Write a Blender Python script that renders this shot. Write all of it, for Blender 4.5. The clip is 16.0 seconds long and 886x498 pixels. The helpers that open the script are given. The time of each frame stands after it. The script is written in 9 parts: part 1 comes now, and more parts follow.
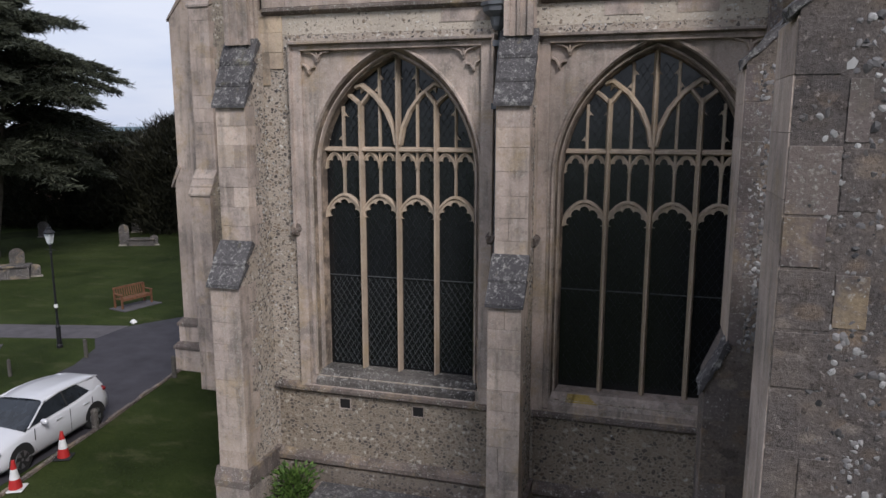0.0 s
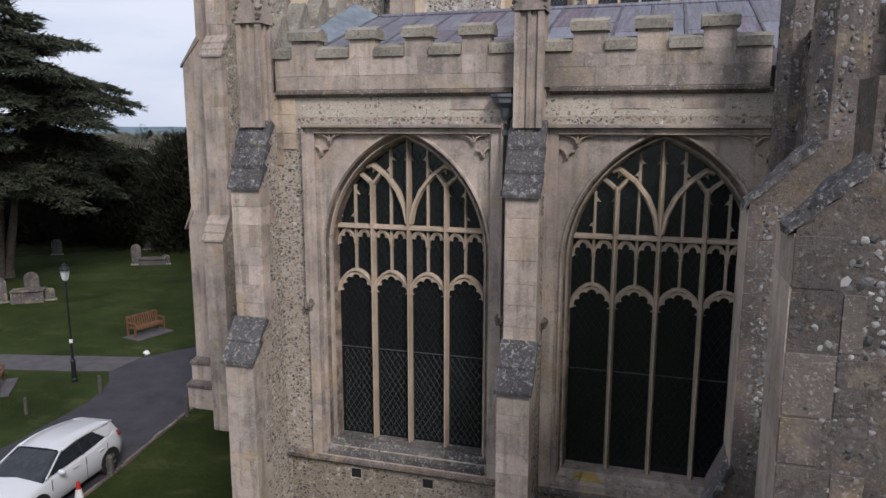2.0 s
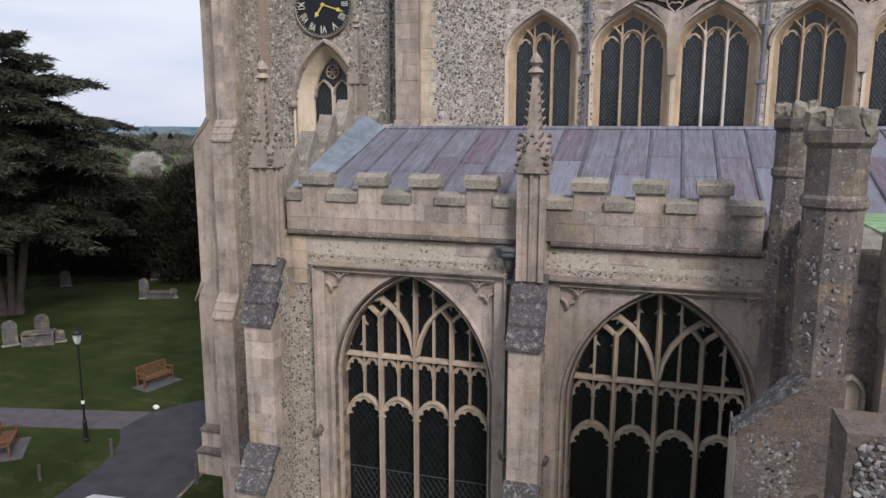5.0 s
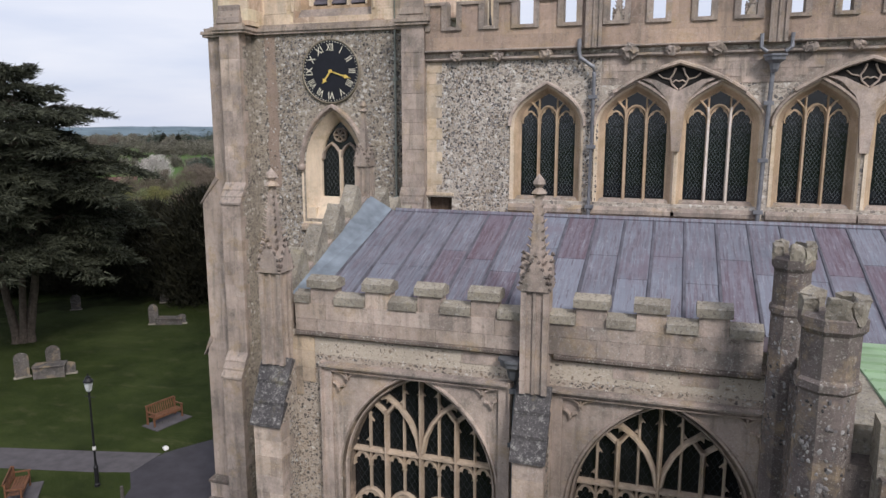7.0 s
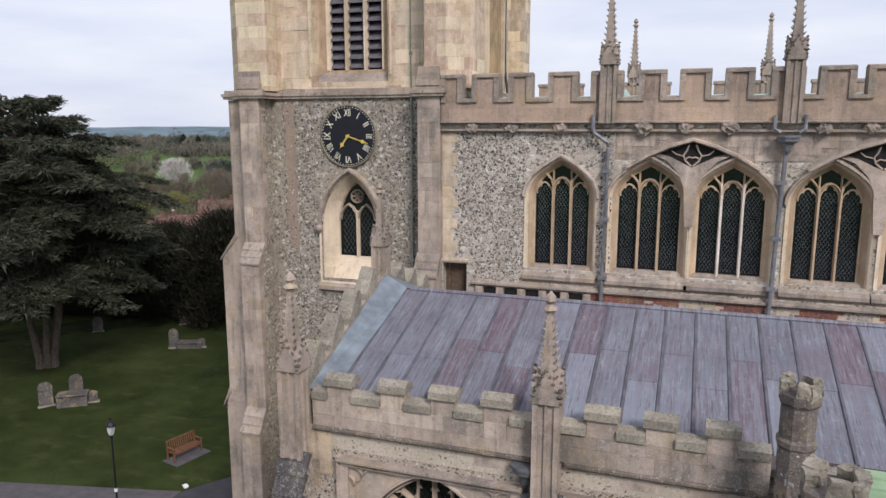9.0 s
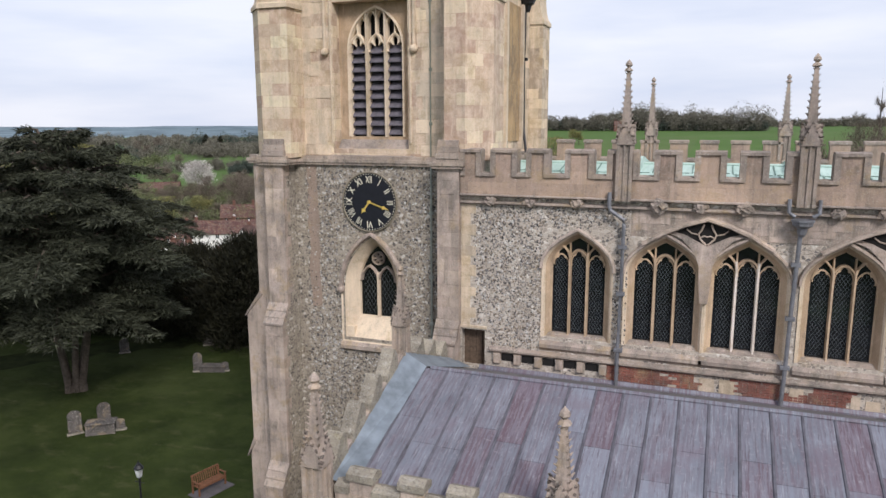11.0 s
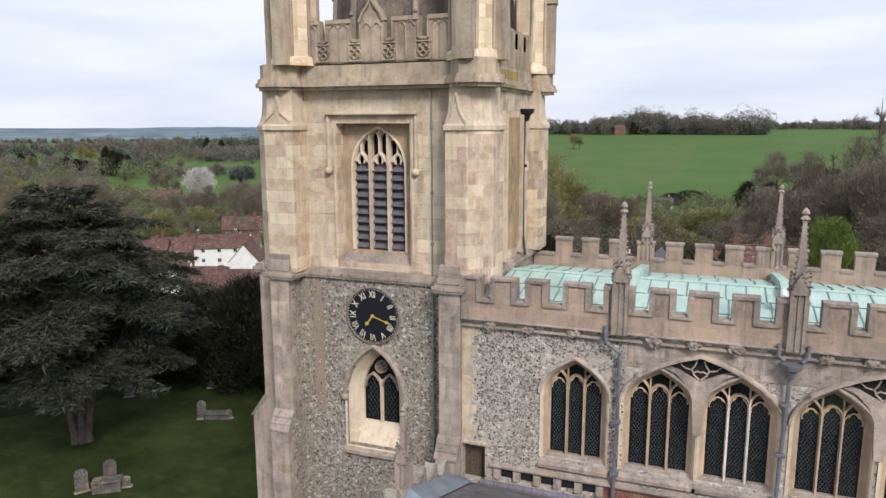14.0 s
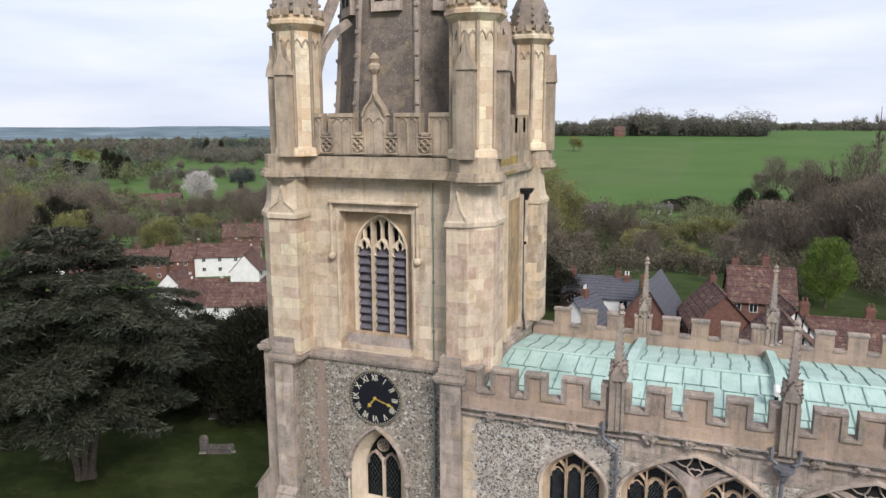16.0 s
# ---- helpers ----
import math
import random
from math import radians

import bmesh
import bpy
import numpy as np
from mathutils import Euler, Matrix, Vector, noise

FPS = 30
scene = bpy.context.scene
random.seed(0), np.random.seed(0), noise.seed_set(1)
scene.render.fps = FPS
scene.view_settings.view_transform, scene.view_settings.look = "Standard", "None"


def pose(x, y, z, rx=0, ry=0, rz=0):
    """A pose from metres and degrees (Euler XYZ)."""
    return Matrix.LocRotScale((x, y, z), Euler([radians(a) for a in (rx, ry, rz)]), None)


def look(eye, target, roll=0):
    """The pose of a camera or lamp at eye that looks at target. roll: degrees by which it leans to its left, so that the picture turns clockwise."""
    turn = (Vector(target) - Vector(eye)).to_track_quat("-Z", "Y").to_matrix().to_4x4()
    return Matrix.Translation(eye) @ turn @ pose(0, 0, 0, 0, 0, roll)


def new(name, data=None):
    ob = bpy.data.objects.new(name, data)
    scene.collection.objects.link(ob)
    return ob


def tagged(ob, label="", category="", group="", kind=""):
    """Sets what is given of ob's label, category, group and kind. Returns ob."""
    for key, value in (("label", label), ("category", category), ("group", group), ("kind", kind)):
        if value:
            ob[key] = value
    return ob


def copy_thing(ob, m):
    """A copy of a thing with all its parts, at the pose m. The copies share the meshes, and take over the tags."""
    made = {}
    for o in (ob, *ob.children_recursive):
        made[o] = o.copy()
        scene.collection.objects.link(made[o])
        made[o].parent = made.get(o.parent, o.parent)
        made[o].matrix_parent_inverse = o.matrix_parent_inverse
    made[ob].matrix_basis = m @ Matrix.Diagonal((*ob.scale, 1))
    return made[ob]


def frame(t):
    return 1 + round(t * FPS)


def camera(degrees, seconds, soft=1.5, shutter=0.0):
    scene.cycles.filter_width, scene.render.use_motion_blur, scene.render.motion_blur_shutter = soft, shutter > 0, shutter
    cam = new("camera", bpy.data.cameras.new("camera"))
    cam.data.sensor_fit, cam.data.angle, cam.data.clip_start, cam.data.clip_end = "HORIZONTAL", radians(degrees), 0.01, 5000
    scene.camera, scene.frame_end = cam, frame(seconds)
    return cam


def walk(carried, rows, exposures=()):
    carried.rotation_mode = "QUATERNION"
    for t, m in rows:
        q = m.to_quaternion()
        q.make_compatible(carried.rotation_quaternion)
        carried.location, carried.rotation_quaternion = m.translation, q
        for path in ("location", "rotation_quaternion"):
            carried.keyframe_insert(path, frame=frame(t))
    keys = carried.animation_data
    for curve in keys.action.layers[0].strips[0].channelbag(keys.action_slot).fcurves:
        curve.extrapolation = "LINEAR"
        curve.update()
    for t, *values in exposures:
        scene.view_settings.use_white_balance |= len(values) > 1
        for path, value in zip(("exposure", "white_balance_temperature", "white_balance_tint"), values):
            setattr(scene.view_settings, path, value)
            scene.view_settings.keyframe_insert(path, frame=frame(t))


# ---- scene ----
cam = camera(63.6, 16.0)
METRES, EYE, TILT, LEAN, TURN = 16.5, 8.3, -9.85, 0.0, 16.2
ROWS = [
    (0.0, 0.0, 0.0, 0.0, 0.0, 0.0, -0.0),
    (0.5, -0.0015, -0.0009, 0.0196, 0.46, -0.02, -0.09),
    (1.0, -0.0016, -0.0042, 0.0412, 0.64, -0.02, -0.14),
    (1.5, -0.0014, -0.0091, 0.0626, 0.67, -0.01, -0.14),
    (2.0, -0.0015, -0.0153, 0.085, 0.69, -0.0, -0.15),
    (2.5, -0.0003, -0.0217, 0.1075, 0.7, 0.01, -0.17),
    (3.0, -0.0008, -0.0265, 0.1313, 0.71, -0.0, -0.16),
    (3.5, -0.002, -0.0311, 0.1561, 0.75, 0.0, -0.17),
    (4.0, -0.0034, -0.0357, 0.1825, 0.84, -0.02, -0.18),
    (6.5, -0.0025, -0.0572, 0.3216, 1.34, -0.08, -0.24),
    (7.0, -0.0014, -0.0601, 0.353, 1.56, -0.1, -0.24),
    (7.5, 0.0011, -0.0631, 0.3818, 1.82, -0.09, -0.29),
    (8.0, 0.0009, -0.0677, 0.4095, 2.13, -0.09, -0.32),
    (8.5, 0.0009, -0.0724, 0.439, 2.49, -0.12, -0.37),
    (9.0, 0.002, -0.0777, 0.4696, 2.92, -0.13, -0.46),
    (11.5, 0.0042, -0.1128, 0.6259, 4.61, -0.26, -0.63),
    (12.0, 0.0044, -0.1186, 0.6599, 4.6, -0.23, -0.63),
    (12.5, 0.0041, -0.1237, 0.6979, 4.59, -0.2, -0.63),
    (13.0, 0.0035, -0.1306, 0.738, 4.55, -0.23, -0.58),
    (13.5, 0.0037, -0.1372, 0.7762, 4.54, -0.22, -0.59),
    (14.0, 0.0035, -0.1435, 0.8139, 4.57, -0.22, -0.6),
    (14.5, 0.003, -0.1501, 0.8548, 4.58, -0.22, -0.59),
    (15.0, 0.002, -0.1576, 0.8964, 4.56, -0.21, -0.63),
    (15.5, 0.0017, -0.1645, 0.9391, 4.57, -0.23, -0.64),
    (16.0, 0.0016, -0.1715, 0.9839, 4.56, -0.31, -0.63),
]
walk(cam, [(t, pose(0, 0, EYE, TILT, LEAN, TURN) @ pose(METRES * x, METRES * y, METRES * z, 90 + pitch, roll, yaw)) for t, x, y, z, yaw, pitch, roll in ROWS],
     exposures=((0.0, -0.12, 5850, 14), (4.0, -0.06, 5950, 14), (9.0, 0.02, 6080, 14), (12.5, 0.12, 6080, 13), (16.0, 0.13, 6050, 12)))

# ---------------------------------------------------------------- sky and sun
def make_world():
    w = bpy.data.worlds.new("sky")
    scene.world = w
    w.use_nodes = True
    nt = w.node_tree
    nt.nodes.clear()
    out = nt.nodes.new("ShaderNodeOutputWorld")
    bg = nt.nodes.new("ShaderNodeBackground")
    sky = nt.nodes.new("ShaderNodeTexSky")
    sky.sky_type = "NISHITA"
    sky.sun_disc = False
    sky.sun_elevation, sky.sun_rotation = radians(SUN_UP), radians(SUN_TURN)
    sky.air_density, sky.dust_density = 1.0, 2.0
    dim = nt.nodes.new("ShaderNodeVectorMath")
    dim.operation = "SCALE"
    dim.inputs["Scale"].default_value = 0.10
    nt.links.new(sky.outputs["Color"], dim.inputs[0])
    # broken stratus cloud over the blue
    co = nt.nodes.new("ShaderNodeTexCoord")
    mp = nt.nodes.new("ShaderNodeMapping")
    mp.inputs["Scale"].default_value = (1.2, 1.2, 7.0)
    nz = nt.nodes.new("ShaderNodeTexNoise")
    nz.inputs["Scale"].default_value, nz.inputs["Detail"].default_value = 2.2, 6.0
    rp = nt.nodes.new("ShaderNodeValToRGB")
    rp.color_ramp.elements[0].position, rp.color_ramp.elements[0].color = 0.32, (0.78, 0.83, 0.94, 1)
    rp.color_ramp.elements[1].position, rp.color_ramp.elements[1].color = 0.62, (1.02, 1.02, 1.04, 1)
    nt.links.new(co.outputs["Generated"], mp.inputs["Vector"])
    nt.links.new(mp.outputs["Vector"], nz.inputs["Vector"])
    nt.links.new(nz.outputs["Fac"], rp.inputs["Fac"])
    mx = nt.nodes.new("ShaderNodeMix")
    mx.data_type = "RGBA"
    mx.inputs[0].default_value = 0.88
    nt.links.new(dim.outputs[0], mx.inputs[6])
    nt.links.new(rp.outputs["Color"], mx.inputs[7])
    nt.links.new(mx.outputs[2], bg.inputs["Color"])
    bg.inputs["Strength"].default_value = SKY
    nt.links.new(bg.outputs[0], out.inputs[0])


SKY, SUN, SUN_UP, SUN_TURN = 0.92, 3.2, 40.0, 140.0
make_world()
sun = new("sun", bpy.data.lights.new("sun", "SUN"))
sun.data.energy, sun.data.angle, sun.data.color = SUN, radians(16), (1.0, 0.93, 0.82)
sun.matrix_world = look((math.sin(radians(SUN_TURN)) * math.cos(radians(SUN_UP)) * 100, math.cos(radians(SUN_TURN)) * math.cos(radians(SUN_UP)) * 100, math.sin(radians(SUN_UP)) * 100), (0, 0, 0))


# ---------------------------------------------------------------- materials
class Nodes:
    """A small hand for building node materials."""

    def __init__(self, name, rough=0.8, metal=0.0, spec=0.35):
        self.mat = bpy.data.materials.new(name)
        self.mat.use_nodes = True
        self.nt = self.mat.node_tree
        self.bsdf = self.nt.nodes["Principled BSDF"]
        self.bsdf.inputs["Roughness"].default_value = rough
        self.bsdf.inputs["Metallic"].default_value = metal
        self.bsdf.inputs["Specular IOR Level"].default_value = spec
        self.co = self.nt.nodes.new("ShaderNodeTexCoord")
        self.geo = self.nt.nodes.new("ShaderNodeNewGeometry")

    def add(self, kind, **values):
        n = self.nt.nodes.new(kind)
        for k, v in values.items():
            n.inputs[k.replace("_", " ")].default_value = v
        return n

    def link(self, a, b):
        self.nt.links.new(a, b)

    def where(self, scale=(1, 1, 1)):
        m = self.add("ShaderNodeMapping", Scale=scale)
        self.link(self.geo.outputs["Position"], m.inputs["Vector"])
        return m.outputs["Vector"]

    def noise(self, scale, detail=4.0, rough=0.55, stretch=(1, 1, 1)):
        n = self.add("ShaderNodeTexNoise", Scale=scale, Detail=detail, Roughness=rough)
        self.link(self.where(stretch), n.inputs["Vector"])
        return n.outputs["Fac"]

    def voronoi(self, scale, out="Distance", feature="F1", stretch=(1, 1, 1)):
        n = self.add("ShaderNodeTexVoronoi", Scale=scale)
        n.feature = feature
        self.link(self.where(stretch), n.inputs["Vector"])
        return n.outputs[out]

    def ramp(self, fac, *stops):
        r = self.nt.nodes.new("ShaderNodeValToRGB")
        el = r.color_ramp.elements
        while len(el) < len(stops):
            el.new(0.5)
        for e, (p, c) in zip(el, stops):
            e.position = p
            e.color = (*c, 1) if not isinstance(c, (int, float)) else (c, c, c, 1)
        self.link(fac, r.inputs["Fac"])
        return r.outputs["Color"]

    def mix(self, fac, a, b, mode="MIX"):
        m = self.nt.nodes.new("ShaderNodeMix")
        m.data_type, m.blend_type = "RGBA", mode
        for sock, v in ((0, fac), (6, a), (7, b)):
            if isinstance(v, (int, float)):
                m.inputs[sock].default_value = v if sock == 0 else (v, v, v, 1)
            elif isinstance(v, tuple):
                m.inputs[sock].default_value = (*v, 1)
            else:
                self.link(v, m.inputs[sock])
        return m.outputs[2]

    def random(self, island=False):
        if island:
            return self.geo.outputs["Random Per Island"]
        return self.nt.nodes.new("ShaderNodeObjectInfo").outputs["Random"]

    def done(self, color, bump=None, strength=0.3, depth=0.02, rough=None):
        if isinstance(color, tuple):
            self.bsdf.inputs["Base Color"].default_value = (*color, 1)
        else:
            self.link(color, self.bsdf.inputs["Base Color"])
        if bump is not None:
            b = self.add("ShaderNodeBump", Strength=strength, Distance=depth)
            self.link(bump, b.inputs["Height"])
            self.link(b.outputs["Normal"], self.bsdf.inputs["Normal"])
        if rough is not None:
            self.link(rough, self.bsdf.inputs["Roughness"])
        return self.mat


def stone_material(name, light, dark, lichen=0.25, island=False, stain=(0.13, 0.118, 0.10), coursed=0.0, crust=0.0, grime=1.0):
    """Weathered limestone or clunch: block tint, blotches, run-off streaks and lichen; coursed: joints of far masonry."""
    n = Nodes(name, 0.9, spec=0.2)
    light, dark = ((q[0] * 0.935, q[1] * 0.88, q[2] * 0.91) for q in (light, dark))
    pale = tuple(min(1, v * 1.22) for v in light)
    rnd = n.random(island)
    c = n.ramp(rnd, (0.0, tuple(p * 0.8 + q * 0.2 for p, q in zip(dark, light))), (0.3, tuple(p * 0.3 + q * 0.7 for p, q in zip(dark, light))), (0.7, light), (1.0, pale))
    # a second draw from the same number turns the hue: yellow, pink or grey stones
    hue = n.nt.nodes.new("ShaderNodeMath")
    hue.operation = "MULTIPLY"
    hue.inputs[1].default_value = 13.7
    n.link(rnd, hue.inputs[0])
    frac = n.nt.nodes.new("ShaderNodeMath")
    frac.operation = "FRACT"
    n.link(hue.outputs[0], frac.inputs[0])
    c = n.mix(0.55, c, n.ramp(frac.outputs[0], (0.0, (1.0, 0.95, 0.82)), (0.3, (1.0, 0.99, 0.96)), (0.55, (0.98, 0.94, 0.93)), (0.8, (0.93, 0.95, 0.98)), (1.0, (1.0, 0.97, 0.88))), "MULTIPLY")
    height = n.noise(28, 6, 0.65)
    if coursed:
        sp = n.nt.nodes.new("ShaderNodeSeparateXYZ")
        n.link(n.geo.outputs["Position"], sp.inputs[0])
        ad = n.nt.nodes.new("ShaderNodeMath")
        n.link(sp.outputs["X"], ad.inputs[0])
        n.link(sp.outputs["Y"], ad.inputs[1])
        cb = n.nt.nodes.new("ShaderNodeCombineXYZ")
        n.link(ad.outputs[0], cb.inputs["X"])
        n.link(sp.outputs["Z"], cb.inputs["Y"])
        br = n.add("ShaderNodeTexBrick", Scale=1.0, Mortar_Size=0.006, Bias=0.0, Brick_Width=0.72, Row_Height=0.36)
        br.inputs["Color1"].default_value, br.inputs["Color2"].default_value, br.inputs["Mortar"].default_value = (0.24, 0.23, 0.22, 1), (0.80, 0.76, 0.68, 1), (0.3, 0.28, 0.26, 1)
        n.link(cb.outputs[0], br.inputs["Vector"])
        c = n.mix(coursed, c, br.outputs["Color"], "OVERLAY")
    grey = tuple(0.62 * (0.6 * v + 0.4 * sum(dark) / 3) for v in dark)
    c = n.mix(n.ramp(n.noise(1.0, 6, 0.62), (0.42, 0.0), (0.62, 0.7 * grime)), c, grey)
    streak = n.ramp(n.noise(2.4, 4, 0.6, (2.2, 2.2, 0.16)), (0.50, 0.0), (0.68, 0.7 * grime))
    c = n.mix(streak, c, stain)
    c = n.mix(n.ramp(n.noise(2.7, 5, 0.65, (2.0, 2.0, 0.2)), (0.55, 0.0), (0.70, 0.55)), c, pale)
    spots = n.ramp(n.noise(13, 6, 0.75), (0.57, 0.0), (0.66, min(0.95, lichen * 2.4)))
    c = n.mix(spots, c, (0.52, 0.50, 0.45))
    c = n.mix(n.ramp(n.noise(7.0, 6, 0.72), (0.56, 0.0), (0.66, min(0.9, lichen * 2.2))), c, (0.075, 0.068, 0.058))
    c = n.mix(n.ramp(n.noise(1.5, 5, 0.7), (0.53, 0.0), (0.66, 0.6)), c, (0.37, 0.275, 0.160))
    c = n.mix(n.ramp(n.noise(3.1, 6, 0.7, (1, 1, 0.8)), (0.46, 0.0), (0.62, 0.45)), c, tuple(min(1, v * 1.14) for v in (light[0], light[1] * 0.97, light[2])))
    c = n.mix(0.3, c, n.ramp(n.noise(30, 5, 0.7), (0.28, 0.16), (0.74, 0.74)), "OVERLAY")
    c = n.mix(n.ramp(n.noise(44, 4, 0.65), (0.60, 0.0), (0.66, min(0.75, 0.25 + lichen * 1.3))), c, (0.58, 0.57, 0.54))
    c = n.mix(n.ramp(n.noise(22, 5, 0.75), (0.59, 0.0), (0.66, min(0.6, 0.2 + lichen))), c, tuple(v * 0.45 for v in dark))
    c = n.mix(n.ramp(n.noise(0.45, 4, 0.6, (1, 1, 0.5)), (0.44, 0.0), (0.64, 0.42 * grime)), c, tuple(v * 0.66 for v in dark))
    if crust:
        c = n.mix(n.ramp(n.noise(2.3, 6, 0.75), (0.42, 0.0), (0.56, crust)), c, (0.060, 0.050, 0.042))
    return n.done(c, height, 0.5, 0.02)


def lichen_material(name, light, dark, cover=0.5):
    """Dark stone thickly spotted with pale crustose lichen."""
    n = Nodes(name, 0.95, spec=0.15)
    c = n.ramp(n.noise(1.3, 5), (0.3, dark), (0.7, light))
    big = n.ramp(n.noise(9, 7, 0.8), (0.54, 0.0), (0.61, cover))
    c = n.mix(big, c, n.ramp(n.noise(3, 3), (0.35, (0.30, 0.29, 0.27)), (0.65, (0.44, 0.43, 0.40))))
    c = n.mix(n.ramp(n.noise(17, 6, 0.8), (0.52, 0.0), (0.60, cover)), c, (0.035, 0.032, 0.034))
    c = n.mix(n.ramp(n.noise(26, 5, 0.75), (0.58, 0.0), (0.64, cover)), c, (0.46, 0.45, 0.43))
    c = n.mix(n.ramp(n.noise(2.1, 5, 0.7), (0.60, 0.0), (0.72, 0.35)), c, (0.26, 0.23, 0.11))
    return n.done(c, n.noise(20, 6, 0.75), 0.7, 0.02)


def flint_material(name, mortar, stones, scale=9.0, joint=0.07, smear=0.5, tint=(0.34, 0.27, 0.185)):
    """Flint rubble set in lime mortar: irregular stones of several colours, joints between, mortar smeared over some."""
    n = Nodes(name, 0.8, spec=0.3)
    wob = n.add("ShaderNodeTexNoise", Scale=scale * 0.8, Detail=3.0)
    n.link(n.where(), wob.inputs["Vector"])
    mv = n.nt.nodes.new("ShaderNodeVectorMath")
    mv.operation = "SCALE"
    mv.inputs["Scale"].default_value = 0.09
    n.link(wob.outputs["Color"], mv.inputs[0])
    ad = n.nt.nodes.new("ShaderNodeVectorMath")
    n.link(n.where((1, 1, 1.2)), ad.inputs[0])
    n.link(mv.outputs[0], ad.inputs[1])
    cell = n.add("ShaderNodeTexVoronoi", Scale=scale, Randomness=1.0)
    edge = n.add("ShaderNodeTexVoronoi", Scale=scale, Randomness=1.0)
    edge.feature = "DISTANCE_TO_EDGE"
    for v in (cell, edge):
        n.link(ad.outputs[0], v.inputs["Vector"])
    sep = n.nt.nodes.new("ShaderNodeSeparateColor")
    n.link(cell.outputs["Color"], sep.inputs["Color"])
    k = len(stones)
    pick = n.nt.nodes.new("ShaderNodeValToRGB")
    el = pick.color_ramp.elements
    pick.color_ramp.interpolation = "CONSTANT"
    while len(el) < k:
        el.new(0.5)
    for i, (p, q) in enumerate(stones):
        el[i].position, el[i].color = p, (*q, 1)
    n.link(sep.outputs["Red"], pick.inputs["Fac"])
    stone = n.mix(n.ramp(sep.outputs["Green"], (0.0, 0.0), (1.0, 0.5)), pick.outputs["Color"], tuple(v * 0.75 for v in mortar))
    stone = n.mix(0.35, stone, n.ramp(n.noise(34, 5, 0.7), (0.3, 0.2), (0.7, 0.8)), "OVERLAY")
    m = n.mix(n.ramp(n.noise(0.7, 4), (0.38, 0.0), (0.66, 0.5)), tuple(v * 1.05 for v in mortar), tuple(v * 0.72 for v in mortar))
    m = n.mix(0.3, m, n.ramp(n.noise(40, 4, 0.7), (0.3, 0.25), (0.7, 0.72)), "OVERLAY")
    show = n.ramp(edge.outputs["Distance"], (joint, 0.0), (joint + 0.07, 1.0))
    cover = n.ramp(n.noise(1.5, 6, 0.7), (0.46, 1.0), (0.60, 1.0 - smear))
    c = n.mix(n.mix(cover, 0.0, show), m, stone)
    small = n.add("ShaderNodeTexVoronoi", Scale=scale * 2.4)
    n.link(ad.outputs[0], small.inputs["Vector"])
    sp2 = n.nt.nodes.new("ShaderNodeSeparateColor")
    n.link(small.outputs["Color"], sp2.inputs["Color"])
    bits = n.mix(n.ramp(sp2.outputs["Red"], (0.70, 0.0), (0.74, 0.85)), 0.0, n.ramp(small.outputs["Distance"], (0.22, 1.0), (0.34, 0.0)))
    c = n.mix(bits, c, n.ramp(sp2.outputs["Green"], (0.35, stones[0][1]), (0.65, stones[-1][1])))
    c = n.mix(n.ramp(n.noise(1.6, 5, 0.6, (1.5, 1.5, 0.25)), (0.52, 0.0), (0.74, 0.45)), c, tuple(v * 0.5 for v in mortar))
    c = n.mix(n.ramp(n.noise(0.9, 5, 0.7), (0.56, 0.0), (0.70, 0.45)), c, tint)
    h = n.mix(0.3, show, n.noise(30, 4))
    return n.done(c, h, 0.55, 0.025)


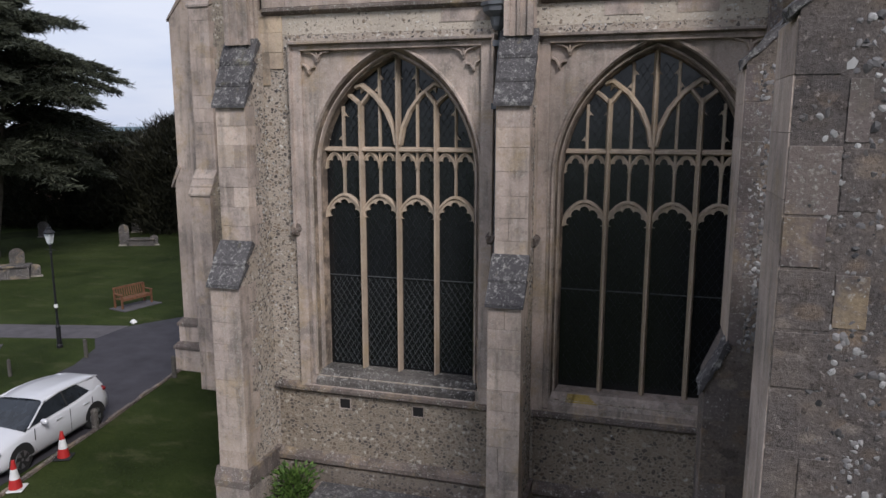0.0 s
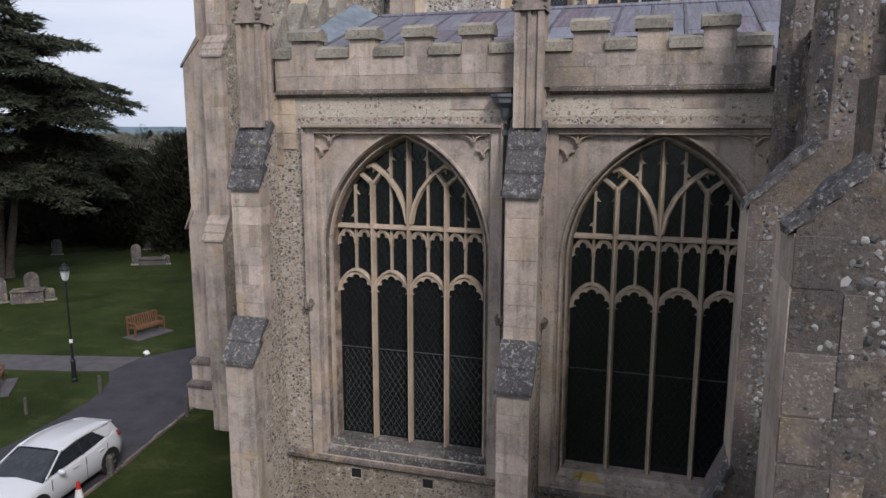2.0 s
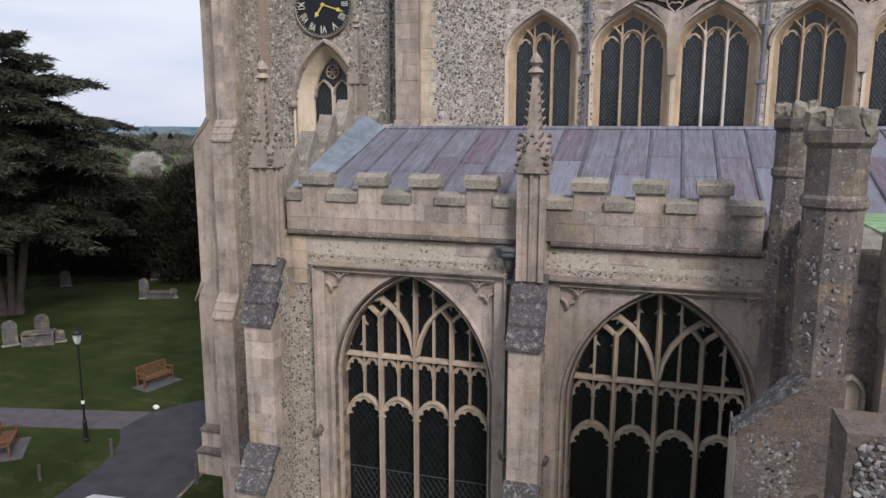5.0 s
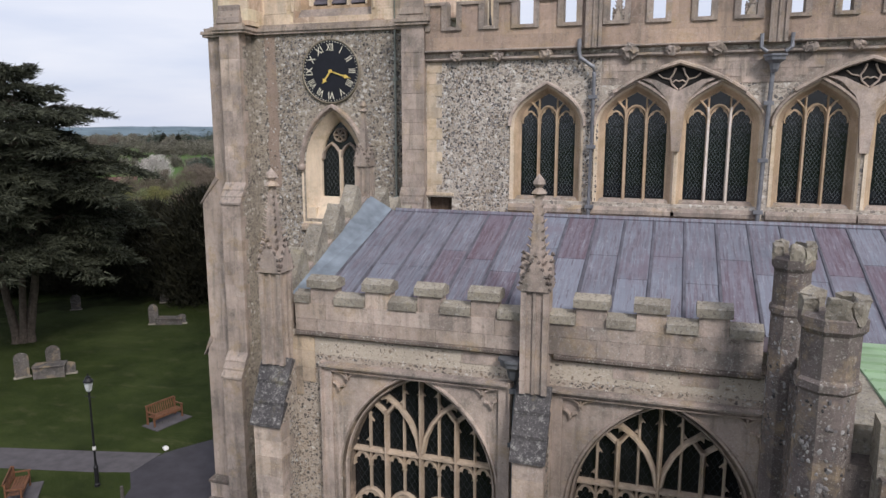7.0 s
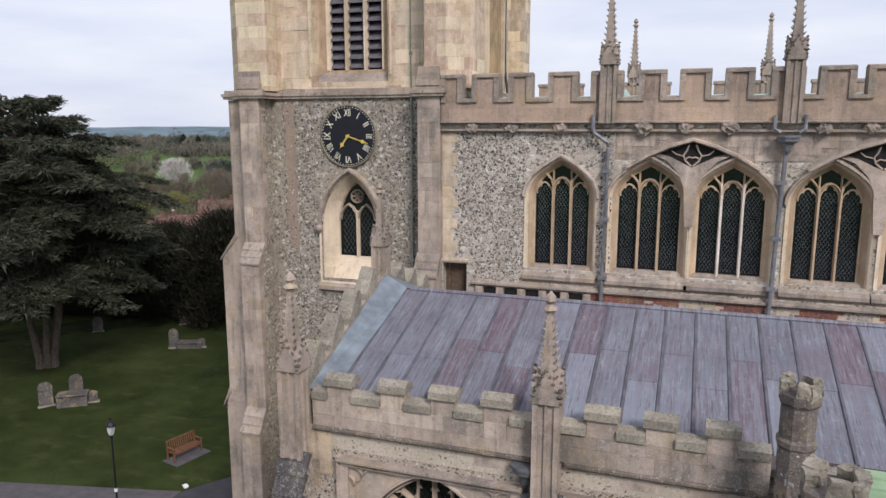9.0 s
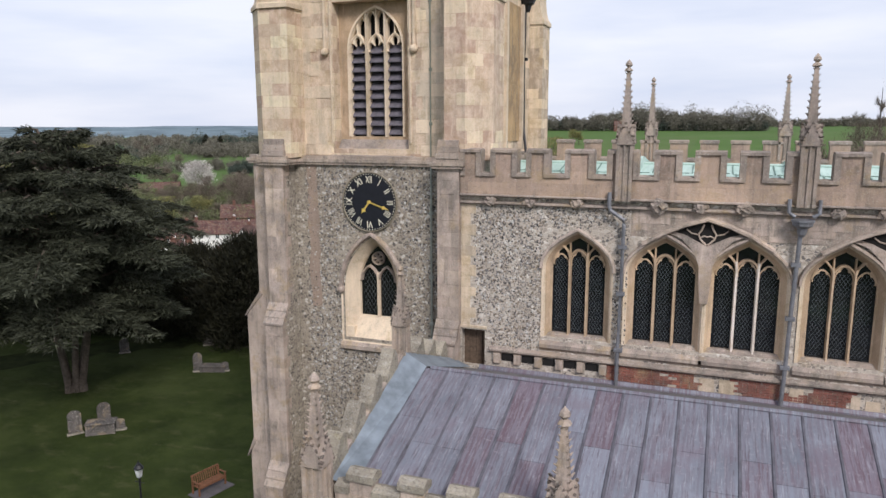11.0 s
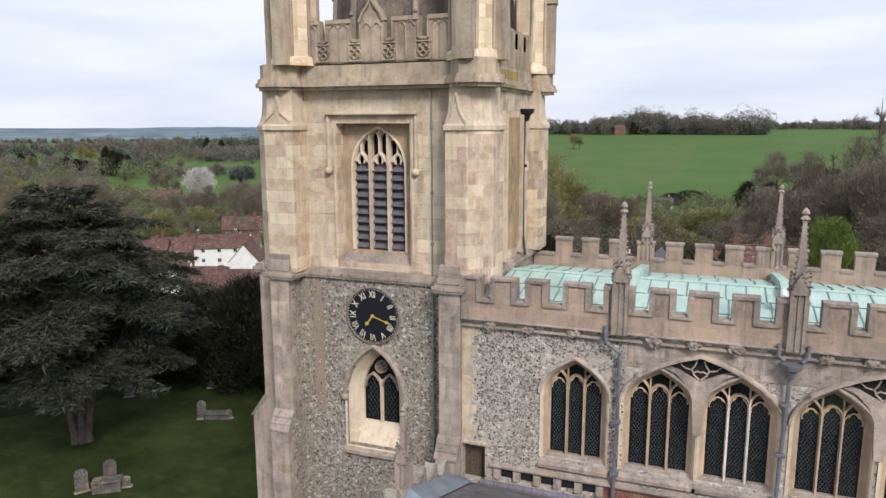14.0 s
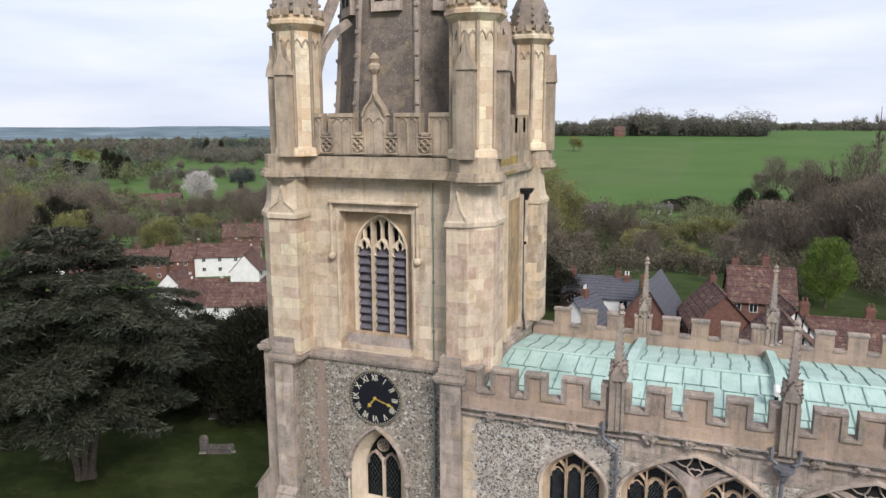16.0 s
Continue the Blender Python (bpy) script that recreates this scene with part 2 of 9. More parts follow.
def rendered_rubble(name, base):
    """Old rubble smeared with mortar: blotches of grey, pink and ochre, worn stones showing here and there."""
    n = Nodes(name, 0.92, spec=0.2)
    t = lambda r, g, b: (base[0] * r, base[1] * g, base[2] * b)
    c = n.ramp(n.noise(1.1, 6, 0.6, (1, 1, 0.8)), (0.30, t(0.72, 0.72, 0.75)), (0.46, t(1.0, 0.97, 0.97)), (0.60, t(1.25, 1.16, 1.05)), (0.74, t(1.45, 1.38, 1.30)))
    vor = n.add("ShaderNodeTexVoronoi", Scale=4.2, Randomness=0.9)
    n.link(n.where((1.0, 1.0, 1.7)), vor.inputs["Vector"])
    sep = n.nt.nodes.new("ShaderNodeSeparateColor")
    n.link(vor.outputs["Color"], sep.inputs["Color"])
    blk = n.ramp(sep.outputs["Red"], (0.0, t(0.62, 0.58, 0.58)), (0.4, t(1.0, 0.96, 0.93)), (0.72, t(1.5, 1.25, 0.98)), (1.0, t(1.75, 1.68, 1.6)))
    c = n.mix(n.mix(n.ramp(n.noise(1.3, 4), (0.38, 0.0), (0.50, 0.9)), 0.0, n.ramp(vor.outputs["Distance"], (0.30, 1.0), (0.55, 0.0))), c, blk)
    c = n.mix(n.ramp(n.noise(5.5, 6, 0.75), (0.54, 0.0), (0.64, 0.55)), c, t(0.5, 0.46, 0.45))
    c = n.mix(n.ramp(n.noise(3.6, 6, 0.75, (1, 1, 0.7)), (0.58, 0.0), (0.66, 0.6)), c, t(1.65, 1.6, 1.6))
    c = n.mix(n.ramp(n.noise(2.2, 5, 0.7), (0.60, 0.0), (0.70, 0.5)), c, t(1.5, 1.12, 0.75))
    c = n.mix(n.ramp(n.noise(14, 6, 0.8), (0.57, 0.0), (0.63, 0.75)), c, t(0.36, 0.34, 0.35))
    c = n.mix(n.ramp(n.noise(19, 5, 0.75), (0.59, 0.0), (0.64, 0.8)), c, t(2.3, 2.25, 2.25))
    c = n.mix(0.5, c, n.ramp(n.noise(30, 6, 0.75), (0.28, 0.12), (0.74, 0.8)), "OVERLAY")
    return n.done(c, n.noise(12, 8, 0.75), 0.9, 0.035)


def plain_material(name, color, rough=0.6, metal=0.0, vary=0.25, scale=6.0, bump=0.15, spec=0.35):
    n = Nodes(name, rough, metal, spec)
    c = n.mix(n.ramp(n.noise(scale, 5), (0.3, 0.0), (0.7, 1.0)), tuple(v * (1 - vary) for v in color), tuple(min(1.0, v * (1 + vary * 0.6)) for v in color))
    return n.done(c, n.noise(scale * 6, 4), bump, 0.01)


def lead_material():
    n = Nodes("lead_sheet", 0.55, 0.15, 0.4)
    c = n.ramp(n.noise(0.8, 5, 0.65), (0.30, (0.130, 0.140, 0.172)), (0.52, (0.172, 0.182, 0.220)), (0.75, (0.225, 0.235, 0.28)))
    # oxide streaks run down the slope, heavier on some sheets than on others
    rnd = n.random()
    amount = n.mix(n.ramp(rnd, (0.15, 0.25), (0.85, 1.0)), 0.0, n.ramp(n.noise(2.4, 6, 0.7, (7.0, 0.35, 0.35)), (0.46, 0.0), (0.56, 0.9)))
    c = n.mix(n.ramp(rnd, (0.55, 0.0), (0.8, 0.6)), c, (0.150, 0.112, 0.140))
    c = n.mix(n.ramp(rnd, (0.10, 0.45), (0.3, 0.0)), c, (0.235, 0.255, 0.31))
    c = n.mix(amount, c, (0.112, 0.074, 0.093))
    c = n.mix(n.ramp(n.noise(3.1, 5, 0.7, (8.0, 0.5, 0.5)), (0.56, 0.0), (0.62, 0.7)), c, (0.088, 0.066, 0.082))
    c = n.mix(n.ramp(n.noise(3.6, 6, 0.72, (7.0, 0.5, 0.5)), (0.56, 0.0), (0.66, 0.35)), c, (0.40, 0.41, 0.45))
    c = n.mix(n.ramp(n.noise(0.6, 5, 0.7), (0.54, 0.0), (0.66, 0.5)), c, (0.152, 0.118, 0.148))
    c = n.mix(n.ramp(n.noise(12, 6, 0.75), (0.58, 0.0), (0.66, 0.4)), c, (0.36, 0.36, 0.39))
    return n.done(c, n.noise(4, 4), 0.25, 0.03)


def copper_material():
    n = Nodes("verdigris_copper", 0.75, 0.0, 0.3)
    c = n.ramp(n.noise(0.8, 5, 0.6), (0.3, (0.29, 0.40, 0.365)), (0.52, (0.41, 0.53, 0.485)), (0.8, (0.53, 0.64, 0.60)))
    c = n.mix(n.ramp(n.random(), (0.0, 0.0), (1.0, 0.35)), c, (0.30, 0.44, 0.40))
    c = n.mix(n.ramp(n.noise(4, 5, 0.7, (3.0, 0.4, 1.0)), (0.52, 0.0), (0.66, 0.5)), c, (0.20, 0.33, 0.29))
    c = n.mix(n.ramp(n.noise(0.35, 4), (0.5, 0.0), (0.7, 0.5)), c, (0.36, 0.44, 0.40))
    c = n.mix(n.ramp(n.noise(9, 6, 0.75), (0.60, 0.0), (0.68, 0.45)), c, (0.18, 0.24, 0.21))
    return n.done(c, n.noise(10, 4), 0.15, 0.01)


def glass_material(name="dark_leaded_glass", tint=(0.006, 0.007, 0.008), rough=0.22):
    n = Nodes(name, rough, 0.0, 0.5)
    c = n.mix(n.ramp(n.voronoi(7.5, "Color"), (0.3, 0.0), (1.0, 0.5)), tint, tuple(v * 2.2 for v in tint))
    return n.done(c, n.noise(7, 2), 0.12, 0.02)


def ground_material():
    """Churchyard turf close by, field and pasture patches further off."""
    n = Nodes("turf", 0.95, spec=0.1)
    near = n.ramp(n.noise(0.30, 6, 0.65), (0.3, (0.012, 0.018, 0.004)), (0.5, (0.023, 0.033, 0.0075)), (0.7, (0.040, 0.052, 0.014)))
    near = n.mix(n.ramp(n.noise(0.9, 6, 0.72, (0.5, 1, 1)), (0.54, 0.0), (0.68, 0.6)), near, (0.066, 0.068, 0.030))
    near = n.mix(n.ramp(n.noise(0.16, 4, 0.6), (0.50, 0.0), (0.66, 0.55)), near, (0.046, 0.058, 0.019))
    near = n.mix(n.ramp(n.noise(2.6, 5, 0.75), (0.58, 0.0), (0.66, 0.6)), near, (0.018, 0.026, 0.008))
    near = n.mix(0.55, near, n.ramp(n.noise(14, 5, 0.75), (0.3, 0.2), (0.7, 0.76)), "OVERLAY")
    vor = n.add("ShaderNodeTexVoronoi", Scale=0.0042, Randomness=0.9)
    n.link(n.where((1, 1, 0)), vor.inputs["Vector"])
    sep = n.nt.nodes.new("ShaderNodeSeparateColor")
    n.link(vor.outputs["Color"], sep.inputs["Color"])
    far = n.ramp(sep.outputs["Red"], (0.0, (0.068, 0.116, 0.032)), (0.5, (0.076, 0.132, 0.036)), (1.0, (0.088, 0.124, 0.044)))
    far = n.mix(n.ramp(n.noise(0.02, 6, 0.65), (0.4, 0.0), (0.7, 0.6)), far, (0.052, 0.098, 0.024))
    far = n.mix(n.ramp(n.noise(0.09, 5, 0.7, (0.25, 1, 1)), (0.52, 0.0), (0.70, 0.35)), far, (0.085, 0.125, 0.045))
    ln = n.add("ShaderNodeVectorMath")
    ln.operation = "LENGTH"
    n.link(n.where((1, 1, 0)), ln.inputs[0])
    k = n.nt.nodes.new("ShaderNodeMapRange")
    k.inputs["From Min"].default_value, k.inputs["From Max"].default_value = 90, 220
    n.link(ln.outputs["Value"], k.inputs["Value"])
    return n.done(n.mix(k.outputs["Result"], near, far), n.noise(11, 5, 0.7), 0.6, 0.05)


def leaf_material(name, dark, light, rough=0.7):
    n = Nodes(name, rough, spec=0.2)
    c = n.ramp(n.random(True), (0.0, dark), (0.7, light), (1.0, tuple(v * 1.35 for v in light)))
    c = n.mix(n.ramp(n.noise(0.6, 3), (0.35, 0.0), (0.7, 0.6)), c, tuple(v * 0.6 for v in dark))
    return n.done(c)


STONE = stone_material("ashlar_limestone", (0.535, 0.468, 0.385), (0.315, 0.272, 0.222), 0.20)
STONE_WARM = stone_material("belfry_limestone", (0.67, 0.60, 0.445), (0.43, 0.375, 0.275), 0.08, grime=0.35)
STONE_COURSED = stone_material("coursed_belfry_limestone", (0.67, 0.60, 0.455), (0.48, 0.42, 0.315), 0.10, coursed=0.8, grime=0.35)
STONE_GREY = stone_material("grey_weathered_limestone", (0.41, 0.362, 0.30), (0.25, 0.222, 0.188), 0.28)
STONE_DARK = lichen_material("lichened_coping_stone", (0.34, 0.305, 0.245), (0.17, 0.152, 0.126), 0.5)
SLATE = lichen_material("lichened_slab", (0.105, 0.098, 0.098), (0.055, 0.052, 0.055), 0.55)
CRUST = stone_material("dark_crusted_moulding", (0.20, 0.172, 0.145), (0.085, 0.072, 0.062), 0.4)
STAINED = stone_material("stained_arch_stone", (0.42, 0.345, 0.255), (0.22, 0.175, 0.13), 0.15, crust=0.75)
TOMB = stone_material("grey_tomb_stone", (0.105, 0.10, 0.092), (0.07, 0.066, 0.06), 0.4)
# porch masonry in a much darker tone than the aisle ashlar
PORCH_STONE = stone_material("dark_porch_stone", (0.175, 0.155, 0.14), (0.10, 0.088, 0.08), 0.22)
STONE_GOLD = stone_material("golden_window_stone", (0.56, 0.45, 0.305), (0.37, 0.275, 0.165), 0.06, grime=0.5)
STONE_TOP = stone_material("stained_parapet_limestone", (0.53, 0.455, 0.33), (0.29, 0.242, 0.178), 0.14, grime=0.8)
NEW_STONE = stone_material("pale_renewed_stone", (0.74, 0.72, 0.66), (0.58, 0.56, 0.51), 0.03, grime=0.2)
STONE_PINK = stone_material("pinkish_parapet_stone", (0.415, 0.335, 0.262), (0.26, 0.212, 0.168), 0.16, coursed=0.35, grime=0.6)
TRACERY = stone_material("tracery_stone", (0.50, 0.425, 0.31), (0.33, 0.27, 0.19), 0.08, grime=0.6)
SILL = lichen_material("black_lichened_sill", (0.15, 0.134, 0.12), (0.055, 0.05, 0.047), 0.65)
DARKS, BROWNS, WHITES = (0.055, 0.048, 0.046), (0.185, 0.135, 0.095), (0.60, 0.57, 0.52)
FRIEZE = flint_material("mortared_frieze", (0.45, 0.392, 0.322), ((0.0, DARKS), (0.18, BROWNS), (0.32, (0.42, 0.36, 0.28)), (0.8, WHITES)), 11.0, 0.22, 0.7)
FLINT_A = flint_material("aisle_flint_rubble", (0.375, 0.322, 0.268), ((0.0, DARKS), (0.30, BROWNS), (0.55, (0.30, 0.25, 0.20)), (0.75, (0.38, 0.33, 0.27)), (0.90, WHITES)), 13.0, 0.13, 0.5)
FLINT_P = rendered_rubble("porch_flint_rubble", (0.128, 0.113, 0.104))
FLINT_B = flint_material("brown_flint_panel", (0.275, 0.228, 0.176), ((0.0, DARKS), (0.40, (0.12, 0.088, 0.064)), (0.62, (0.215, 0.170, 0.128)), (0.90, (0.46, 0.42, 0.36))), 13.0, 0.10, 0.35)
FLINT_D = flint_material("plinth_flint_rubble", (0.20, 0.168, 0.138), ((0.0, DARKS), (0.35, (0.13, 0.098, 0.072)), (0.6, (0.20, 0.165, 0.13)), (0.88, (0.42, 0.39, 0.34))), 12.5, 0.11, 0.4)
FLINT_N = flint_material("nave_flint_rubble", (0.46, 0.405, 0.345), ((0.0, (0.105, 0.10, 0.102)), (0.25, (0.20, 0.175, 0.155)), (0.45, (0.34, 0.30, 0.26)), (0.66, (0.44, 0.40, 0.355)), (0.84, (0.66, 0.63, 0.59))), 9.5, 0.06, 0.6)
FLINT_T = flint_material("tower_flint_rubble", (0.335, 0.292, 0.236), ((0.0, (0.078, 0.072, 0.070)), (0.28, (0.155, 0.133, 0.115)), (0.50, (0.25, 0.22, 0.185)), (0.70, (0.34, 0.305, 0.26)), (0.86, (0.56, 0.53, 0.49))), 9.0, 0.06, 0.5)
LEAD, COPPER, GLASS = lead_material(), copper_material(), glass_material()
GLASS_N = glass_material("clerestory_leaded_glass", (0.008, 0.010, 0.012), 0.10)
GUARD = plain_material("galvanised_window_guard", (0.13, 0.14, 0.15), 0.5, 0.5, 0.3)
TURF = ground_material()
ASPHALT = plain_material("asphalt", (0.040, 0.037, 0.044), 0.9, 0, 0.3, 1.2, 0.3)
PATH = plain_material("worn_path", (0.080, 0.073, 0.078), 0.95, 0, 0.25, 2.0, 0.3)
IRON = plain_material("black_iron", (0.018, 0.018, 0.02), 0.45, 0.3, 0.3)
LEADGREY = plain_material("grey_lead_pipe", (0.185, 0.190, 0.21), 0.5, 0.3, 0.3)
WOOD = plain_material("orange_brown_teak", (0.135, 0.060, 0.030), 0.7, 0, 0.35, 9)
# near-black for plates that stand for the shade inside openings
DARK = plain_material("opening_shade", (0.012, 0.011, 0.011), 0.9, 0, 0.2)
LOUVRE = plain_material("slate_grey_louvre", (0.115, 0.105, 0.125), 0.7, 0, 0.35, 8)
GOLD = plain_material("gilt", (0.85, 0.62, 0.16), 0.35, 0.6, 0.15)
NUMERAL = plain_material("pale_gilt_numeral", (0.72, 0.68, 0.55), 0.5, 0.0, 0.15)
CLOCKFACE = plain_material("black_clock_face", (0.011, 0.012, 0.018), 0.45, 0.1, 0.2)
BRICK = stone_material("red_brick", (0.33, 0.135, 0.095), (0.20, 0.085, 0.065), 0.2)
BARK = plain_material("grey_brown_bark", (0.090, 0.072, 0.058), 0.95, 0, 0.4, 5, 0.6)
CEDAR = leaf_material("cedar_needles", (0.018, 0.021, 0.013), (0.058, 0.063, 0.041))
YEW = leaf_material("yew_needles", (0.007, 0.008, 0.005), (0.024, 0.023, 0.012))
SPRING = leaf_material("spring_leaves", (0.065, 0.105, 0.018), (0.145, 0.205, 0.04))
OLIVE = leaf_material("budding_twigs", (0.10, 0.098, 0.036), (0.235, 0.225, 0.085))
TWIG = leaf_material("bare_twigs", (0.088, 0.070, 0.056), (0.190, 0.156, 0.124))
BLOSSOM = leaf_material("white_blossom", (0.38, 0.35, 0.33), (0.62, 0.59, 0.56))
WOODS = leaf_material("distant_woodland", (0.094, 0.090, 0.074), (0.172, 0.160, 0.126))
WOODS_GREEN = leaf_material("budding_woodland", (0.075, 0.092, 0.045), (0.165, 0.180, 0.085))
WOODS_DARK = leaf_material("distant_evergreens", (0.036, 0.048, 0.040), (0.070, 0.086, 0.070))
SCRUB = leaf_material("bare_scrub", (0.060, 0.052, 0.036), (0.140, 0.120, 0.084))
# atmospheric haze mixed into the base colour
DOWNS = plain_material("downs_with_haze_colour", (0.150, 0.195, 0.225), 1.0, 0, 0.45, 0.004, 0.0, 0.0)
TILE = stone_material("red_roof_tile", (0.125, 0.055, 0.046), (0.070, 0.036, 0.033), 0.25, True)
RENDER = plain_material("white_render", (0.68, 0.67, 0.65), 0.85, 0, 0.1, 1.0)
ROOFSLATE = plain_material("blue_grey_slate", (0.080, 0.080, 0.095), 0.6, 0, 0.3, 3)
REDBRICK = plain_material("brick_wall", (0.155, 0.078, 0.060), 0.9, 0, 0.3, 3)
CARPAINT = plain_material("white_car_paint", (0.52, 0.52, 0.54), 0.18, 0.0, 0.03, 2, 0.0, 0.6)
CARGLASS = glass_material("car_glass", (0.015, 0.018, 0.022), 0.05)
RUBBER = plain_material("black_rubber", (0.018, 0.018, 0.018), 0.85)
ALLOY = plain_material("grey_alloy", (0.30, 0.30, 0.32), 0.35, 0.8, 0.1)
CONE = plain_material("red_cone_plastic", (0.36, 0.022, 0.02), 0.45, 0, 0.15)
CONEWHITE = plain_material("white_cone_band", (0.62, 0.61, 0.60), 0.5, 0, 0.15)

# ---------------------------------------------------------------- shapes
def thing(name, x, y, z=0.0, label="", category="", group="", kind=""):
    """An Empty at the base of a thing; its parts are meshes in world places under it."""
    ob = new(name)
    ob.matrix_basis = pose(x, y, z)
    return tagged(ob, label, category, group, kind)


def part(name, bm, mat, parent=None, label="", smooth=False):
    me = bpy.data.meshes.new(name)
    if len(bm.verts) < 4000:
        bmesh.ops.remove_doubles(bm, verts=bm.verts, dist=0.0004)
    bmesh.ops.recalc_face_normals(bm, faces=bm.faces)
    if smooth:
        for f in bm.faces:
            f.smooth = True
    bm.to_mesh(me)
    bm.free()
    me.materials.append(mat)
    ob = new(name, me)
    adopt(ob, parent)
    if label:
        tagged(ob, label)
    return ob


def world_of(ob):
    m = ob.matrix_basis.copy()
    while ob.parent:
        m = ob.parent.matrix_basis @ ob.matrix_parent_inverse @ m
        ob = ob.parent
    return m


def adopt(ob, parent):
    if parent is not None:
        ob.parent = parent
        ob.matrix_parent_inverse = world_of(parent).inverted()


def box(bm, x0, x1, y0, y1, z0, z1, bevel=0.0):
    vs = [bm.verts.new((x, y, z)) for z in (z0, z1) for y in (y0, y1) for x in (x0, x1)]
    fs = [bm.faces.new([vs[i] for i in q]) for q in ((0, 2, 3, 1), (4, 5, 7, 6), (0, 1, 5, 4), (2, 6, 7, 3), (0, 4, 6, 2), (1, 3, 7, 5))]
    if bevel:
        bmesh.ops.bevel(bm, geom=list({e for f in fs for e in f.edges}), offset=bevel, segments=1, affect="EDGES")


def loft(bm, a, b, closed=True, caps=False):
    """Joins two equally long rings of points by quads."""
    va, vb = [bm.verts.new(p) for p in a], [bm.verts.new(p) for p in b]
    n = len(va)
    for i in range(n if closed else n - 1):
        j = (i + 1) % n
        bm.faces.new((va[i], va[j], vb[j], vb[i]))
    if caps:
        bm.faces.new(va)
        bm.faces.new(vb)


def prism(bm, poly, z0, z1, shrink=1.0, c=None):
    if c is None:
        c = (sum(p[0] for p in poly) / len(poly), sum(p[1] for p in poly) / len(poly))
    loft(bm, [(x, y, z0) for x, y in poly], [(c[0] + (x - c[0]) * shrink, c[1] + (y - c[1]) * shrink, z1) for x, y in poly], True, True)


def along_y(bm, poly, y0, y1):
    loft(bm, [(x, y0, z) for x, z in poly], [(x, y1, z) for x, z in poly], True, True)


def along_x(bm, poly, x0, x1):
    loft(bm, [(x0, y, z) for y, z in poly], [(x1, y, z) for y, z in poly], True, True)


def ngon(cx, cy, r, n=8, turn=None):
    turn = math.pi / n if turn is None else turn
    return [(cx + r * math.cos(turn + 2 * math.pi * i / n), cy + r * math.sin(turn + 2 * math.pi * i / n)) for i in range(n)]


def lathe(bm, profile, cx, cy, n=12, turn=None):
    rings = [[(x, y, z) for x, y in ngon(cx, cy, max(r, 0.0005), n, turn)] for r, z in profile]
    vs = [[bm.verts.new(p) for p in ring] for ring in rings]
    for a, b in zip(vs, vs[1:]):
        for i in range(n):
            bm.faces.new((a[i], a[(i + 1) % n], b[(i + 1) % n], b[i]))
    bm.faces.new(vs[0])
    bm.faces.new(vs[-1])


def tube(bm, pts, r, n=8, taper=None):
    """A round bar along points in space."""
    rings = []
    for i, p in enumerate(pts):
        p = Vector(p)
        d = Vector(pts[min(i + 1, len(pts) - 1)]) - Vector(pts[max(i - 1, 0)])
        q = d.to_track_quat("Z", "Y")
        rr = r if taper is None else taper[i]
        rings.append([bm.verts.new(p + q @ Vector((rr * math.cos(2 * math.pi * k / n), rr * math.sin(2 * math.pi * k / n), 0))) for k in range(n)])
    for a, b in zip(rings, rings[1:]):
        for i in range(n):
            bm.faces.new((a[i], a[(i + 1) % n], b[(i + 1) % n], b[i]))
    bm.faces.new(rings[0])
    bm.faces.new(rings[-1])


def bar(bm, pts, w, y0, y1, chamfer=0.45):
    """A stone bar along points (x, z) in a wall's plane, w wide, y0 in front, with chamfered front arrises."""
    n = len(pts)
    rings = []
    for i in range(n):
        a, b = pts[max(i - 1, 0)], pts[min(i + 1, n - 1)]
        dx, dz = b[0] - a[0], b[1] - a[1]
        ln = math.hypot(dx, dz) or 1
        nx, nz = -dz / ln, dx / ln
        x, z = pts[i]
        h, c, yc = w / 2, w / 2 * chamfer, y0 + (y1 - y0) * 0.45
        rings.append([bm.verts.new((x + nx * s, y, z + nz * s)) for s, y in ((-h, y1), (-h, yc), (-c, y0), (c, y0), (h, yc), (h, y1))])
    for a, b in zip(rings, rings[1:]):
        for i in range(6):
            bm.faces.new((a[i], a[(i + 1) % 6], b[(i + 1) % 6], b[i]))
    bm.faces.new(rings[0])
    bm.faces.new(rings[-1])


def arch(c, hw, z0, spring, apex, n=10, flat=False):
    """An opening's outline, from its lower left over the arch to its lower right."""
    rise = apex - spring
    left = []
    for i in range(n + 1):
        if flat:
            k = (i / n) ** 2
            left.append((c - hw * (1 - k), spring + rise * k ** 0.46))
        else:
            r = (hw * hw + rise * rise) / (2 * hw)
            a1 = math.asin(min(1, rise / r))
            a = a1 * i / n
            left.append((c - r * math.cos(a) + (r - hw), spring + r * math.sin(a)))
    left[-1] = (c, apex)
    return [(c - hw, z0)] + left + [(2 * c - x, z) for x, z in left[-2::-1]] + [(c + hw, z0)]


def arch_height(c, hw, spring, apex, x, flat=False):
    rise, d = apex - spring, abs(x - c)
    if d >= hw:
        return spring
    if flat:
        return spring + rise * (1 - d / hw) ** 0.46
    r = (hw * hw + rise * rise) / (2 * hw)
    return spring + math.sqrt(max(0, r * r - (d + r - hw) ** 2))


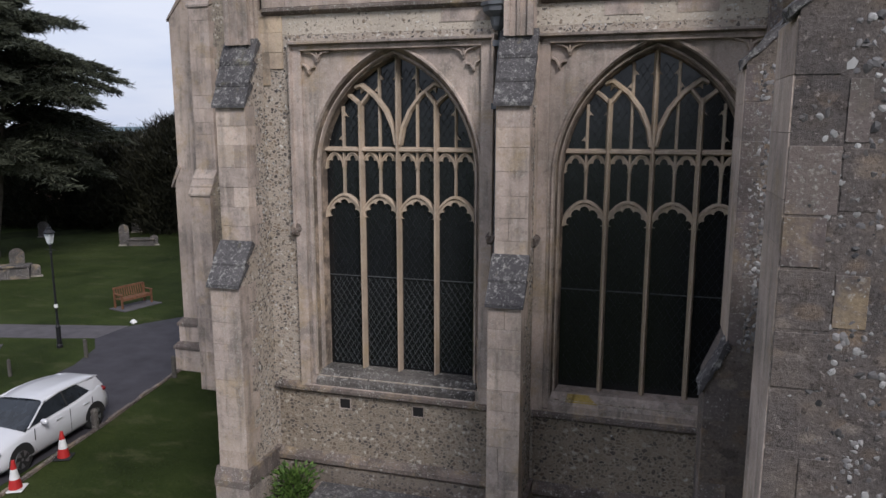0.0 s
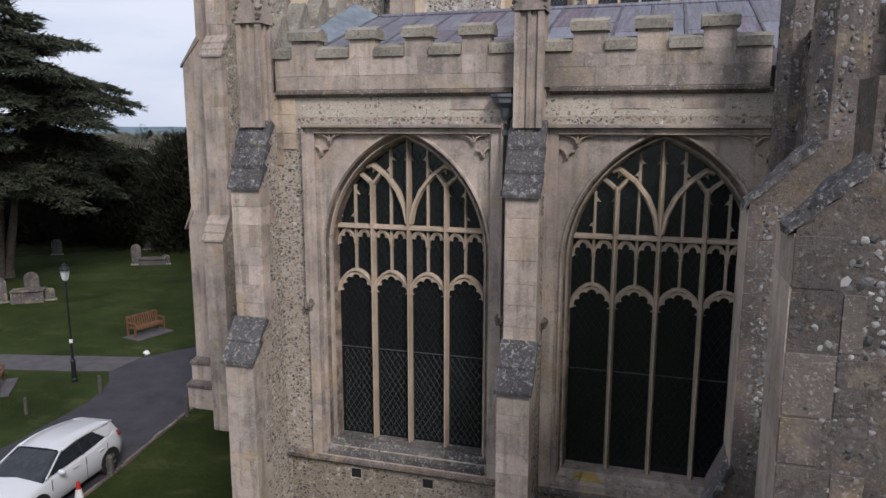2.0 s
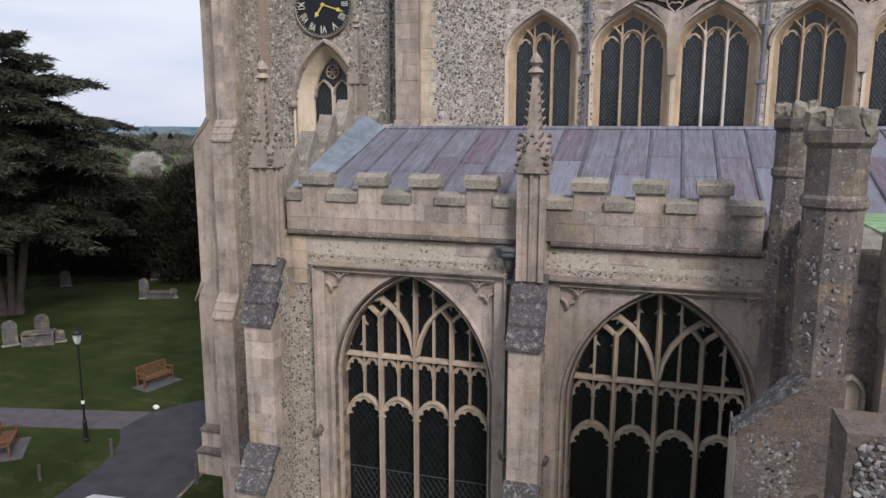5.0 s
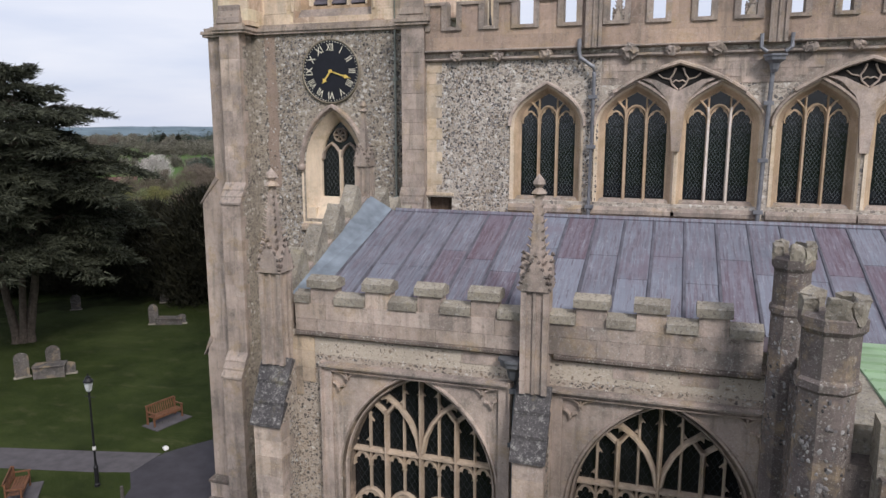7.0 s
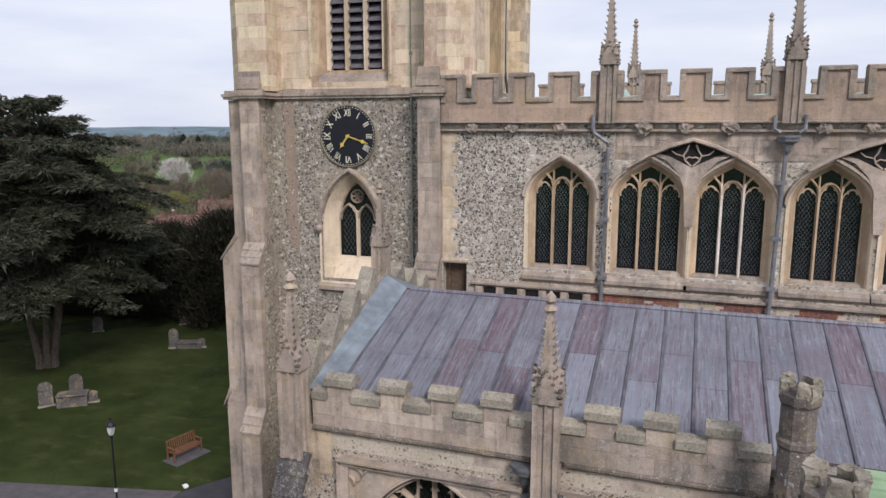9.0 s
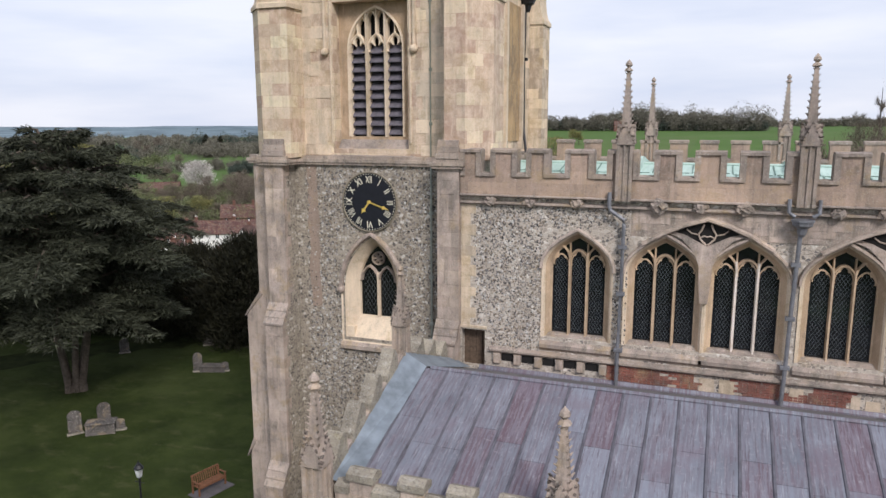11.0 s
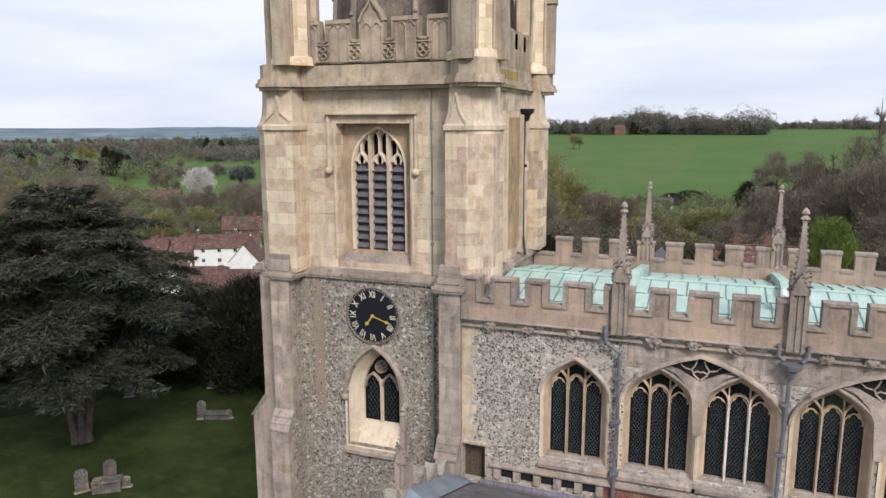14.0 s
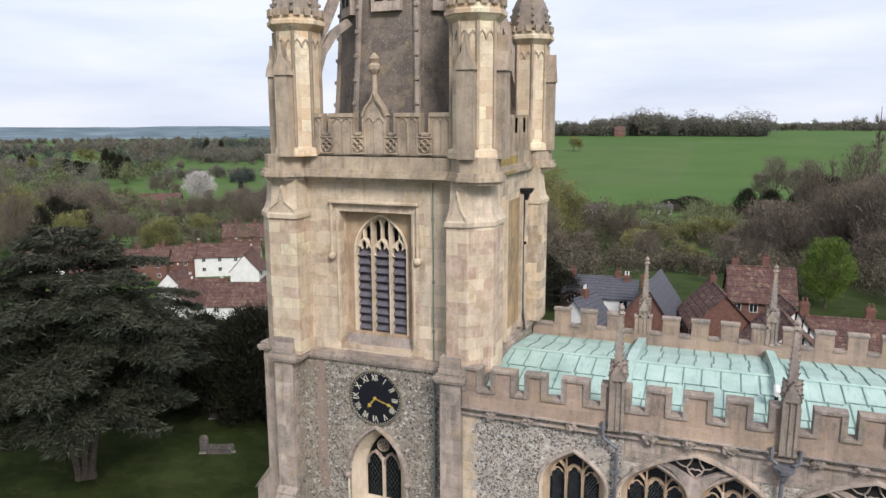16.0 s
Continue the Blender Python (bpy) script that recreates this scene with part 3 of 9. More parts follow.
def wall_sheet(bm, outline, holes, y0, y1):
    """A wall in the x-z plane from y0 to y1, with openings through it."""
    flat = bmesh.new()
    edges = []
    for ring in (outline, *holes):
        vs = [flat.verts.new((x, y0, z)) for x, z in ring]
        edges += [flat.edges.new((vs[i], vs[(i + 1) % len(vs)])) for i in range(len(vs))]
    bmesh.ops.triangle_fill(flat, use_beauty=True, use_dissolve=False, edges=edges)
    flat.verts.index_update()
    for y, flip in ((y0, False), (y1, True)):
        vs = [bm.verts.new((v.co.x, y, v.co.z)) for v in flat.verts]
        for f in flat.faces:
            q = [vs[v.index] for v in f.verts]
            bm.faces.new(q[::-1] if flip else q)
    for ring in (outline, *holes):
        loft(bm, [(x, y0, z) for x, z in ring], [(x, y1, z) for x, z in ring])
    flat.free()
    bmesh.ops.remove_doubles(bm, verts=bm.verts, dist=0.0005)


BLOCK_MESH = {}


def block(name, parent, mat, x0, x1, y0, y1, z0, z1, turn=0.0):
    """One squared stone: a shared bevelled cube, sized for its place."""
    if mat.name not in BLOCK_MESH:
        bm = bmesh.new()
        bmesh.ops.create_cube(bm, size=1.0)
        bmesh.ops.bevel(bm, geom=list(bm.edges), offset=0.008, segments=1, affect="EDGES")
        me = bpy.data.meshes.new(name)
        bm.to_mesh(me)
        bm.free()
        me.materials.append(mat)
        BLOCK_MESH[mat.name] = me
    ob = new(name, BLOCK_MESH[mat.name])
    adopt(ob, parent)
    ob.matrix_basis = Matrix.LocRotScale(((x0 + x1) / 2, (y0 + y1) / 2, (z0 + z1) / 2), Euler((0, 0, turn)), (abs(x1 - x0), abs(y1 - y0), abs(z1 - z0)))
    return ob


DICE = random.Random(7)


def courses(z0, z1, h=0.33):
    n = max(1, round((z1 - z0) / h))
    cuts = [z0 + (z1 - z0) * i / n + (DICE.uniform(-0.04, 0.04) if 0 < i < n else 0) for i in range(n + 1)]
    return list(zip(cuts, cuts[1:]))


def pier_blocks(parent, mat, x0, x1, y0, y1, z0, z1, deep=(0.34, 0.6), h=0.33, side=1, gap=0.004):
    """Squared quoin stones up the front of a pier whose body is rubble."""
    for i, (a, b) in enumerate(courses(z0, z1, h)):
        d = min(y1 - y0, deep[i % 2] * DICE.uniform(0.85, 1.15))
        cut = DICE.random() < 0.45 and x1 - x0 > 0.45
        xs = [x0, x0 + (x1 - x0) * DICE.uniform(0.35, 0.65), x1] if cut else [x0, x1]
        for u, v in zip(xs, xs[1:]):
            j = DICE.uniform(-0.004, 0.006)
            block("stone_block", parent, mat, u + gap / 2, v - gap / 2, y0 - j, y0 + d, a + gap / 2, b - gap / 2)


def wall_blocks(parent, mat, x0, x1, y, z0, z1, inside=None, h=0.33, w=0.6, deep=0.05, gap=0.005):
    """Squared stones in courses over the face of a wall; inside(x, z) says where an opening is."""
    for i, (a, b) in enumerate(courses(z0, z1, h)):
        x = x0
        while x < x1 - 0.02:
            e = min(x1, x + w * DICE.uniform(0.6, 1.45))
            if x1 - e < 0.18:
                e = x1
            if inside is None or not any(inside(px, pz) for px in (x + 0.02, (x + e) / 2, e - 0.02) for pz in (a + 0.02, b - 0.02)):
                block("stone_block", parent, mat, x + gap / 2, e - gap / 2, y - DICE.uniform(0, 0.008), y + deep, a + gap / 2, b - gap / 2)
            x = e


def crockets(bm, x, y, z0, z1, w0, w1, n, size):
    """Leafy knobs up the four arrises of a small spire."""
    for i in range(n):
        k = (i + 0.6) / n
        z, w = z0 + (z1 - z0) * k, (w0 + (w1 - w0) * k) / 2
        s = size * (1 - 0.45 * k)
        for sx in (-1, 1):
            for sy in (-1, 1):
                px, py = x + sx * (w + s * 0.25), y + sy * (w + s * 0.25)
                a = math.atan2(sy, sx)
                m = Matrix.Translation((px, py, z)) @ Matrix.Rotation(a, 4, "Z") @ Matrix.Rotation(0.9, 4, "Y") @ Matrix.Diagonal((s * 0.42, s * 0.5, s * 0.85, 1))
                bmesh.ops.create_cone(bm, segments=5, radius1=0.7, radius2=0.25, depth=1.3, matrix=m)


def pinnacle(parent, mat, x, y, z0, w, shaft, spire, n=6, label=""):
    """A square panelled shaft, four gablets and a crocketed spirelet."""
    h = w / 2
    bm = bmesh.new()
    side = [(-1.0, -1.0), (-0.62, -1.0), (-0.55, -0.78), (-0.17, -0.78), (-0.1, -0.96), (0.1, -0.96), (0.17, -0.78), (0.55, -0.78), (0.62, -1.0)]
    ring = []
    for q in range(4):
        cq, sq = (1, 0, -1, 0)[q], (0, 1, 0, -1)[q]
        ring += [(x + h * (u * cq - v * sq), y + h * (u * sq + v * cq)) for u, v in side]
    prism(bm, ring, z0, z0 + shaft)
    body = part("pinnacle", bm, mat, parent, label)
    z1 = z0 + shaft
    bm = bmesh.new()
    for sx, sy in ((0, -1), (1, 0), (0, 1), (-1, 0)):
        a = math.atan2(sx, -sy)
        rot = Matrix.Translation((x, y, z1)) @ Matrix.Rotation(a, 4, "Z")
        tri = [(-h * 1.1, -h * 1.12, -0.05), (h * 1.1, -h * 1.12, -0.05), (h * 0.75, -h * 1.12, w * 0.45), (0, -h * 1.12, w * 1.15), (-h * 0.75, -h * 1.12, w * 0.45)]
        back = [(p[0], 0, p[2]) for p in tri]
        loft(bm, [rot @ Vector(p) for p in tri], [rot @ Vector(p) for p in back], True, True)
    part("gablet", bm, mat, body)
    bm = bmesh.new()
    for sx, sy in ((0, -1), (1, 0), (0, 1), (-1, 0)):
        rot = Matrix.Translation((x, y, z1)) @ Matrix.Rotation(math.atan2(sx, -sy), 4, "Z")
        for px, pz in ((-h * 1.08, 0.0), (h * 1.08, 0.0), (-h * 0.98, w * 0.2), (h * 0.98, w * 0.2), (-h * 0.82, w * 0.42), (h * 0.82, w * 0.42), (-h * 0.5, w * 0.68), (h * 0.5, w * 0.68), (-h * 0.22, w * 0.95), (h * 0.22, w * 0.95), (0, w * 1.2)):
            bmesh.ops.create_icosphere(bm, subdivisions=1, radius=w * 0.085, matrix=rot @ Matrix.Translation((px * 0.94, -h * 1.04, pz)))
    for v in bm.verts:
        v.co += Vector(noise.noise_vector(v.co * 21)) * w * 0.10
    tagged(part("leaf_crocket", bm, CRUST, body), kind="stuff")
    bm = bmesh.new()
    prism(bm, ngon(x, y, w * 0.46, 4, math.pi / 4), z1 + 0.05, z1 + spire, 0.30)
    crockets(bm, x, y, z1 + w * 0.75, z1 + spire, w * 0.60, w * 0.2, n + 3, w * 0.22)
    part("spirelet", bm, mat, body)
    bm = bmesh.new()
    zt = z1 + spire
    lathe(bm, [(w * 0.12, zt - 0.03), (w * 0.30, zt), (w * 0.24, zt + w * 0.10), (w * 0.10, zt + w * 0.2), (w * 0.24, zt + w * 0.34), (w * 0.2, zt + w * 0.48), (0.005, zt + w * 0.7)], x, y, 6)
    part("finial", bm, mat, body)
    return body


def foil_head(bm, xc, w, z0, h, y0, y1, lobes=3, tip=0.52):
    """A cusped plate in the head of a light: pointed arch outside, lobes inside."""
    n = lobes * 8
    outer, inner = [], []
    for i in range(n + 1):
        t = math.pi * (1 - i / n)
        k = tip + (0.93 - tip) * abs(math.sin(lobes * t)) ** 0.55
        ox, oz = w * math.cos(t), h * (math.sin(t) * 0.93 + 0.07 * math.sin(t) ** 8)
        outer.append((xc + ox, z0 + oz))
        inner.append((xc + ox * k, z0 + oz * k - (0.02 if 0 < i < n else 0)))
    loft(bm, [(x, y0, z) for x, z in outer], [(x, y0, z) for x, z in inner], False)
    loft(bm, [(x, y0, z) for x, z in inner], [(x, y1, z) for x, z in inner], False)
    loft(bm, [(x, y1, z) for x, z in outer], [(x, y1, z) for x, z in inner], False)


def leading(parent, c, hw, z0, spring, apex, y, cell=0.125, flat=False, w=0.007, mat=None):
    """Diamond lead cames over one light."""
    bm = bmesh.new()
    top = apex
    slope = 1.55

    def inside(x, z):
        return abs(x - c) < hw and z0 < z < arch_height(c, hw, spring, apex, x, flat)

    for s in (-1, 1):
        k = -8
        span = 2 * hw + (top - z0) / slope
        cnt = int(span / cell) + 2
        for k in range(cnt):
            xs = c - hw - (top - z0) / slope * (s > 0) + k * cell
            pts = []
            step = 40
            for i in range(step + 1):
                z = z0 + (top - z0) * i / step
                x = xs + s * (z - z0) / slope
                if inside(x, z):
                    pts.append((x, z))
            if len(pts) > 1:
                (xa, za), (xb, zb) = pts[0], pts[-1]
                vs = [bm.verts.new(p) for p in ((xa - w / 2, y, za), (xa + w / 2, y, za), (xb + w / 2, y, zb), (xb - w / 2, y, zb))]
                vt = [bm.verts.new((v.co.x, y + 0.006, v.co.z)) for v in vs]
                bm.faces.new(vs)
                for i in range(4):
                    bm.faces.new((vs[i], vs[(i + 1) % 4], vt[(i + 1) % 4], vt[i]))
    if bm.faces:
        tagged(part("lead_came", bm, mat or LEADCAME, parent), kind="stuff")
    else:
        bm.free()


SCAR = stone_material("brown_bare_mortar", (0.33, 0.275, 0.22), (0.24, 0.20, 0.16), 0.05, grime=0.3)
OCHRE = stone_material("ochre_lichen", (0.50, 0.38, 0.08), (0.30, 0.24, 0.10), 0.3)
LEADCAME = plain_material("lead_came", (0.085, 0.088, 0.09), 0.6, 0.2, 0.3)
DIMCAME = plain_material("dull_lead_came", (0.022, 0.023, 0.025), 0.7, 0.2, 0.3)

# ---------------------------------------------------------------- the aisle
AY = 11.82          # aisle wall's outer face
aisle = thing("church_aisle", -4.0, AY, 0, "flint and limestone church aisle with two tall traceried windows", "church")


def big_window(parent, c, hw):
    """A four-light perpendicular window: splayed jambs, mullions, tracery, leaded glass, sill."""
    z0, spring, apex = 3.74, 7.45, 9.45
    yg = AY + 0.43
    bm = bmesh.new()
    a = arch(c + 0.04, hw + 0.14, z0 - 0.12, spring, apex + 0.18, 14)
    b = arch(c, hw + 0.06, z0 - 0.05, spring, apex + 0.08, 14)
    d = arch(c, hw, z0, spring, apex, 14)
    loft(bm, [(x, AY - 0.012, z) for x, z in arch(c + 0.04, hw + 0.20, z0 - 0.12, spring, apex + 0.25, 14)], [(x, AY + 0.03, z) for x, z in a], False)
    loft(bm, [(x, AY + 0.03, z) for x, z in a], [(x, AY + 0.20, z) for x, z in b], False)
    loft(bm, [(x, AY + 0.20, z) for x, z in b], [(x, AY + 0.22, z) for x, z in arch(c, hw + 0.025, z0, spring, apex + 0.03, 14)], False)
    loft(bm, [(x, AY + 0.22, z) for x, z in arch(c, hw + 0.025, z0, spring, apex + 0.03, 14)], [(x, yg + 0.1, z) for x, z in d], False)
    win = part("window", bm, STAINED, parent, "tall pointed stone window with leaded lights")
    # roll mouldings that follow the opening
    bm = bmesh.new()
    bar(bm, arch(c + 0.03, hw + 0.17, z0 - 0.1, spring, apex + 0.22, 14), 0.07, AY - 0.055, AY + 0.05)
    bar(bm, arch(c + 0.01, hw + 0.07, z0 - 0.05, spring, apex + 0.09, 14), 0.05, AY + 0.11, AY + 0.22)
    part("jamb_roll", bm, STONE, win)
    u = hw / 4
    top = lambda x: arch_height(c, hw, spring, apex, x)
    for k in (-2, 0, 2):
        bm = bmesh.new()
        x = c + k * u
        ztop = top(x) + 0.02 if k == 0 else 8.72
        bar(bm, [(x, z0 - 0.02), (x, ztop)], 0.095, yg - 0.15, yg + 0.08, 0.3)
        part("mullion", bm, TRACERY, win)
    bm = bmesh.new()
    for k in (-3, -1, 1, 3):
        x = c + k * u
        bar(bm, [(x, 6.98), (x, top(x) + 0.01)], 0.055, yg - 0.07, yg + 0.06)
    bar(bm, [(c - hw, 7.86), (c + hw, 7.86)], 0.10, yg - 0.12, yg + 0.08)
    for k in range(8):
        xc = c + (k - 3.5) * u
        pts = [(xc - u / 2, 7.50), (xc - u * 0.42, 7.66), (xc - u * 0.2, 7.77), (xc, 7.81), (xc + u * 0.2, 7.77), (xc + u * 0.42, 7.66), (xc + u / 2, 7.50)]
        bar(bm, pts, 0.045, yg - 0.08, yg + 0.05)
        foil_head(bm, xc, u / 2, 7.52, 0.27, yg - 0.055, yg + 0.03, 3, 0.7)
    for k in range(4):
        xc = c + (k * 2 - 3) * u
        w = u
        pts = [(xc - w, 6.60)] + [(xc - w * math.cos(t), 6.62 + 0.36 * math.sin(t) + 0.05 * max(0, math.sin(t)) ** 6) for t in [i * math.pi / 12 for i in range(13)]] + [(xc + w, 6.60)]
        bar(bm, pts, 0.065, yg - 0.10, yg + 0.06)
        foil_head(bm, xc, w * 0.96, 6.62, 0.37, yg - 0.07, yg + 0.04, 5, 0.78)
    for s in (-1, 1):
        bar(bm, [(c + s * 0.03, 7.95), (c + s * 0.09, 8.25), (c + s * 0.22, 8.54), (c + s * 0.42, 8.80), (c + s * 0.68, 9.0), (c + s * 0.80, top(c + 0.80) + 0.02)], 0.10, yg - 0.12, yg + 0.06)
        xq = c + s * 2 * u
        bar(bm, [(xq, 8.64), (xq - s * 0.08, 8.74), (xq - s * 0.19, 8.88)], 0.085, yg - 0.11, yg + 0.06)
        bar(bm, [(xq, 8.64), (xq + s * 0.09, 8.73), (xq + s * 0.22, 8.83)], 0.085, yg - 0.11, yg + 0.06)
    for k in range(8):
        xc = c + (k - 3.5) * u
        zt = min(top(xc) - 0.10, 8.62)
        if abs(k - 3.5) < 1.6:
            zt = top(xc) - 0.12
        for sd in (-1, 1):
            along_y(bm, [(xc + sd * u / 2, zt - 0.20), (xc + sd * u * 0.34, zt - 0.15), (xc + sd * u * 0.24, zt - 0.17), (xc + sd * u * 0.36, zt - 0.11), (xc + sd * u / 2, zt - 0.06)], yg - 0.05, yg + 0.03)
    part("tracery", bm, TRACERY, win)
    bm = bmesh.new()
    ring = arch(c, hw + 0.01, z0 - 0.05, spring, apex + 0.01, 12)
    bm.faces.new([bm.verts.new((x, yg, z)) for x, z in ring])
    part("pane", bm, GLASS, win, "dark leaded glass")
    for k in range(4):
        xc = c + (k * 2 - 3) * u
        leading(win, xc, u - 0.05, z0, 6.66, 7.0, yg - 0.012, mat=DIMCAME)
        if c < -2:
            leading(win, xc, u - 0.05, z0, 5.5, 5.5, yg - 0.022, 0.115, True, 0.007)
    for k in range(8):
        xc = c + (k - 3.5) * u
        leading(win, xc, u / 2 - 0.02, 7.0, 7.62, 7.8, yg - 0.012, mat=DIMCAME)
        leading(win, xc, u / 2 - 0.02, 7.92, top(xc) - 0.2, top(xc) - 0.1, yg - 0.012, mat=DIMCAME)
    bm = bmesh.new()
    for z in (5.5,):
        box(bm, c - hw, c + hw, yg - 0.035, yg - 0.02, z - 0.008, z + 0.008)
    part("saddle_bar", bm, LEADCAME, win)
    bm = bmesh.new()
    along_x(bm, [(yg + 0.1, z0), (AY + 0.12, z0 - 0.02), (AY - 0.06, z0 - 0.20), (AY - 0.06, z0 - 0.36), (AY, z0 - 0.42), (yg + 0.1, z0 - 0.42)], c - hw - 0.12, c + hw + 0.12)
    if c < -2:
        part("sill", bm, SILL, win, "black lichened sloping stone sill")
    else:
        part("sill", bm, STONE, win, "pale sloping stone sill")
        bm = bmesh.new()
        loft(bm, [(c - 1.22 + 0.09 * math.sin(i * 1.9) + i * 0.07, AY + 0.115 - 0.02, z0 - 0.03) for i in range(7)], [(c - 1.25 + 0.07 * math.sin(i * 2.3) + i * 0.08, AY - 0.02, z0 - 0.145) for i in range(7)], False)
        part("lichen_crust", bm, OCHRE, win, "yellow lichen patch")
    # label mould with spandrels
    xa, xb = c - hw - 0.42, c + hw + 0.40
    zt = 9.70
    bm = bmesh.new()
    wall_sheet(bm, [(xa, 3.42), (xb, 3.42), (xb, zt), (xa, zt)], [[(xa + 0.2, 3.44), (xb - 0.2, 3.44), (xb - 0.2, zt - 0.10), (xa + 0.2, zt - 0.10)]], AY - 0.085, AY - 0.016)
    part("outer_frame", bm, STONE, win)
    bm = bmesh.new()
    for q in ([(xa, 7.0), (xa, zt), (xb, zt), (xb, 7.0)],):
        top_bar = bmesh.new()
        bar(top_bar, q[1:3], 0.075, AY - 0.20, AY + 0.04)
        part("hood_moulding", top_bar, STONE_GREY, win, "weathered label moulding")
    bar(bm, [(xa, zt + 0.05), (xa, 6.45)], 0.08, AY - 0.15, AY + 0.04)
    bar(bm, [(xb, zt + 0.05), (xb, 6.45)], 0.08, AY - 0.15, AY + 0.04)
    bar(bm, [(xa + 0.2, zt - 0.11), (xb - 0.2, zt - 0.11)], 0.05, AY - 0.12, AY + 0.04)
    for s, xc in ((1, xa + 0.2), (-1, xb - 0.2)):
        for leaf in ([(0.10, -0.23), (0.24, -0.25), (0.34, -0.31), (0.39, -0.43)], [(0.70, -0.23), (0.55, -0.25), (0.45, -0.31), (0.39, -0.43)], [(0.39, -0.24), (0.39, -0.45)], [(0.03, -0.50), (0.11, -0.54), (0.16, -0.62), (0.17, -0.72)], [(0.33, -0.56), (0.24, -0.58), (0.19, -0.64), (0.17, -0.72)]):
            bar(bm, [(xc + s * u_ * 0.78, zt + 0.04 + v_ * 0.78) for u_, v_ in leaf], 0.05, AY - 0.085, AY + 0.04)
    for x in (xa, xb):
        stop = bmesh.new()
        bmesh.ops.create_icosphere(stop, subdivisions=3, radius=0.11, matrix=Matrix.Translation((x, AY - 0.08, 6.40)) @ Matrix.Diagonal((0.9, 0.8, 1.1, 1)))
        for v in stop.verts:
            v.co += Vector(noise.noise_vector(v.co * 13)) * 0.04
        part("label_stop", stop, CRUST, win, "worn carved label stop")
    part("hood_mould", bm, STONE, win)
    return win


W1, W2, HW = -4.38, 0.01, 1.42
bm = bmesh.new()
holes = [arch(c + 0.04, HW + 0.14, 3.62, 7.45, 9.63, 14) for c in (W1, W2)]
wall_sheet(bm, [(-7.0, -0.3), (6.5, -0.3), (6.5, 10.3), (-7.0, 10.3)], holes, AY, AY + 0.55)
box(bm, -7.0, -6.45, AY + 0.55, 19.6, -0.3, 10.3)
part("wall", bm, FLINT_A, aisle, "flint rubble wall in lime mortar")
# ashlar dressings round each window, set a little proud
bm = bmesh.new()
for c in (W1, W2):
    wall_sheet(bm, [(c - HW - 0.42, 3.35), (c + HW + 0.40, 3.35), (c + HW + 0.40, 9.69), (c - HW - 0.42, 9.69)], [arch(c + 0.04, HW + 0.17, 3.40, 7.45, 9.66, 14)], AY - 0.015, AY + 0.05)
part("window_dressing", bm, STONE, aisle)
for c in (W1, W2):
    big_window(aisle, c, HW)
# frieze of squared stone under the cornice, corner quoins
frieze = bmesh.new()
box(frieze, -6.95, 6.4, AY - 0.004, AY + 0.05, 9.86, 10.22)
frieze = part("frieze", frieze, FRIEZE, aisle)
wall_blocks(frieze, STONE_TOP, -6.9, -6.40, AY - 0.02, 9.0, 10.2, lambda x, z: x > -6.6 and z < 9.3, 0.30, 0.36)
wall_blocks(frieze, STONE, -5.9, -2.5, AY - 0.012, 9.98, 10.2, lambda x, z: DICE.random() < 0.25, 0.22, 0.5)
wall_blocks(frieze, STONE, -1.8, 1.4, AY - 0.012, 9.98, 10.2, lambda x, z: DICE.random() < 0.2, 0.22, 0.5)


def string_course(parent, name, x0, x1, y, z, h, out, mat):
    bm = bmesh.new()
    along_x(bm, [(y, z), (y - out * 0.5, z + h * 0.1), (y - out, z + h * 0.45), (y - out, z + h * 0.8), (y, z + h * 1.25)], x0, x1)
    return part(name, bm, mat, parent)


for x0, x1 in ((-6.75, -2.42), (-1.80, 1.45)):
    string_course(aisle, "cornice", x0, x1, AY, 10.20, 0.13, 0.12, CRUST)
    string_course(aisle, "sill_string", x0, x1, AY, 3.26, 0.16, 0.13, CRUST)
    string_course(aisle, "plinth_mould", x0, x1, AY, 1.80, 0.22, 0.16, CRUST)
    string_course(aisle, "plinth_mould", x0, x1, AY - 0.12, 1.28, 0.18, 0.14, CRUST)
    bm = bmesh.new()
    box(bm, x0 + 0.01, x1 - 0.01, AY - 0.005, AY + 0.05, 1.9, 3.3)
    part("flint_panel", bm, FLINT_B, aisle, "brown flint panel beneath the window sill")
    bm = bmesh.new()
    box(bm, x0, x1, AY - 0.12, AY, -0.3, 1.82)
    part("plinth", bm, FLINT_D, aisle)
    bm = bmesh.new()
    box(bm, x0, x1, AY - 0.24, AY, -0.3, 1.30)
    part("plinth", bm, FLINT_D, aisle)


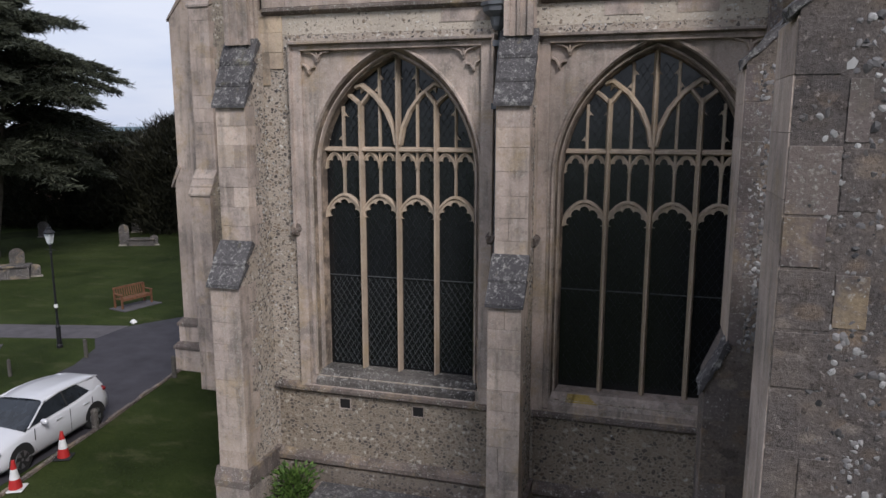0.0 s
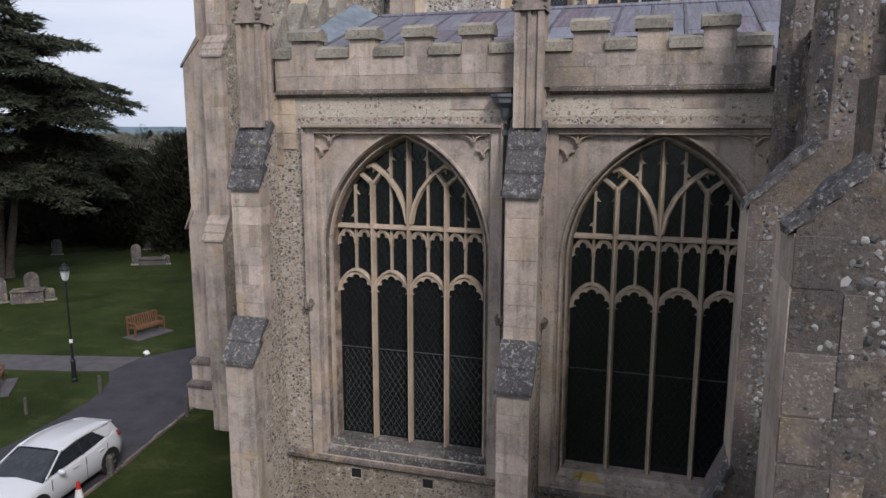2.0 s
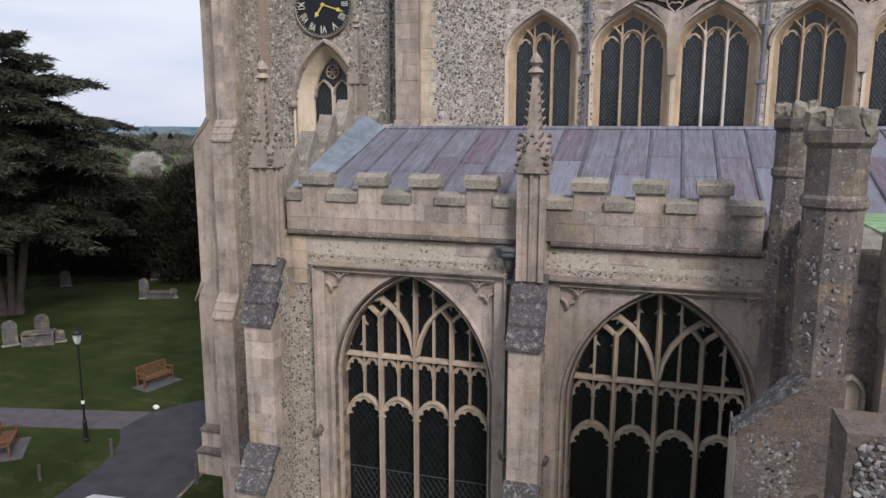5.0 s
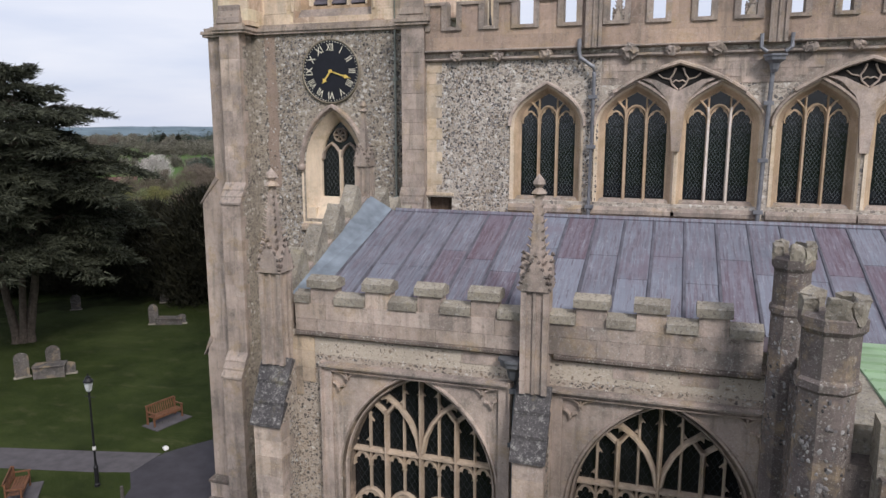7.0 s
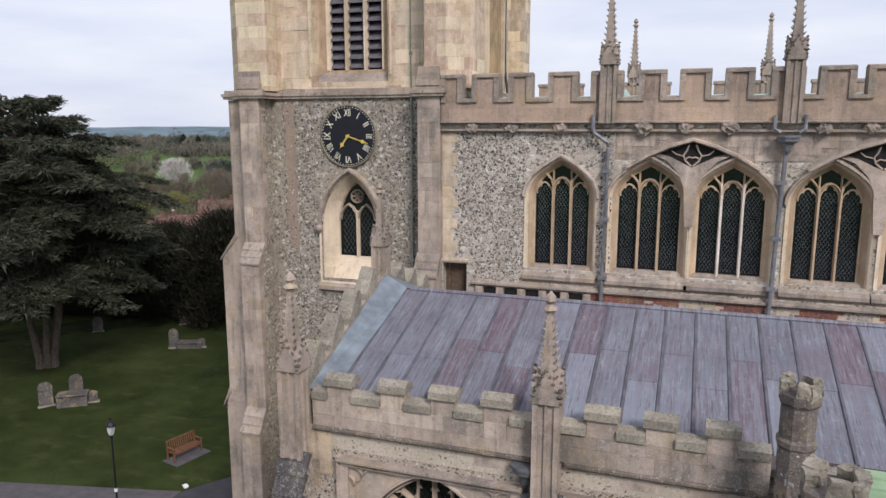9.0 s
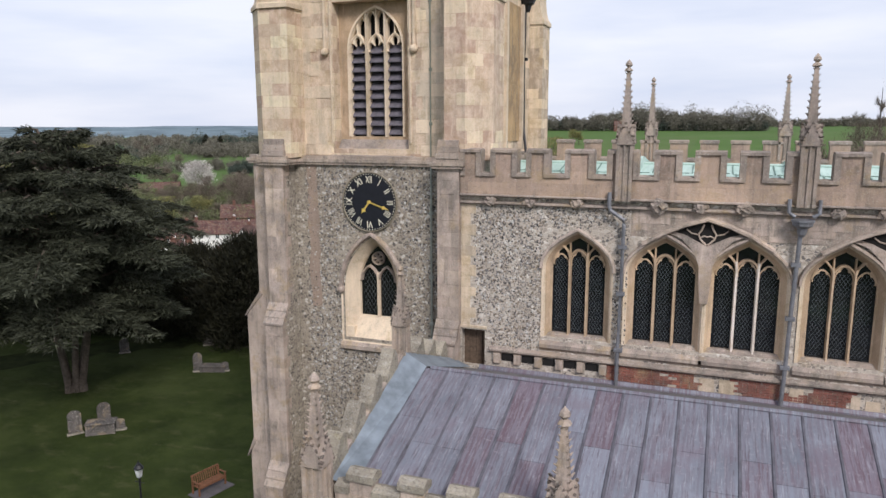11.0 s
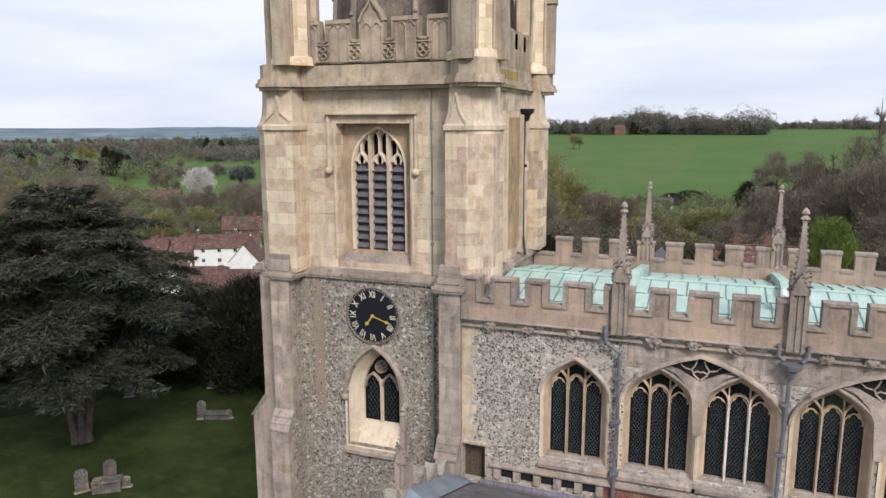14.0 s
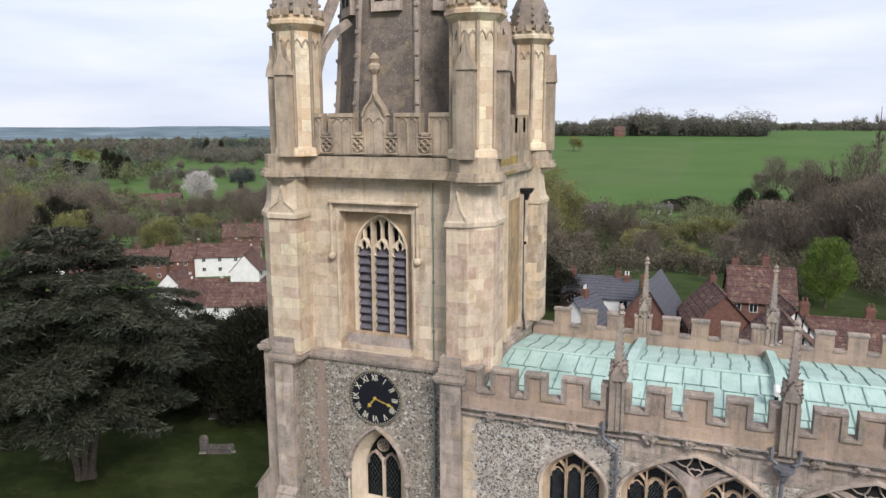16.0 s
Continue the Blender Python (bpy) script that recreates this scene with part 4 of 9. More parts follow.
def parapet(parent, x0, x1, y0, y1, z0, z_low, z_high, merlons, cap, body, capmat, over=0.05, sides=0.0):
    """A battlemented parapet: the body, each merlon, each coping."""
    bm = bmesh.new()
    box(bm, x0, x1, y0, y1, z0, z_low - cap)
    base_ = part("parapet", bm, body, parent)
    xs = x0
    for a, b in sorted(merlons) + [(x1, x1)]:
        if a - xs > 0.05:
            bm = bmesh.new()
            along_x(bm, [(y0 - over, z_low - cap), (y1 + over, z_low - cap), (y1 + over, z_low - cap * 0.4), ((y0 + y1) / 2, z_low), (y0 - over, z_low - cap * 0.35)], xs + 0.005, a - 0.005)
            part("coping", bm, capmat, base_)
        if b > a:
            bm = bmesh.new()
            box(bm, a, b, y0, y1, z_low - cap, z_high - cap)
            part("merlon", bm, body, base_)
            bm = bmesh.new()
            along_x(bm, [(y0 - over, z_high - cap), (y1 + over, z_high - cap), (y1 + over, z_high - cap * 0.4), ((y0 + y1) / 2, z_high), (y0 - over, z_high - cap * 0.35)], a - over * 0.8, b + over * 0.8)
            part("coping", bm, capmat, base_)
            for u in ((a, b) if sides else ()):
                bm = bmesh.new()
                k = sides if u == a else -sides
                along_y(bm, [(u - k * 0.5, z_low - cap), (u + k, z_low - cap), (u + k, z_high - cap - 0.002), (u - k * 0.5, z_high - cap - 0.002)], y0 - over * 0.8, y1 + over * 0.8)
                part("side_coping", bm, capmat, base_)
        xs = b
    return base_


par1 = parapet(aisle, -6.75, -2.36, AY - 0.06, AY + 0.24, 10.32, 11.10, 11.40, [(-6.42, -5.92), (-5.30, -4.83), (-4.28, -3.84), (-3.28, -2.80)], 0.22, STONE, STONE_DARK, 0.06)
par2 = parapet(aisle, -1.92, 1.46, AY - 0.06, AY + 0.24, 10.32, 11.10, 11.40, [(-1.45, -0.95), (-0.47, 0.0), (0.50, 0.95)], 0.22, STONE, STONE_DARK, 0.06)
wall_blocks(par1, STONE, -6.75, -2.36, AY - 0.075, 10.33, 10.87, None, 0.27, 0.7)
wall_blocks(par2, STONE_GREY, -1.92, 1.46, AY - 0.075, 10.33, 10.87, None, 0.27, 0.7)


def aisle_buttress(x0, x1):
    """A two-stage buttress: flint flanks, squared front stones, lichened offsets."""
    y_low, y_mid, y_top = 10.67, 11.12, 11.60
    bm = bmesh.new()
    along_x(bm, [(AY, -0.3), (y_low + 0.02, -0.3), (y_low + 0.02, 5.55), (y_mid + 0.02, 6.15), (y_mid + 0.02, 8.66), (y_top, 9.72), (AY, 9.72)], x0 + 0.008, x1 - 0.008)
    body = part("buttress", bm, FLINT_A, aisle, "flint and squared stone buttress")
    pier_blocks(body, STONE, x0, x1, y_low, AY, 2.1, 5.50, (0.30, 0.55))
    pier_blocks(body, STONE, x0, x1, y_mid, AY, 6.15, 8.62, (0.28, 0.45))
    pier_blocks(body, STONE_GREY, x0 - 0.06, x1 + 0.06, y_low - 0.09, AY, -0.3, 1.75, (0.4, 0.7))
    bm = bmesh.new()
    along_x(bm, [(y_low - 0.10, 1.75), (y_low - 0.10, 1.88), (y_low, 2.1), (AY, 2.1), (AY, 1.75)], x0 - 0.07, x1 + 0.07)
    part("plinth_mould", bm, CRUST, body)
    for ya, za, yb, zb, k in ((y_low, 5.52, y_mid, 6.2, 2), (y_mid, 8.62, y_top, 9.74, 3)):
        for i in range(k):
            f0, f1 = i / k, (i + 1) / k
            p, q = (ya + (yb - ya) * f0, za + (zb - za) * f0), (ya + (yb - ya) * f1, za + (zb - za) * f1)
            bm = bmesh.new()
            along_x(bm, [(p[0] - 0.07, p[1] - 0.03), (p[0] - 0.07, p[1] + 0.03), (q[0] - 0.01, q[1] + 0.06), (q[0] + 0.1, q[1] - 0.02)], x0 - 0.035, x1 + 0.035)
            part("weathering", bm, SLATE, body)
    pinnacle(body, STONE, (x0 + x1) / 2, AY - 0.17, 9.68, 0.46, 1.85, 1.55, 6, "crocketed stone pinnacle")
    return body


aisle_buttress(-2.37, -1.83)
corner = aisle_buttress(-7.38, -6.80)
# west-facing buttress of the same corner
bm = bmesh.new()
along_y(bm, [(-6.98, -0.3), (-8.15, -0.3), (-8.15, 5.75), (-7.72, 6.4), (-7.72, 8.45), (-7.2, 9.4), (-6.98, 9.4)], AY + 0.25, AY + 0.80)
west_b = part("buttress", bm, STONE, aisle)
for za, zb, xa, xb in ((5.7, 6.45, -8.22, -7.70), (8.4, 9.45, -7.79, -7.18)):
    bm = bmesh.new()
    along_y(bm, [(xa, za - 0.10), (xa, za + 0.03), (xb, zb + 0.03), (xb + 0.1, zb - 0.30), (xb - 0.1, za - 0.10)], AY + 0.21, AY + 0.84)
    part("weathering", bm, SLATE, west_b)

# lead roof with a ridge and wood-cored rolls
RY, RZ = 15.9, 12.14
EZ = 10.86
bm = bmesh.new()
along_x(bm, [(AY + 0.2, EZ - 0.25), (AY + 0.2, EZ), (RY, RZ - 0.01), (19.5, 10.95), (19.5, EZ - 0.25)], -6.6, 8.5)
roof = part("roof", bm, LEAD, aisle, "grey and purple lead sheet roof")
# roll colour set darker than the sheets to carry the shadow line alongside
LEADROLL = plain_material("shadow_toned_lead_roll", (0.11, 0.108, 0.13), 0.6, 0.15, 0.4, 3.0)
seams = [-6.44 + i * 0.61 for i in range(25)]
for i, (a, b) in enumerate(zip(seams, seams[1:])):
    cut = DICE.uniform(0.35, 0.65)
    for f0, f1, lift in ((0.0, cut, 0.006), (cut, 1.0, 0.018)):
        p = [(AY + 0.2 + (RY - AY - 0.2) * f, EZ + (RZ - EZ) * f + lift) for f in (f0, f1)]
        bm = bmesh.new()
        loft(bm, [(x, p[0][0], p[0][1]) for x in (a + 0.02, b - 0.02)] + [(x, p[0][0], p[0][1] - 0.012) for x in (b - 0.02, a + 0.02)],
             [(x, p[1][0], p[1][1]) for x in (a + 0.02, b - 0.02)] + [(x, p[1][0], p[1][1] - 0.012) for x in (b - 0.02, a + 0.02)], True, True)
        part("lead_sheet", bm, LEAD, roof)
for x in seams:
    bm = bmesh.new()
    tube(bm, [(x, AY + 0.2, EZ + 0.012), (x, RY, RZ + 0.012)], 0.034, 6)
    part("lead_roll", bm, LEADROLL, roof)
bm = bmesh.new()
tube(bm, [(-6.3, RY, RZ + 0.03), (8.5, RY, RZ + 0.03)], 0.055, 8)
part("ridge_roll", bm, LEAD, roof)
# weathered flats of the back slope, lapped from west to east
GUTTERBOARD = plain_material("weathered_grey_flats", (0.135, 0.132, 0.138), 0.8, 0.0, 0.45, 3.0, 0.3)
for i in range(7):
    x0 = -6.35 + i * 2.1
    p = [(RY + 0.12, RZ - 0.02), (19.3, 10.99)]
    bm = bmesh.new()
    along_x(bm, [(p[0][0], p[0][1]), (p[0][0], p[0][1] + 0.03), (p[1][0], p[1][1] + 0.03 + 0.012 * (i % 2)), (p[1][0], p[1][1])], x0, x0 + 2.13 - 0.05 * (i % 2))
    part("lead_flat", bm, GUTTERBOARD, roof)
# the lead dressed up against the west gable
bm = bmesh.new()
loft(bm, [(-6.98, AY + 0.2, 10.95), (-6.98, RY, 12.50), (-6.98, 19.5, 11.2)], [(-6.42, AY + 0.2, EZ + 0.03), (-6.42, RY, RZ + 0.05), (-6.42, 19.5, 10.98)], False)
bmesh.ops.solidify(bm, geom=bm.faces, thickness=0.02)
part("lead_flashing", bm, plain_material("pale_blue_lead", (0.20, 0.235, 0.275), 0.55, 0.15, 0.4, 2.0), roof, "pale blue grey lead flashing")
# raking battlements of the west gable
bm = bmesh.new()
along_x(bm, [(AY, 10.3), (AY, 10.95), (RY, 12.52), (19.5, 11.2), (19.5, 10.3)], -7.28, -6.99)
gable = part("gable_parapet", bm, STONE_GREY, aisle)
for i in range(8):
    f = (i + 0.5) / 4.6
    side = f <= 1
    y = AY + 0.15 + (RY - AY) * f
    z = 10.95 + (12.52 - 10.95) * f if side else 12.52 - (f - 1) * 1.5
    if abs(y - RY) < 0.25:
        continue
    bm = bmesh.new()
    k = 0.36 if side else -0.36
    along_x(bm, [(y - 0.30, z - 0.25), (y - 0.30, z + 0.08), (y - 0.16, z + 0.22 + 0.2 * k), (y + 0.10, z + 0.52 + k * 0.4), (y + 0.22, z + 0.42 + k * 0.5), (y + 0.30, z + 0.10 + k), (y + 0.30, z - 0.1)], -7.30, -6.97)
    bmesh.ops.subdivide_edges(bm, edges=bm.edges, cuts=2, use_grid_fill=True)
    for v in bm.verts:
        v.co += Vector(noise.noise_vector(v.co * 7)) * 0.03
    part("merlon", bm, STONE_DARK, gable)
pinnacle(gable, STONE_GREY, -7.13, RY + 0.05, 12.45, 0.36, 0.8, 1.25, 5)

# ---------------------------------------------------------------- the nave
NY = 19.65
nave = thing("church_nave", 0, NY, 0, "flint clerestory of the church nave with battlemented parapet and copper roof", "church")
CL = [(-3.37, 0.74), (-1.03, 0.79), (1.03, 0.79), (3.27, 0.74), (5.35, 0.74), (7.7, 0.76)]


def clerestory_window(parent, c, hw):
    z0, spring, apex = 12.22, 14.15, 15.02
    yg = NY + 0.32
    bm = bmesh.new()
    fl = True
    rings = [(0.26, -0.03, 0.24), (0.20, 0.0, 0.19), (0.16, 0.06, 0.15), (0.04, 0.26, 0.04), (0.0, 0.28, 0.0), (0.0, 0.45, 0.0)]
    reveal = bmesh.new()
    for k, ((e0, d0, t0), (e1, d1, t1)) in enumerate(zip(rings, rings[1:])):
        loft(bm if k < 2 else reveal, [(x, NY + d0, z) for x, z in arch(c, hw + e0, z0 - 0.1, spring, apex + t0, 12, fl)], [(x, NY + d1, z) for x, z in arch(c, hw + e1, z0 - 0.1, spring, apex + t1, 12, fl)], False)
    win = part("window", bm, STONE_WARM, parent, "three-light clerestory window with golden stone jambs")
    part("reveal", reveal, STONE_GOLD, win)
    for s in (-1, 1):
        bm = bmesh.new()
        x = c + s * hw / 3
        bar(bm, [(x, z0 - 0.05), (x, 14.45), (x + s * 0.02, 14.62)], 0.085, yg - 0.16, yg + 0.06)
        part("mullion", bm, NEW_STONE if abs(c - 1.03) < 0.1 else STONE_GOLD, win)
    bm = bmesh.new()
    top = lambda x: arch_height(c, hw, spring, apex, x, fl)
    for s in (-1, 1):
        x = c + s * hw / 3
        bar(bm, [(x, 14.42), (x + s * 0.06, 14.62), (x + s * 0.16, 14.74), (x + s * 0.24, 14.80)], 0.06, yg - 0.13, yg + 0.05)
        bar(bm, [(x, 14.42), (x - s * 0.05, 14.55), (x - s * 0.15, 14.65), (c, 14.68)], 0.06, yg - 0.13, yg + 0.05)
        bar(bm, [(x, 14.5), (x, top(x) - 0.01)], 0.05, yg - 0.1, yg + 0.05)
        bar(bm, [(c + s * (hw - 0.01), 14.28), (c + s * hw * 0.90, 14.46), (c + s * hw * 0.78, 14.56)], 0.04, yg - 0.09, yg + 0.05)
    for k in (-1, 0, 1):
        xc = c + k * hw * 2 / 3
        foil_head(bm, xc, hw / 3 - 0.02, 14.22, 0.34 if k else 0.46, yg - 0.06, yg + 0.02, 3, 0.80)
    part("tracery", bm, STONE_GOLD, win)
    bm = bmesh.new()
    bm.faces.new([bm.verts.new((x, yg, z)) for x, z in arch(c, hw + 0.01, z0 - 0.05, spring, apex, 12, fl)])
    part("pane", bm, GLASS_N, win, "dark leaded glass")
    for k in (-1, 0, 1):
        xc = c + k * hw * 2 / 3
        leading(win, xc, hw / 3 - 0.05, z0, 14.3, 14.5, yg - 0.012, 0.09, False, 0.0065, GUARD)
    bm = bmesh.new()
    along_x(bm, [(yg + 0.1, z0), (NY + 0.2, z0), (NY - 0.10, z0 - 0.30), (NY - 0.10, z0 - 0.40), (NY, z0 - 0.5), (yg, z0 - 0.5)], c - hw - 0.28, c + hw + 0.28)
    part("sill", bm, STONE_GREY, win)
    bm = bmesh.new()
    ring = arch(c, hw + 0.28, 14.0, spring, apex + 0.27, 12, fl)[1:-1]
    bar(bm, ring, 0.10, NY - 0.12, NY + 0.02)
    part("hood_mould", bm, STONE, win)


bm = bmesh.new()
wall_sheet(bm, [(-6.85, -0.3), (14, -0.3), (14, 16.3), (-6.85, 16.3)], [arch(c, hw + 0.2, 12.12, 14.15, 15.21, 12, True) for c, hw in CL] + [[(-6.80, 10.95), (-6.80, 12.12), (-6.06, 12.12), (-6.06, 10.95)]], NY, NY + 0.6)
part("wall", bm, FLINT_N, nave, "pale flint rubble clerestory wall")
for c, hw in CL:
    clerestory_window(nave, c, hw)
# great hood over each pair
for c in (0.0, 4.31):
    bm = bmesh.new()
    ring = [(c + s * x, z) for s, x, z in ((-1, 1.62, 15.0), (-1, 1.1, 15.32), (-1, 0.55, 15.57), (1, 0.0, 15.74), (1, 0.55, 15.57), (1, 1.1, 15.32), (1, 1.62, 15.0))]
    bar(bm, ring, 0.12, NY - 0.20, NY + 0.02)
    for s in (-1, 1):
        bar(bm, [(c + s * 0.02, 15.06), (c + s * 0.17, 15.20), (c + s * 0.22, 15.34), (c + s * 0.15, 15.44), (c + s * 0.09, 15.60)], 0.05, NY - 0.06, NY + 0.02)
        bar(bm, [(c + s * 0.22, 15.32), (c + s * 0.40, 15.36), (c + s * 0.52, 15.46)], 0.04, NY - 0.05, NY + 0.02)
        bar(bm, [(c + s * 0.17, 15.24), (c + s * 0.08, 15.30), (c, 15.27)], 0.04, NY - 0.05, NY + 0.02)
    part("relieving_hood", bm, STONE, nave)
    # dark plate on the wall face, the shade of the piercing as colour
    bm = bmesh.new()
    along_y(bm, [(c - 0.86, 15.39), (c - 0.55, 15.31), (c - 0.22, 15.14), (c, 15.04), (c + 0.22, 15.14), (c + 0.55, 15.31), (c + 0.86, 15.39), (c + 0.5, 15.52), (c, 15.68), (c - 0.5, 15.52)], NY - 0.012, NY + 0.02)
    part("spandrel_opening", bm, DARK, nave)
    # the two window heads grow into one pier below the dark plate
    bm = bmesh.new()
    along_y(bm, [(c - 0.10, 13.5), (c + 0.10, 13.5), (c + 0.15, 14.1), (c + 0.17, 14.5), (c + 0.30, 14.86), (c + 0.62, 15.20), (c + 0.92, 15.33), (c + 0.55, 15.30), (c + 0.22, 15.13), (c, 15.03), (c - 0.22, 15.13), (c - 0.55, 15.30), (c - 0.92, 15.33), (c - 0.62, 15.20), (c - 0.30, 14.86), (c - 0.17, 14.5), (c - 0.15, 14.1)], NY - 0.128, NY + 0.02)
    part("spandrel_stone", bm, STONE, nave)
# squared stone about the windows, quoins beside the tower
bm = bmesh.new()
box(bm, -1.95, 13, NY - 0.004, NY + 0.05, 15.2, 15.95)
zone = part("ashlar_zone", bm, STONE_GREY, nave)
wall_blocks(zone, STONE, -1.9, 6.0, NY - 0.014, 15.22, 15.92, lambda x, z: z < 15.8 - 0.0 and any(abs(x - c) < (15.86 - z) * 2.3 for c in (0.0, 4.31)), 0.17, 0.42)
for i, (a, b) in enumerate(courses(12.2, 15.9, 0.3)):
    block("quoin", zone, STONE_WARM, -6.80, -6.80 + (0.45 if i % 2 else 0.28), NY - 0.014, NY + 0.1, a + 0.003, b - 0.003)
string_course(nave, "cornice", -6.8, 14, NY, 15.90, 0.10, 0.13, STONE_GREY)
string_course(nave, "cornice", -6.8, 14, NY, 16.13, 0.09, 0.20, STONE_GREY)
string_course(nave, "sill_string", -5.9, 14, NY, 11.50, 0.14, 0.14, STONE_GREY)
NM = [(-6.75, -6.22), (-5.84, -5.16), (-4.80, -4.25), (-3.71, -3.02), (-2.58, -1.85), (-1.36, -0.77), (-0.36, 0.31), (0.72, 1.30), (1.77, 2.42), (2.82, 3.50), (3.84, 4.50), (4.9, 5.55), (5.95, 6.6), (7.0, 7.6), (8.0, 8.6), (9.0, 9.6)]
parapet(nave, -6.8, 14, NY - 0.12, NY + 0.2, 16.2, 16.85, 17.52, NM, 0.12, STONE_PINK, STONE_GREY, 0.06, 0.10)
parapet(nave, -6.4, 14, 27.0, 27.3, 15.5, 16.98, 17.60, [(-5.55 + i * 1.02, -4.95 + i * 1.02) for i in range(18)], 0.12, STONE_PINK, STONE_GREY, 0.04)
# carved bosses along the cornice
for i, x in enumerate((-5.9, -4.75, -3.4, -1.25, -0.2, 0.85, 2.95, 3.95, 4.9, 6.0)):
    bm = bmesh.new()
    big = 1.25 if i in (3, 5) else 1.0
    bmesh.ops.create_icosphere(bm, subdivisions=3, radius=0.155 * big, matrix=Matrix.Translation((x, NY - 0.11, 16.04)) @ Matrix.Diagonal((1.15, 0.7, 0.95, 1)))
    for v in bm.verts:
        v.co += Vector(noise.noise_vector(v.co * 9)) * 0.085 + Vector(noise.noise_vector(v.co * 23)) * 0.04
    part("boss", bm, STONE_GREY, nave, "weathered carved foliage boss")
for x in (-2.17, 2.22, 6.6):
    pinnacle(nave, STONE_GREY, x, NY - 0.05, 16.15, 0.42, 1.55, 1.85, 7, "crocketed stone pinnacle")
    pinnacle(nave, STONE_GREY, x + 0.02, 27.15, 16.9, 0.38, 0.9, 1.75, 7, "crocketed stone pinnacle")
# copper roof
SEAM = plain_material("dull_copper_seam", (0.17, 0.25, 0.22), 0.75, 0, 0.4, 4.0)
CE, CR, CYM = 16.34, 16.93, 23.4
bm = bmesh.new()
along_x(bm, [(NY + 0.3, 16.0), (NY + 0.3, CE), (CYM, CR), (27.0, CE + 0.1), (27.0, 16.0)], -6.4, 14)
copper = part("roof", bm, COPPER, nave, "pale green verdigris copper roof with standing seams")
for i in range(34):
    x = -6.1 + i * 0.56
    for (ya, za), (yb, zb), xo, lift in (((NY + 0.3, CE), (CYM, CR), x, 0.03), ((CYM, CR), (27.0, CE + 0.1), x + 0.25, 0.03)):
        # seams broken at the welts between sheets, each row a little out of line
        for q in range(3):
            f0, f1 = q / 3, (q + 1) / 3
            xs = xo + (0.0, 0.05, -0.03)[q] + DICE.uniform(-0.015, 0.015)
            bm = bmesh.new()
            ends = []
            for f in (f0, f1):
                y, z = ya + (yb - ya) * f, za + (zb - za) * f
                ends.append([(xs - 0.014, y, z), (xs - 0.014, y, z + lift), (xs + 0.014, y, z + lift), (xs + 0.014, y, z)])
            loft(bm, ends[0], ends[1], True, True)
            part("standing_seam", bm, SEAM, copper)
# cross welts between the rows of sheets
for q in (1, 2):
    for i in range(17):
        xa = -6.1 + i * 1.12 + (0.3 if q == 1 else 0.0)
        f = q / 3 + DICE.uniform(-0.03, 0.03)
        y, z = NY + 0.3 + (CYM - NY - 0.3) * f, CE + (CR - CE) * f
        bm = bmesh.new()
        box(bm, xa, xa + 1.0, y - 0.02, y + 0.02, z - 0.01, z + 0.022)
        part("welt", bm, SEAM, copper)
bm = bmesh.new()
tube(bm, [(-6.4, CYM, CR + 0.02), (14, CYM, CR + 0.02)], 0.05, 8)
part("ridge_roll", bm, COPPER, copper)
for x in (-2.17, 2.22, 6.6):
    bm = bmesh.new()
    along_x(bm, [(NY + 0.25, CE + 0.25), (CYM, CR + 0.25), (26.9, CE + 0.4), (26.9, CE), (CYM, CR - 0.1), (NY + 0.25, CE - 0.1)], x - 0.14, x + 0.14)
    part("roof_rib", bm, COPPER, copper)

# ---------------------------------------------------------------- the tower
TY = 20.2
TX0, TX1, TYB = -13.55, -6.45, 27.45
TC = -10.05
tower = thing("church_tower", TC, 23.8, 0, "square flint and limestone church tower with belfry and battlements", "church")
bm = bmesh.new()
wall_sheet(bm, [(TX0, -0.3), (TX1, -0.3), (TX1, 17.0), (TX0, 17.0)], [arch(TC, 1.0, 11.25, 12.9, 14.62, 12)], TY, TY + 0.9)
part("wall", bm, FLINT_T, tower, "grey flint rubble tower wall")
for q in ((TX0, TX0 + 0.9, TY + 0.9, TYB - 0.6), (TX1 - 0.9, TX1, TY + 0.9, TYB - 0.6), (TX0, TX1, TYB - 0.6, TYB)):
    bm = bmesh.new()
    box(bm, *q, -0.3, 17.0)
    part("wall", bm, FLINT_T, tower)
# two-light window
bm = bmesh.new()
yi = TY + 0.5
for (h0, d0, a0, s0), (h1, d1, a1, s1) in (((1.12, -0.02, 14.74, 11.1), (1.0, 0.02, 14.62, 11.2)), ((1.0, 0.02, 14.62, 11.2), (0.66, 0.46, 14.30, 11.9)), ((0.66, 0.46, 14.30, 11.9), (0.62, 0.7, 14.26, 11.95))):
    loft(bm, [(x, TY + d0, z) for x, z in arch(TC, h0, s0, 12.95, a0, 12)], [(x, TY + d1, z) for x, z in arch(TC, h1, s1, 12.95, a1, 12)], True)
twin = part("window", bm, STONE_WARM, tower, "two-light pointed window with pale stone splays")
bm = bmesh.new()
bar(bm, arch(TC, 1.10, 12.35, 12.95, 14.74, 12)[1:-1], 0.15, TY - 0.12, TY + 0.03)
for s in (-1, 1):
    bmesh.ops.create_icosphere(bm, subdivisions=2, radius=0.13, matrix=Matrix.Translation((TC + s * 1.10, TY - 0.05, 12.86)))
part("hood_mould", bm, STONE, twin)
bm = bmesh.new()
box(bm, TC - 1.02, TC - 0.70, TY + 0.05, TY + 0.3, 11.2, 11.6)
part("jamb_stone", bm, STONE_WARM, twin)
bm = bmesh.new()
bar(bm, [(TC, 11.9), (TC, 13.4)], 0.11, yi - 0.08, yi + 0.1)
part("mullion", bm, STONE_WARM, twin)
bm = bmesh.new()
